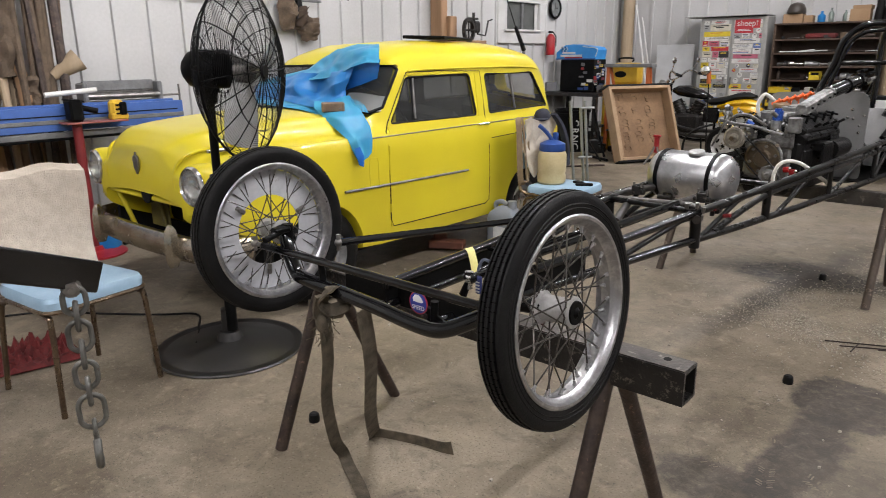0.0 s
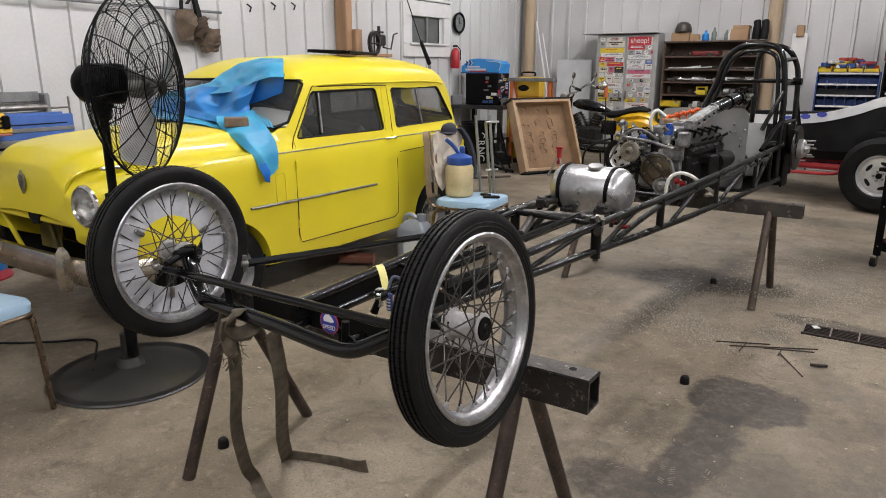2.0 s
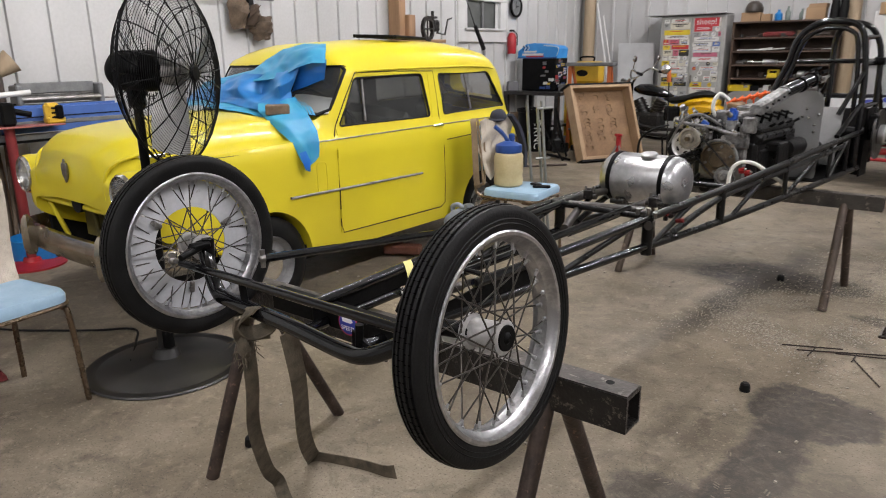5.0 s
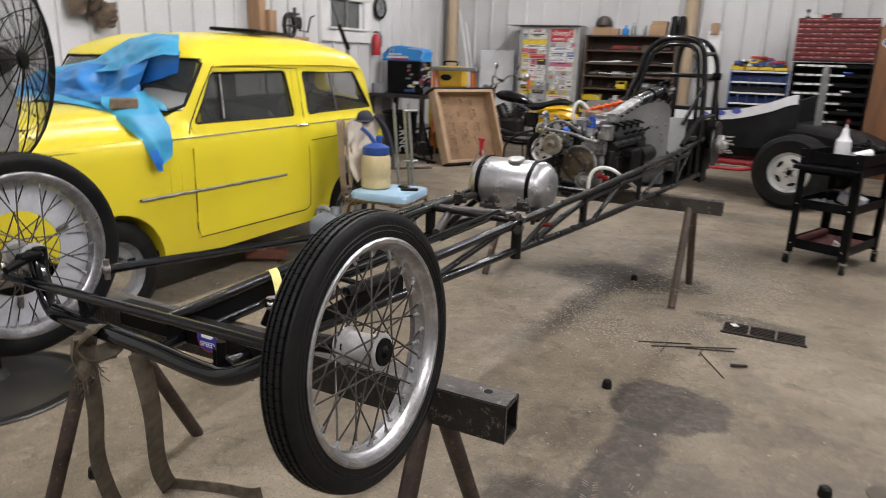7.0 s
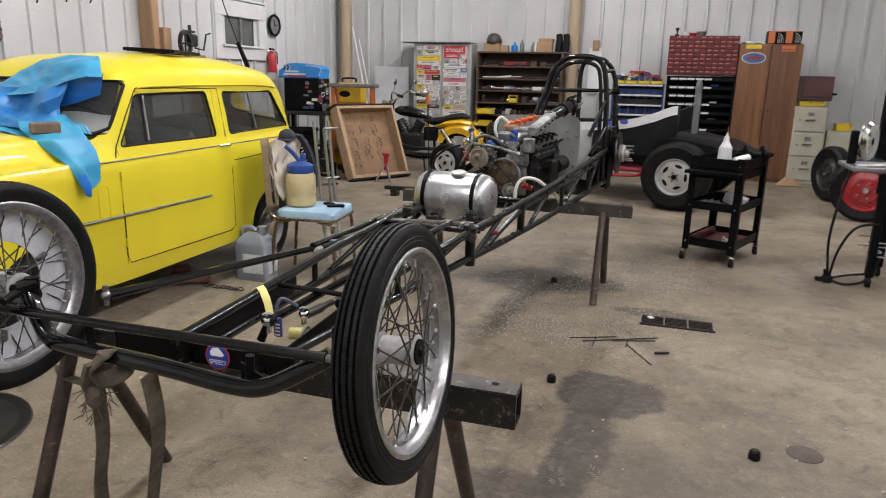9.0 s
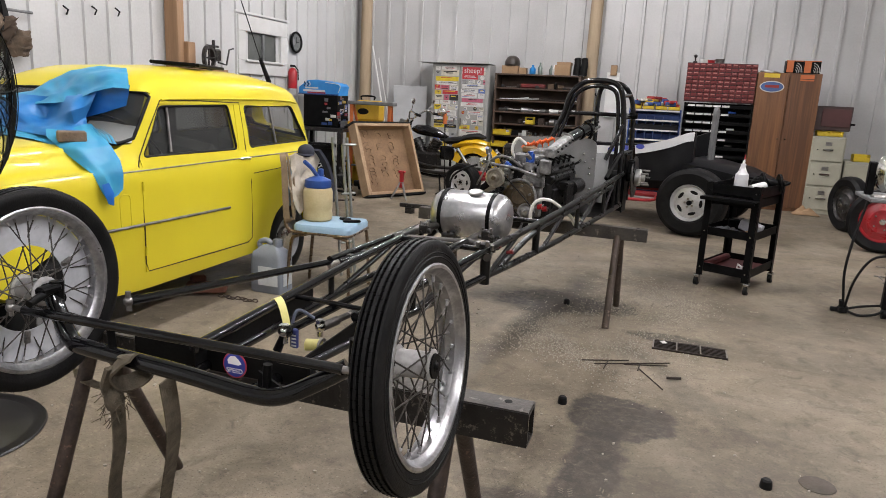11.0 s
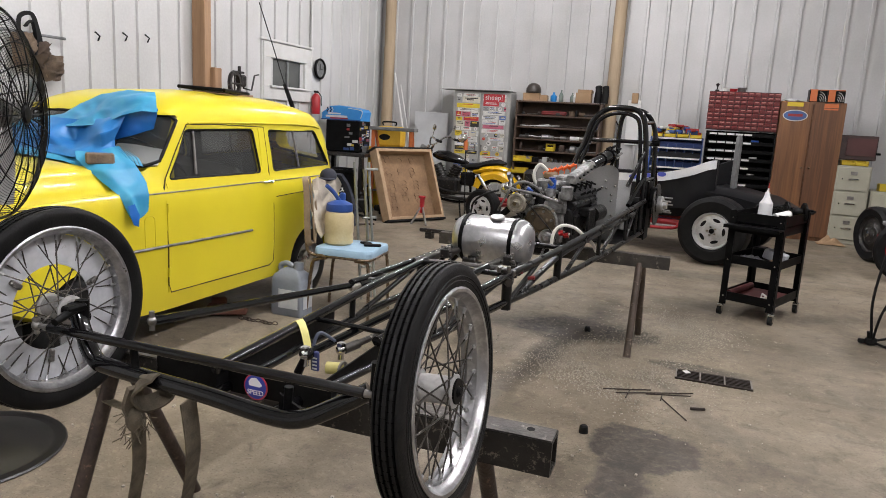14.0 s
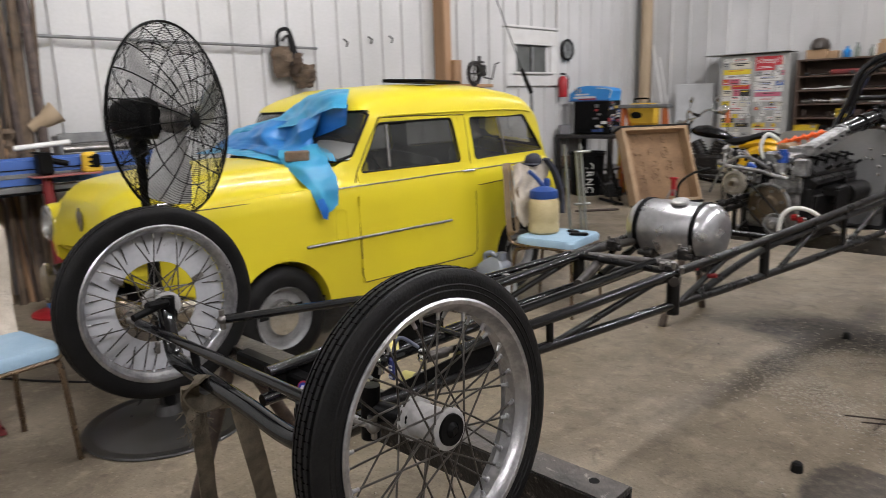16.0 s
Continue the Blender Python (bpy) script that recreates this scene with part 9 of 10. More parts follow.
for x in (1.83, 2.05):
    sb = thing("speaker_box", "small black carton with orange panel and pale arcs", "carton", (x, 11.0, 1.89), group="cartons on the wardrobe")
    part("box", Bm().box((x, 11.0, 1.98), (0.215, 0.2, 0.175), bevel=0.004), BLACKSATIN, sb)
    part("orange_square", Bm().box((x - 0.055, 10.8985, 1.982), (0.085, 0.002, 0.150)), ORG, sb)
    part("orange_edge", Bm().box((x, 10.8985, 2.061), (0.21, 0.002, 0.012)), ORG, sb)
    for j in range(4):
        part("pale_arc", Bm().tube([(x + 0.012 + (0.022 + j * 0.022) * math.cos(a), 10.8975, 1.905 + (0.040 + j * 0.030) * math.sin(a)) for a in np.linspace(0.05, 1.5, 9)], 0.0035, 5), LABEL, sb)
bgp = Bm()
bgp.grid(lambda u, v: Vector((1.40 + 0.3 * u, 10.85 + 0.2 * v, 1.895 + 0.05 * abs(noise.noise(Vector((u * 4, v * 4, 7)))))), 10, 8)
bgp.shell(0.003)
solo("plastic_sheet", bgp, PALE, "crumpled pale plastic sheet on a wardrobe", "plastic sheet", at=(1.5, 10.9, 1.89))
# filing cabinets
FILE = mat("putty_filing_paint", (0.37, 0.36, 0.285), (0.30, 0.29, 0.225), rough=0.45, scale=5)
fc_ = thing("filing_cabinet", "putty-coloured three-drawer steel filing cabinet", "filing cabinet", (2.38, 11.0, 0))
part("carcass", Bm().box((2.38, 11.03, 0.535), (0.42, 0.56, 1.07), bevel=0.006), FILE, fc_)
for k in range(3):
    z = 0.20 + k * 0.335
    dw = part("drawer", Bm().box((2.38, 10.742, z + 0.02), (0.385, 0.02, 0.315), bevel=0.006), FILE, fc_)
    part("label_holder", Bm().box((2.38, 10.729, z + 0.10), (0.08, 0.008, 0.05), bevel=0.002), STEEL, dw)
    part("drawer_handle", Bm().box((2.38, 10.722, z + 0.02), (0.13, 0.022, 0.022), bevel=0.006), CHROME, dw)
    part("drawer_lock", Bm().rod((2.25, 10.735, z + 0.02), (2.25, 10.72, z + 0.02), 0.009), CHROME, dw)
parts_bin(2.30, 10.85, 1.07, 0.16, 0.16, 0.07)
parts_bin(2.46, 10.85, 1.07, 0.16, 0.16, 0.07)
tbx = thing("machinist_chest", "brown steel tool chest on a filing cabinet", "tool chest", (2.40, 11.0, 1.14))
BROWNS = mat("brown_hammered_paint", (0.055, 0.032, 0.028), (0.035, 0.02, 0.018), rough=0.4, scale=20, bump=0.1)
part("body", Bm().box((2.40, 11.05, 1.31), (0.47, 0.34, 0.33), bevel=0.01), BROWNS, tbx)
part("lid_panel", Bm().box((2.44, 10.872, 1.32), (0.36, 0.016, 0.24), bevel=0.004), mat("red_brown_paint", (0.085, 0.03, 0.028), rough=0.45), tbx)
part("latch", Bm().box((2.65, 10.87, 1.24), (0.06, 0.02, 0.03), bevel=0.004), BLACKSATIN, tbx)
fs = thing("low_cabinet", "low putty-coloured steel cabinet", "cabinet", (2.80, 11.05, 0))
part("carcass", Bm().box((2.82, 11.05, 0.375), (0.40, 0.5, 0.75), bevel=0.006), FILE, fs)
part("door", Bm().box((2.82, 10.792, 0.375), (0.36, 0.016, 0.68), bevel=0.004), FILE, fs)
parts_bin(2.82, 10.9, 0.75, 0.2, 0.16, 0.1)
bgb = Bm()
bgb.grid(lambda u, v: Vector((2.02 + 0.34 * u, 10.42 + 0.22 * v, 0.012 + 0.10 * math.sin(math.pi * u) * math.sin(math.pi * v) * (0.75 + 0.8 * noise.noise(Vector((u * 4, v * 5, 3)))))), 22, 18)
bgb.shell(0.006)
solo("crumpled_bag", bgb, CARD, "crumpled brown paper bag on the floor", "bag", at=(2.15, 10.52, 0))

# ---- hot rod roadster ----
TC, TF = Vector((-0.553, 9.02, 0)), Vector((-0.962, 0.274, 0)).normalized()
TL = Vector((-TF.y, TF.x, 0))


def tb_(a, b, z):
    """Ahead, to its left and up in the hot rod's own lines."""
    return TC + TF * a + TL * b + Vector((0, 0, z))


rod_ = thing("hot_rod", "black open bucket hot rod with slotted alloy wheels", "car", TC, math.atan2(TF.y, TF.x))
MATBLACK = mat("matt_black_body", (0.006, 0.006, 0.007), (0.012, 0.012, 0.013), rough=0.42, scale=5, spec=0.12)
SLOTALU = mat("slotted_alloy", (0.60, 0.60, 0.59), (0.40, 0.40, 0.39), rough=0.4, metal=0.45, scale=12)


def slot_wheel(c, d, r, w, rim, name="wheel", lab="wide black tyre on a slotted alloy wheel", rm=None, slots=5):
    m = axis(c, d)
    wh = part(name, Bm().lathe([(rim * 0.98, -w * 0.42), (rim * 1.08, -w * 0.5), (r * 0.86, -w * 0.53), (r * 0.97, -w * 0.44), (r, -w * 0.3), (r, w * 0.3), (r * 0.97, w * 0.44), (r * 0.86, w * 0.53), (rim * 1.08, w * 0.5), (rim * 0.98, w * 0.42)], m, 56, closed=True), RUBBER, rod_, lab)
    face = Bm().lathe([(rim, w * 0.44), (rim * 0.97, w * 0.46), (rim * 0.93, w * 0.40), (rim * 0.86, w * 0.28), (rim * 0.72, w * 0.30), (rim * 0.42, w * 0.34), (rim * 0.3, w * 0.36), (rim * 0.16, w * 0.34), (1e-4, w * 0.34)], m, 40)
    part("rim", face, rm or SLOTALU, wh, "slotted alloy rim")
    for k in range(slots):
        a = 2 * math.pi * k / slots
        p = m @ Vector((rim * 0.60 * math.cos(a), rim * 0.60 * math.sin(a), w * 0.325))
        part("slot", Bm().lathe([(1e-4, 0), (rim * 0.14, 0), (rim * 0.14, 0.004), (1e-4, 0.004)], axis(p, d, 0) @ Matrix.Rotation(a, 4, "Z") @ Matrix.Diagonal((0.62, 1.5, 1, 1)), 16), DARK, wh)
        q = m @ Vector((rim * 0.22 * math.cos(a + 0.6), rim * 0.22 * math.sin(a + 0.6), w * 0.35))
        part("lug_nut", Bm().rod(q, q + Vector(d).normalized() * 0.02, 0.012, seg=6), CHROME, wh)
    part("hub_cap", Bm().lathe([(rim * 0.14, w * 0.34), (rim * 0.13, w * 0.42), (1e-4, w * 0.43)], m, 18), BLACKSATIN, wh)
    return wh


for s_ in (1, -1):
    slot_wheel(tb_(-1.45, s_ * 0.70, 0.365), TL * s_, 0.365, 0.27, 0.200)
    slot_wheel(tb_(1.57, s_ * 0.62, 0.25), TL * s_, 0.25, 0.16, 0.165)
# tub: lofted bucket body with a rising rear edge
rings = []
for a, w, zb, zt in ((0.55, 0.36, 0.46, 0.86), (0.30, 0.42, 0.44, 0.86), (-0.2, 0.47, 0.42, 0.86), (-0.7, 0.50, 0.42, 0.90), (-1.05, 0.50, 0.44, 0.99), (-1.24, 0.47, 0.50, 1.07), (-1.33, 0.42, 0.62, 1.09)):
    ring = [(-w * 0.8, zb), (-w, zb + 0.10), (-w * 1.02, (zb + zt) / 2), (-w * 0.98, zt), (-w * 0.93, zt + 0.012), (-w * 0.86, zt), (-w * 0.84, zb + 0.12), (w * 0.84, zb + 0.12), (w * 0.86, zt), (w * 0.93, zt + 0.012), (w * 0.98, zt), (w * 1.02, (zb + zt) / 2), (w, zb + 0.10), (w * 0.8, zb)]
    rings.append([tb_(a, b, z) for b, z in ring])
part("tub", Bm().loft(rings), MATBLACK, rod_, "black bucket body tub")
STRIPE = mat("silver_stripe", (0.66, 0.67, 0.68), (0.52, 0.53, 0.54), rough=0.4)
top = [(0.30, 0.86, 0.42), (-0.2, 0.86, 0.47), (-0.7, 0.90, 0.50), (-1.05, 0.99, 0.50), (-1.24, 1.07, 0.47), (-1.32, 1.09, 0.43)]
for s_ in (1, -1):
    b = Bm()
    tp = smooth_line([tb_(a, s_ * (w * 1.0 + 0.006), z) for a, z, w in top], 5)
    b.loft([[p + Vector((0, 0, -0.085)) - TL * s_ * -0.006, p + Vector((0, 0, 0.012)), p + Vector((0, 0, 0.012)) - TL * s_ * 0.02, p + Vector((0, 0, -0.085)) - TL * s_ * 0.012] for p in tp])
    part("side_stripe", b, STRIPE, rod_, "silver painted stripe along the tub edge")
    for a in (-0.42, -0.59, -0.76):
        part("blue_flash", Bm().lathe([(1e-4, 0), (0.05, 0), (0.05, 0.003), (1e-4, 0.003)], axis(tb_(a, s_ * (0.512 + 0.02 * (a < -0.7)), 0.845 + max(0.0, -a - 0.42) * 0.17), TL * s_) @ Matrix.Diagonal((1, 0.55, 1, 1)), 18), mat("flash_blue", (0.06, 0.08, 0.42), rough=0.4), rod_)
part("rear_deck", Bm().loft([[tb_(a, b, z) for b, z in ((-0.46 * k, 0.46), (-0.47 * k, zt - 0.05), (-0.38 * k, zt), (0.38 * k, zt), (0.47 * k, zt - 0.05), (0.46 * k, 0.46))] for a, k, zt in ((-1.25, 1.0, 0.80), (-1.5, 1.0, 0.78), (-1.85, 0.95, 0.72), (-2.08, 0.85, 0.62), (-2.12, 0.7, 0.55))]), MATBLACK, rod_, "low black rear deck")
hoop = smooth_line([tb_(-1.42, -0.045, 0.70), tb_(-1.42, -0.045, 1.26), tb_(-1.42, -0.03, 1.35), tb_(-1.42, 0.03, 1.35), tb_(-1.42, 0.045, 1.26), tb_(-1.42, 0.045, 0.70)], 7)
part("roll_bar", Bm().tube(hoop, 0.026, 12), GREYSTEEL, rod_, "dull grey roll bar")
for s_ in (1, -1):
    part("frame_rail", Bm().tube([tb_(-1.7, s_ * 0.33, 0.36), tb_(0.2, s_ * 0.36, 0.34), tb_(1.55, s_ * 0.30, 0.34)], 0.035, 8), REDP, rod_, "red painted frame rail")
    part("nerf_bar", Bm().tube(smooth_line([tb_(-1.0, s_ * 0.50, 0.36), tb_(-0.9, s_ * 0.62, 0.31), tb_(0.1, s_ * 0.62, 0.30), tb_(0.2, s_ * 0.50, 0.34)], 6), 0.017, 10), REDP, rod_)
part("front_axle", Bm().rod(tb_(1.5, -0.55, 0.27), tb_(1.5, 0.55, 0.27), 0.03), REDP, rod_)
part("rear_axle", Bm().rod(tb_(-1.45, -0.6, 0.40), tb_(-1.45, 0.6, 0.40), 0.05), BLACKSATIN, rod_)
part("engine", Bm().box((0, 0, 0), (0.62, 0.50, 0.40), Matrix.Translation(tb_(0.92, 0, 0.58)) @ Matrix.Rotation(math.atan2(TF.y, TF.x), 4, "Z"), bevel=0.05), DARKSTEEL, rod_, "oily dark engine")

# ---- motorcycle ----
mc = thing("motorcycle", "black cruiser motorcycle with a yellow rear fender", "motorcycle", (-2.75, 9.75, 0))
MY = 9.75


def mp(x, z, y=0.0):
    return Vector((x - 0.25, MY + y, z))


for x, r in ((-3.55, 0.31), (-2.08, 0.31)):
    m = axis(mp(x, 0.31), (0, -1, 0))
    wh = part("wheel", Bm().lathe([(r * 0.72, -0.05), (r * 0.9, -0.06), (r, -0.02), (r, 0.02), (r * 0.9, 0.06), (r * 0.72, 0.05)], m, 40, closed=True), RUBBER, mc)
    part("rim", Bm().lathe([(r * 0.74, -0.03), (r * 0.74, 0.03), (r * 0.66, 0.025), (r * 0.66, -0.025)], m, 32, closed=True), CHROME, wh)
    part("hub", Bm().rod(mp(x, 0.31, -0.06), mp(x, 0.31, 0.06), 0.05), ALUDULL, wh)
    for k in range(9):
        a = 2 * math.pi * k / 9
        part("spoke", Bm().rod(mp(x + 0.05 * math.cos(a), 0.31 + 0.05 * math.sin(a)), mp(x + r * 0.68 * math.cos(a), 0.31 + r * 0.68 * math.sin(a)), 0.006, seg=6), ALUDULL, wh)
for y in (-0.09, 0.09):
    part("fork_leg", Bm().rod(mp(-3.55, 0.31, y), mp(-3.12, 1.0, y), 0.022), CHROME, mc)
part("handlebar", Bm().tube(smooth_line([mp(-2.88, 1.08, -0.40), mp(-3.0, 1.13, -0.32), mp(-3.1, 1.02, -0.1), mp(-3.1, 1.02, 0.1), mp(-3.0, 1.13, 0.32), mp(-2.88, 1.08, 0.40)], 6), 0.013, 10), CHROME, mc)
for y in (-0.42, 0.42):
    part("grip", Bm().rod(mp(-2.9, 1.09, y * 0.9), mp(-2.80, 1.07, y * 1.08), 0.02), GASKET, mc)
    part("mirror", Bm().rod(mp(-2.98, 1.13, y * 0.8), mp(-2.92, 1.25, y), 0.006).ball(mp(-2.92, 1.27, y), 0.05, s=(0.4, 1.2, 0.9)), CHROME, mc)
part("headlamp", Bm().lathe([(1e-4, -0.10), (0.05, -0.08), (0.085, 0.0), (0.085, 0.02), (1e-4, 0.03)], axis(mp(-3.25, 0.92), (-1, 0, 0)), 24), CHROME, mc)
part("fuel_tank", Bm().loft([[mp(x, z0 + dz * math.sin(t_), w * math.cos(t_)) for t_ in np.linspace(0, 2 * math.pi, 14, endpoint=False)] for x, z0, dz, w in ((-3.08, 0.86, 0.03, 0.03), (-3.0, 0.86, 0.07, 0.09), (-2.85, 0.85, 0.085, 0.12), (-2.65, 0.81, 0.06, 0.09), (-2.52, 0.76, 0.03, 0.04))]), BLACKGLOSS, mc, "glossy black fuel tank")
part("seat", Bm().loft([[mp(x, z0 + dz * math.sin(t_), w * math.cos(t_)) for t_ in np.linspace(0, 2 * math.pi, 12, endpoint=False)] for x, z0, dz, w in ((-2.62, 0.74, 0.02, 0.08), (-2.5, 0.72, 0.05, 0.14), (-2.32, 0.74, 0.06, 0.15), (-2.2, 0.79, 0.05, 0.12), (-2.05, 0.81, 0.05, 0.12), (-1.95, 0.80, 0.02, 0.06))]), GASKET, mc, "black stepped seat")
FEN = mat("yellow_fender_paint", (0.70, 0.42, 0.012), (0.60, 0.34, 0.012), rough=0.25, coat=0.4, scale=6)
fend = Bm().loft([[mp(-2.08 + (0.375 + o) * math.cos(a), 0.33 + (0.375 + o) * math.sin(a), y) for y, o in ((-0.13, -0.13), (-0.14, -0.05), (-0.10, 0.0), (0.0, 0.015), (0.10, 0.0), (0.14, -0.05), (0.13, -0.13), (0.12, -0.05), (0.08, -0.012), (-0.08, -0.012), (-0.12, -0.05))] for a in np.linspace(math.pi * 0.88, 0.12, 18)])
part("tail_cowl", Bm().loft([[mp(x, z + dz * math.sin(t_), w * math.cos(t_)) for t_ in np.linspace(0, 2 * math.pi, 12, endpoint=False)] for x, z, dz, w in ((-2.42, 0.66, 0.04, 0.10), (-2.3, 0.70, 0.06, 0.14), (-2.05, 0.73, 0.06, 0.14), (-1.90, 0.70, 0.04, 0.10))]), FEN, mc, "yellow tail section")
part("rear_fender", fend, FEN, mc, "bright yellow rear fender")
part("engine_block", Bm().box(mp(-2.85, 0.42), (0.42, 0.26, 0.26), bevel=0.04).rod(mp(-2.9, 0.5), mp(-3.02, 0.72), 0.075).rod(mp(-2.78, 0.5), mp(-2.68, 0.72), 0.075), DARKSTEEL, mc, "finned dark engine")
for k in range(5):
    t_ = k / 5
    part("cooling_fin", Bm().rod(mp(-2.91 - 0.11 * t_, 0.52 + 0.19 * t_), mp(-2.915 - 0.11 * t_, 0.532 + 0.19 * t_), 0.10), DARKSTEEL, mc)
    part("cooling_fin", Bm().rod(mp(-2.77 + 0.09 * t_, 0.52 + 0.19 * t_), mp(-2.768 + 0.09 * t_, 0.532 + 0.19 * t_), 0.10), DARKSTEEL, mc)
part("frame_tube", Bm().tube(smooth_line([mp(-3.12, 0.95), mp(-3.1, 0.4), mp(-2.95, 0.22), mp(-2.5, 0.22), mp(-2.45, 0.6), mp(-2.1, 0.66)], 6), 0.02, 8), BLACKGLOSS, mc)
part("side_cover", Bm().box(mp(-2.48, 0.55, -0.12), (0.22, 0.05, 0.2), bevel=0.03), BLACKGLOSS, mc)
part("shock", Bm().rod(mp(-2.32, 0.62, -0.12), mp(-2.12, 0.34, -0.12), 0.03), CHROME, mc)
for z in (0.26, 0.34):
    part("exhaust_pipe", Bm().tube(smooth_line([mp(-2.95, 0.5, -0.14), mp(-2.92, z + 0.05, -0.18), mp(-2.6, z, -0.18), mp(-1.95, z + 0.02, -0.18)], 6), 0.024, 10), DARKSTEEL, mc)
part("kick_stand", Bm().rod(mp(-2.6, 0.25, -0.1), mp(-2.5, 0.0, -0.3), 0.012), BLACKSATIN, mc)
fl_ = thing("signal_flag", "orange reflector lamp on a thin dark pole", "marker pole", (-2.62, 9.25, 0))
part("pole", Bm().rod((-2.62, 9.25, 0), (-2.66, 9.25, 1.02), 0.008), GASKET, fl_)
part("reflector", Bm().rod((-2.66, 9.25, 0.98), (-2.665, 9.25, 1.14), 0.03, 0.024), ORG, fl_)
part("lamp_bowl", Bm().ball((-2.71, 9.25, 1.14), 0.07, s=(1, 0.8, 0.9)), CHROME, fl_)
part("foot", Bm().box((-2.62, 9.25, 0.01), (0.2, 0.2, 0.02)), BLACKSATIN, fl_)

# ---- black rolling tool cart ----
ct = thing("tool_cart", "black steel three-shelf rolling tool cart", "cart", (0.99, 5.89, 0))
KM = Matrix.Translation((0.99, 5.89, 0)) @ Matrix.Rotation(radians(-23), 4, "Z")
KW, KL = 0.19, 0.288      # half width and half length


def kp(x, y, z):
    return KM @ Vector((x, y, z))


LINER = mat("red_brown_tray_liner", (0.10, 0.014, 0.014), (0.06, 0.01, 0.01), rough=0.7)
for z, h in ((0.735, 0.075), (0.415, 0.06), (0.125, 0.065)):
    b = Bm().box((0, 0, z), (KW * 2, KL * 2, 0.006), KM)
    for c, s_ in (((0, -KL, z + h / 2), (KW * 2, 0.006, h)), ((0, KL, z + h / 2), (KW * 2, 0.006, h)), ((-KW, 0, z + h / 2), (0.006, KL * 2, h)), ((KW, 0, z + h / 2), (0.006, KL * 2, h))):
        b.box(c, s_, KM)
    part("tray", b, BLACKSATIN, ct, "black steel tray")
part("tray_liner", Bm().box((0, 0, 0.138), (KW * 1.9, KL * 1.9, 0.012), KM, bevel=0.003).tube([kp(-KW * 0.8, -KL * 0.85, 0.165), kp(-KW * 0.8, KL * 0.8, 0.165)], 0.028, 10), LINER, ct, "dark red cloth liner")
part("drawer_lip", Bm().box((0, -KL - 0.05, 0.712), (KW * 2 + 0.02, 0.13, 0.012), KM, bevel=0.003).box((0, -KL - 0.11, 0.705), (KW * 2 + 0.02, 0.006, 0.025), KM), BLACKSATIN, ct)
part("drawer", Bm().box((0, -0.01, 0.69), (KW * 1.86, KL * 1.9, 0.07), KM, bevel=0.004), BLACKSATIN, ct)
for x in (-KW, KW):
    for y in (-KL, KL):
        sx, sy = (1 if x > 0 else -1), (1 if y > 0 else -1)
        po = part("corner_post", Bm().box((x - sx * 0.018, y + sy * 0.006, 0.455), (0.046, 0.008, 0.73), KM).box((x + sx * 0.006, y - sy * 0.018, 0.455), (0.008, 0.046, 0.73), KM), BLACKSATIN, ct)
        for z in (0.155, 0.44, 0.765):
            part("bolt", Bm().rod(kp(x - sx * 0.018, y + sy * 0.009, z), kp(x - sx * 0.018, y + sy * 0.015, z), 0.006, seg=8), CHROME, po)
            part("bolt", Bm().rod(kp(x + sx * 0.009, y - sy * 0.018, z), kp(x + sx * 0.015, y - sy * 0.018, z), 0.006, seg=8), CHROME, po)
        cs = part("caster", Bm().rod(kp(x - 0.014, y, 0.032), kp(x + 0.014, y, 0.032), 0.032, seg=20), GASKET, ct, "black rubber caster")
        part("caster_fork", Bm().box((x, y, 0.074), (0.044, 0.044, 0.024), KM, bevel=0.006).box((x - 0.02, y, 0.05), (0.004, 0.03, 0.05), KM).box((x + 0.02, y, 0.05), (0.004, 0.03, 0.05), KM), CHROME, cs, "bright steel caster fork")
part("handle_bar", Bm().tube(smooth_line([kp(KW, KL - 0.02, 0.80), kp(KW, KL + 0.05, 0.82), kp(-KW, KL + 0.05, 0.82), kp(-KW, KL - 0.02, 0.80)], 4), 0.012, 8), BLACKSATIN, ct)
sb_ = thing("spray_bottle", "white plastic squeeze bottle with a red tip", "bottle", kp(-0.015, -0.10, 0.738))
part("body", Bm().lathe([(0.049, 0), (0.053, 0.008), (0.050, 0.10), (0.048, 0.145), (0.040, 0.155), (0.026, 0.18), (0.020, 0.20), (0.019, 0.225), (1e-4, 0.225)], Matrix.Translation(kp(-0.015, -0.10, 0.738)), 24), mat("milky_plastic", (0.66, 0.66, 0.66), (0.58, 0.58, 0.6), rough=0.35), sb_, "milky white bottle with a faint print")
part("nozzle", Bm().rod(kp(-0.015, -0.10, 0.96), kp(-0.012, -0.10, 1.0), 0.012, 0.004), PALE, sb_)
part("tip", Bm().rod(kp(-0.012, -0.10, 0.995), kp(-0.011, -0.10, 1.035), 0.005, 0.004), CLUTTER[5], sb_)
solo("white_can", Bm().rod(kp(0.05, -0.06, 0.775), kp(0.11, 0.06, 0.80), 0.032, seg=18), PALE, "white can lying in the top tray", "can", at=kp(0.08, 0, 0.74))
solo("cable_spool", Bm().rod(kp(0.10, 0.16, 0.815), kp(0.16, 0.20, 0.815), 0.03).rod(kp(0.06, 0.13, 0.815), kp(0.072, 0.138, 0.815), 0.075, seg=24).rod(kp(0.165, 0.205, 0.815), kp(0.177, 0.213, 0.815), 0.075, seg=24), BLACKSATIN, "black cable spool in the top tray", "spool", at=kp(0.12, 0.17, 0.74))
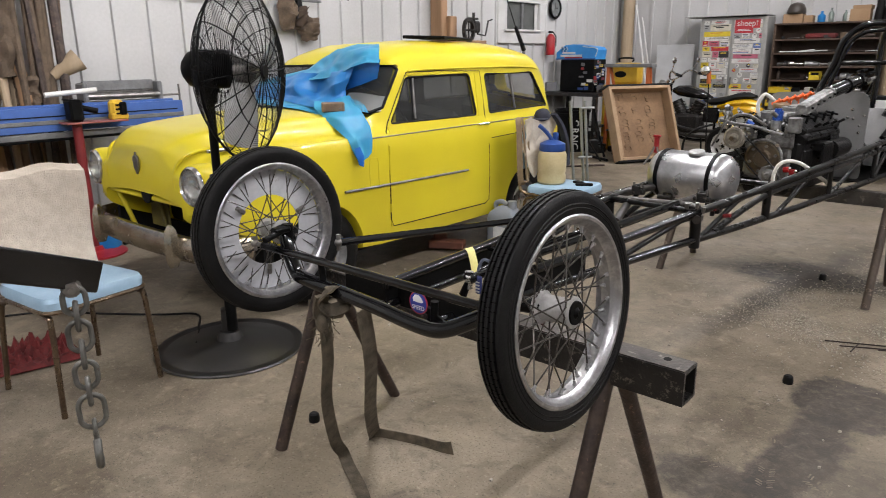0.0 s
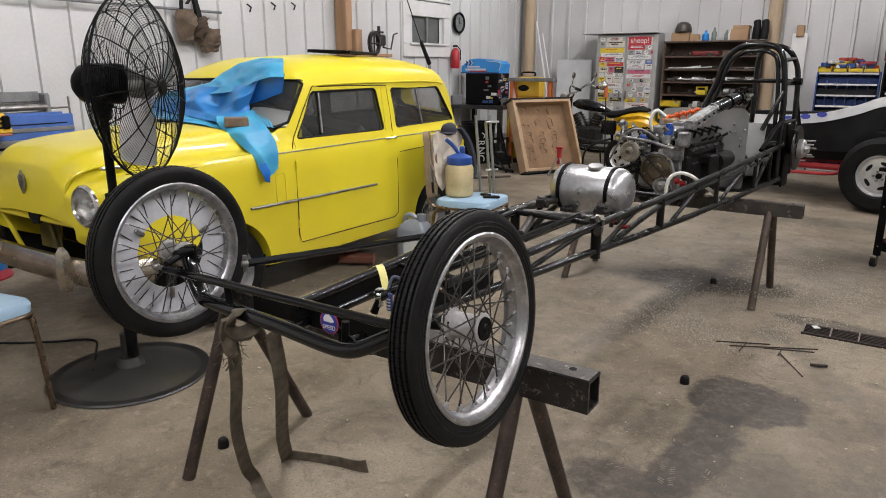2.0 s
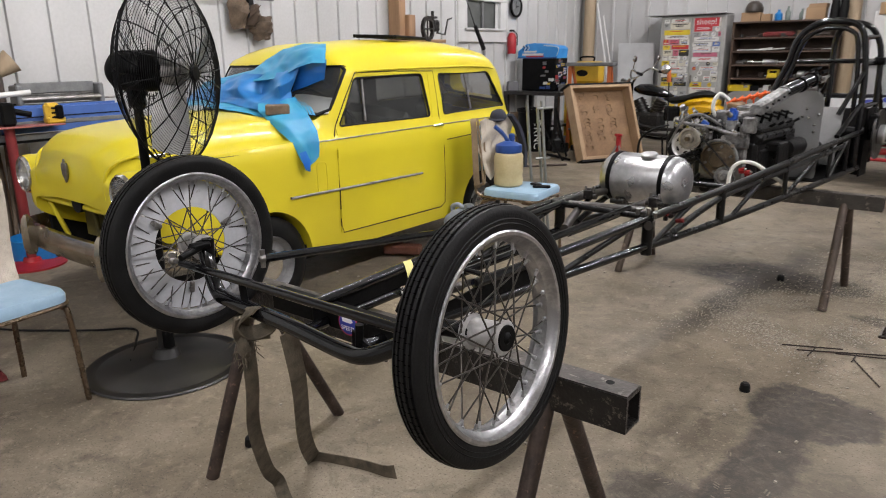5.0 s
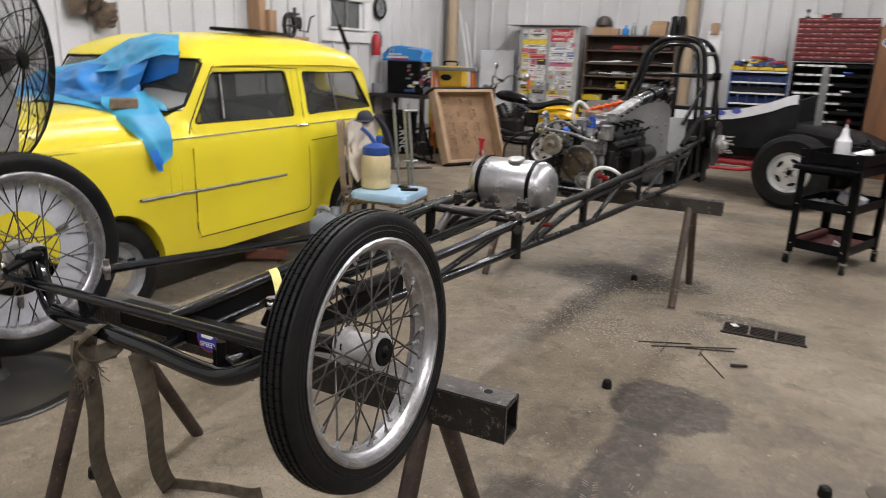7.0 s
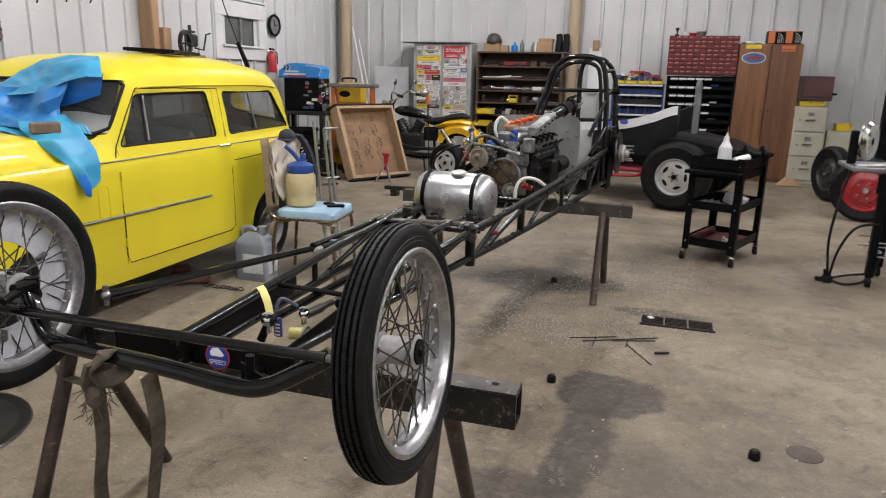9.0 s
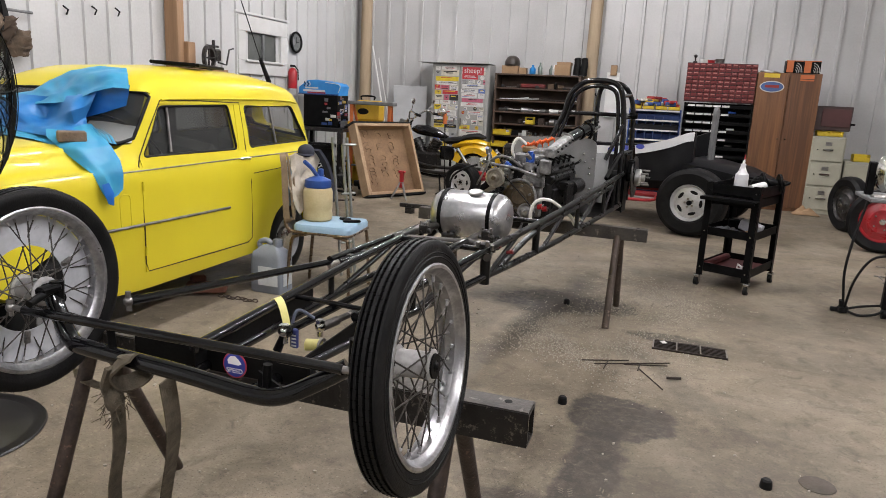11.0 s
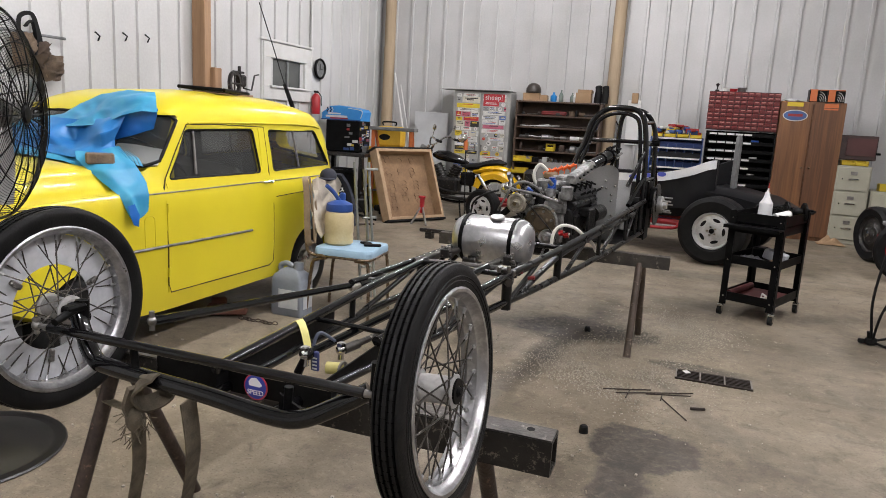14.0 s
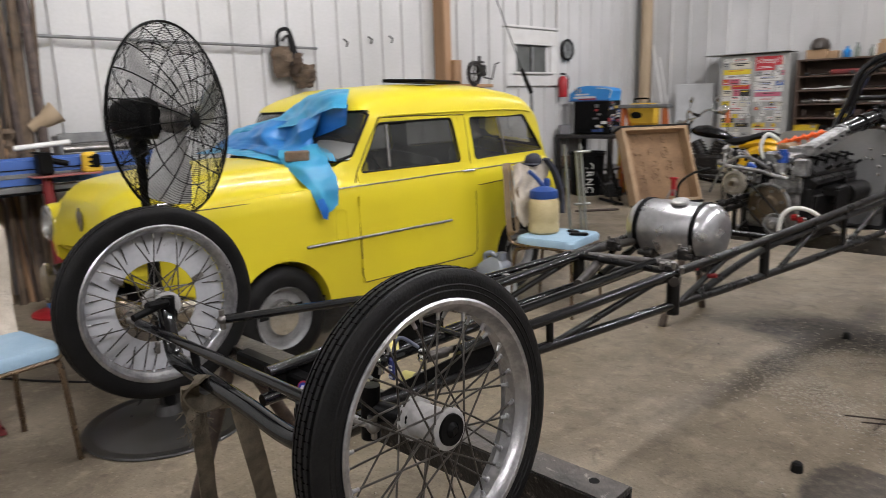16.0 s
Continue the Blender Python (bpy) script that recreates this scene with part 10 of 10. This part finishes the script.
solo("curled_wire", Bm().tube(smooth_line([kp(0.0, 0.0, 0.75), kp(0.03, 0.05, 0.85), kp(0.07, 0.1, 0.86), kp(0.1, 0.05, 0.80), kp(0.06, 0.0, 0.77)], 6), 0.004, 6), GASKET, "black wire curled in the top tray", "wire", at=kp(0.05, 0.05, 0.74))
rg = random.Random(8)
solo("cardboard_pack", Bm().box((-0.03, -0.05, 0.49), (0.16, 0.10, 0.075), KM @ Matrix.Rotation(0.25, 4, "Y"), bevel=0.006), mat("pale_grey_pack", (0.50, 0.51, 0.54), (0.35, 0.36, 0.4), rough=0.5, scale=12), "pale grey box lying on the middle shelf", "box", at=kp(-0.03, -0.05, 0.42))
pb = Bm().ball(kp(-0.06, -0.15, 0.438), 0.085, 26, 16, (1.2, 1.0, 0.28))
for vt in pb.bm.verts:
    vt.co.z = max(0.424, vt.co.z + 0.05 * (abs(noise.noise(vt.co * 22)) - 0.2))
solo("plastic_bag", pb, mat("grey_plastic_bag", (0.22, 0.22, 0.23), (0.10, 0.10, 0.11), rough=0.3, scale=14, bump=0.4), "crumpled grey plastic bag on the middle shelf", "bag", at=kp(-0.06, -0.17, 0.42))
for x, y, l, w, hh, mt in ((0.07, 0.05, 0.20, 0.05, 0.05, GREYSTEEL), (0.10, -0.13, 0.14, 0.05, 0.04, WOODPOST), (0.03, 0.18, 0.14, 0.09, 0.07, BLACKSATIN), (0.13, -0.02, 0.18, 0.035, 0.035, STEEL), (-0.08, 0.12, 0.12, 0.1, 0.09, BLACKSATIN)):
    solo("hand_tool", Bm().box((x, y, 0.42 + hh / 2), (w, l, hh), KM @ Matrix.Rotation(0.0, 4, "Z"), bevel=0.012).rod(kp(x, y - l * 0.5, 0.42 + hh / 2), kp(x + 0.02, y + l * 0.7, 0.42 + hh / 2), hh * 0.3), mt, "small tool lying on the middle shelf", "tool", group="tools on the cart", at=kp(x, y, 0.42))
solo("white_card", Bm().tube([kp(0.075 + 0.025 * math.cos(a), -0.15, 0.175 + 0.022 * math.sin(a)) for a in np.linspace(0, 6.0, 4)], 0.009, 6), PALE, "small white bracket on the bottom shelf", "bracket", at=kp(0.07, -0.15, 0.145))

# ---- second rolling stand with bench tool and cables ----
s2 = thing("welding_cart", "dark rolling stand with chrome tools on top", "cart", (2.05, 5.55, 0))
part("top", Bm().box((2.08, 5.55, 0.815), (0.74, 0.46, 0.03), bevel=0.006), GREYSTEEL, s2)
for x, y in ((1.925, 5.37), (2.40, 5.37), (2.07, 5.72), (2.40, 5.72)):
    part("leg", Bm().box((x, y, 0.43), (0.05, 0.05, 0.72), bevel=0.005), BLACKSATIN, s2)
    part("caster", Bm().rod((x - 0.014, y, 0.035), (x + 0.014, y, 0.035), 0.035, seg=18), GASKET, s2)
part("apron", Bm().box((2.13, 5.36, 0.72), (0.50, 0.02, 0.13), bevel=0.004), BLACKSATIN, s2)
bk = Bm()
for k in range(7):
    bk.rod((1.95 + k * 0.07, 5.36, 0.22), (1.95 + k * 0.07, 5.74, 0.22), 0.004, seg=6)
for y in (5.36, 5.5, 5.74):
    bk.rod((1.92, y, 0.22), (2.42, y, 0.22), 0.005, seg=6)
    bk.rod((1.92, y, 0.29), (2.42, y, 0.29), 0.005, seg=6)
part("wire_basket", bk, STEEL, s2)
dp = thing("bench_tool", "chrome and black bench machine on a rolling stand", "bench tool", (1.95, 5.55, 0.815))
part("guard", Bm().lathe([(0.02, -0.03), (0.09, -0.03), (0.10, 0.0), (0.09, 0.03), (0.02, 0.03)], axis((1.83, 5.55, 0.99), (0.7, -0.7, 0)) @ Matrix.Diagonal((0.75, 1.35, 1, 1)), 28, closed=True), CHROME, dp)
part("column", Bm().box((1.75, 5.58, 0.94), (0.05, 0.06, 0.24), bevel=0.008), BLACKSATIN, dp)
part("white_block", Bm().box((1.98, 5.50, 0.92), (0.06, 0.06, 0.20), bevel=0.006), PALE, dp)
for k in range(5):
    part("vented_box", Bm().box((2.12, 5.50, 0.84 + k * 0.045), (0.16, 0.12, 0.035), bevel=0.004), BLACKSATIN if k % 2 == 0 else CHROME, dp)
part("clamp", Bm().box((1.82, 5.40, 0.835), (0.18, 0.06, 0.03), bevel=0.008).rod((1.74, 5.38, 0.83), (1.90, 5.38, 0.84), 0.014), STEEL, dp)
solo("drill_post", Bm().box((2.62, 8.2, 0.75), (0.09, 0.09, 1.5), bevel=0.01).box((2.66, 8.2, 1.50), (0.16, 0.12, 0.05), bevel=0.01), BLACKSATIN, "tall dark steel post of a machine", "post", at=(2.62, 8.2, 0))
for pts in ([(1.72, 5.42, 0.80), (1.66, 5.35, 0.55), (1.64, 5.35, 0.3), (1.67, 5.36, 0.06)], [(1.93, 5.35, 0.45), (1.78, 5.3, 0.42), (1.70, 5.32, 0.25), (1.68, 5.36, 0.05)], [(1.68, 5.38, 0.03), (1.78, 5.33, 0.012), (1.92, 5.36, 0.06), (2.0, 5.4, 0.25)], [(1.70, 5.40, 0.03), (1.80, 5.44, 0.05), (1.93, 5.42, 0.08)]):
    solo("power_cable", Bm().tube(smooth_line(pts, 7), 0.009, 8), GASKET, "black cable hanging from a rolling stand", "cable", group="cables on the stand", at=pts[0])
solo("power_plug", Bm().box((1.675, 5.38, 0.03), (0.07, 0.05, 0.05), bevel=0.01, rz=0.4).rod((1.66, 5.37, 0.05), (1.65, 5.36, 0.10), 0.014).box((1.63, 5.40, 0.02), (0.06, 0.03, 0.03), bevel=0.006), GASKET, "black plug block lying on the floor", "plug", at=(1.67, 5.38, 0))

# ---- vehicle with red wheels at the east side ----
rv = thing("old_roadster", "old car with red steel wheels and narrow black tyres", "car", (3.4, 8.6, 0))
WRED = mat("red_wheel_enamel", (0.32, 0.010, 0.016), (0.20, 0.008, 0.012), rough=0.3, coat=0.3, scale=10)
for c, r in (((2.50, 8.05, 0.33), 0.33), ((2.44, 9.35, 0.33), 0.33), ((5.0, 8.3, 0.35), 0.35), ((4.9, 9.5, 0.35), 0.35)):
    d_ = (-0.25, -1, 0) if c[1] < 9 else (-0.93, -0.36, 0)
    m = axis(c, d_)
    wh = part("wheel", Bm().lathe([(r * 0.66, -0.06), (r * 0.88, -0.075), (r * 0.98, -0.05), (r, 0.0), (r * 0.98, 0.05), (r * 0.88, 0.075), (r * 0.66, 0.06)], m, 44, closed=True), RUBBER, rv, "narrow black tyre")
    # rear rims take a dark colour for red that is shaded, facing away
    part("rim", Bm().lathe([(r * 0.68, 0.05), (r * 0.64, 0.055), (r * 0.58, 0.03), (r * 0.46, 0.035), (r * 0.36, 0.06), (r * 0.20, 0.05), (r * 0.12, 0.06), (1e-4, 0.06)], m, 36), WRED if c[1] < 9 else DARKSTEEL, wh, "red enamelled steel wheel" if c[1] < 9 else "steel wheel coloured dark, its red painted as in shade")
    part("hub_nut", Bm().lathe([(0.032, 0.05), (0.03, 0.09), (1e-4, 0.095)], m, 16), CHROME, wh)
    for k in range(5):
        a = 2 * math.pi * k / 5
        q = m @ Vector((r * 0.26 * math.cos(a), r * 0.26 * math.sin(a), 0.05))
        part("lug", Bm().rod(q, q + Vector(d_).normalized() * 0.02, 0.011, seg=6), CHROME, wh)
part("axle", Bm().rod((2.66, 8.15, 0.33), (2.46, 9.2, 0.33), 0.03), REDP, rv)
part("headlamp", Bm().lathe([(1e-4, -0.10), (0.06, -0.07), (0.09, 0.0), (0.09, 0.015), (0.06, 0.03), (1e-4, 0.035)], axis((2.50, 8.55, 0.66), (-0.6, -0.6, 0)), 24), CHROME, rv, "chrome headlamp")
part("hood", Bm().loft([[Vector((x, 8.75 + b, z)) for b, z in ((-0.30 * k, 0.42), (-0.32 * k, 0.75), (-0.15 * k, 0.90), (0.15 * k, 0.90), (0.32 * k, 0.75), (0.30 * k, 0.42))] for x, k in ((2.75, 0.8), (2.9, 0.95), (3.9, 1.2))]), MATBLACK, rv)
part("cabin", Bm().box((4.6, 8.75, 0.75), (1.4, 1.1, 0.75), bevel=0.12), MATBLACK, rv)
part("chassis_rail", Bm().box((3.8, 8.4, 0.38), (2.6, 0.08, 0.1)).box((3.8, 9.1, 0.38), (2.6, 0.08, 0.1)), REDP, rv)

# ---- bits on the floor ----
DRAIN = mat("rusty_drain_iron", (0.032, 0.021, 0.016), (0.016, 0.012, 0.010), rough=0.7, metal=0.3, bump=0.2, scale=20)
dn = thing("floor_drain", "rusty iron floor drain grate", "drain grate", (0.645, 4.075, 0))
part("pit", Bm().box((0.645, 4.075, 0.0015), (0.395, 0.14, 0.003)), DARK, dn)
for y in (4.002, 4.148):
    part("frame_bar", Bm().box((0.645, y, 0.005), (0.41, 0.012, 0.010)), DRAIN, dn)
for x in (0.445, 0.575, 0.705, 0.845):
    part("cross_bar", Bm().box((x, 4.075, 0.0065), (0.008, 0.14, 0.011)), mat("scraped_drain_bar", (0.20, 0.18, 0.16), (0.09, 0.075, 0.065), rough=0.6, scale=30), dn)
for k in range(6):
    part("grate_bar", Bm().box((0.645, 4.018 + k * 0.023, 0.006), (0.39, 0.007, 0.009)), DRAIN, dn)
solo("paper_scrap", Bm().box((0.50, 4.11, 0.013), (0.03, 0.04, 0.003), rz=0.5), PALE, "torn white paper scrap on the drain", "paper scrap", at=(0.5, 4.11, 0.011))
for (x0, y0), (x1, y1) in (((0.09, 3.625), (0.33, 3.73)), ((0.215, 3.555), (0.225, 3.68)), ((0.16, 3.60), (0.54, 3.79)), ((0.39, 3.70), (0.385, 3.60)), ((0.385, 3.64), (0.517, 3.398)), ((0.31, 3.66), (0.53, 3.74))):
    solo("wire_rod", Bm().rod((x0, y0, 0.006), (x1, y1, 0.006), 0.0032, seg=6), DRAIN, "thin rusty wire lying on the floor", "wire", group="wires on the floor", at=(x0, y0, 0))
for x, y, r_ in ((0.08, 3.045, 0.021), (0.905, 2.636, 0.022), (-1.222, 1.548, 0.021), (-0.156, 4.665, 0.021)):
    solo("rubber_stopper", Bm().lathe([(r_, 0), (r_ * 1.02, 0.01), (r_ * 0.9, 0.03), (r_ * 0.6, 0.036), (1e-4, 0.036)], Matrix.Translation((x, y, 0)), 18), GASKET, "small black rubber stopper on the floor", "stopper", group="rubber stoppers on the floor", at=(x, y, 0))
solo("round_cover", Bm().lathe([(0.062, 0), (0.065, 0.002), (0.062, 0.005), (1e-4, 0.005)], Matrix.Translation((1.093, 2.73, 0)), 36), mat("worn_iron_cover", (0.09, 0.075, 0.055), (0.055, 0.045, 0.035), rough=0.6, metal=0.3, bump=0.2), "round iron cover flush in the floor", "cover", at=(1.093, 2.73, 0))
solo("rusty_scrap", Bm().tube(smooth_line([(0.53, 3.56, 0.008), (0.56, 3.565, 0.01), (0.60, 3.585, 0.008)], 4), 0.007, 6), DRAIN, "short rusty scrap on the floor", "scrap", at=(0.56, 3.57, 0))
rg = random.Random(3)
cr_ = Bm()
for k in range(7400):
    if k < 7000:
        x, y = (rg.gauss(0.38, 0.22), rg.gauss(5.10, 0.30)) if k % 3 == 0 else (rg.gauss(0.05, 0.28), rg.gauss(3.95, 0.27))
        if noise.noise(Vector((x * 3.1, y * 3.1, 2.0))) < -0.12 and k % 5:
            continue
    else:
        x, y = rg.uniform(-2.5, 3), rg.uniform(1.6, 7)
    s_ = rg.uniform(0.0026, 0.0060) if k < 7000 else rg.uniform(0.003, 0.010)
    cr_.box((x, y, s_ * 0.35), (s_, s_ * rg.uniform(0.6, 1.4), s_ * 0.7), rz=rg.uniform(0, 3))
solo("floor_crumbs", cr_, mat("pale_granules", (0.44, 0.40, 0.34), (0.25, 0.225, 0.19), rough=0.85, scale=60), "scattered pale granules and grit on the floor", "grit", kind="stuff", at=(0.2, 4.4, 0))
# dusty prints left by ribbed soles round the oil stain
pr_ = Bm()
rg = random.Random(8)
for px_, py_, turn in ((0.087, 2.784, 0.5), (0.115, 2.528, 1.2), (0.219, 2.276, 0.2), (0.014, 2.248, 1.5), (0.359, 2.327, 0.9), (0.361, 3.325, 0.7), (0.02, 2.62, 1.1)):
    m_ = Matrix.Translation((px_, py_, 0.0007)) @ Matrix.Rotation(turn, 4, "Z")
    for k in range(9):
        for sd in (-1, 1):
            if rg.random() < 0.72:
                pr_.box((0, 0, 0), (rg.uniform(0.016, 0.030), rg.uniform(0.003, 0.006), 0.0010), m_ @ Matrix.Translation((sd * 0.017, -0.06 + k * 0.014, 0)) @ Matrix.Rotation(sd * 0.6, 4, "Z"))
solo("dusty_prints", pr_, mat("pale_sole_dust", (0.20, 0.172, 0.132), (0.12, 0.102, 0.078), rough=0.9, scale=50), "pale dusty sole prints on the concrete", "prints", kind="stuff", at=(0.15, 2.5, 0))
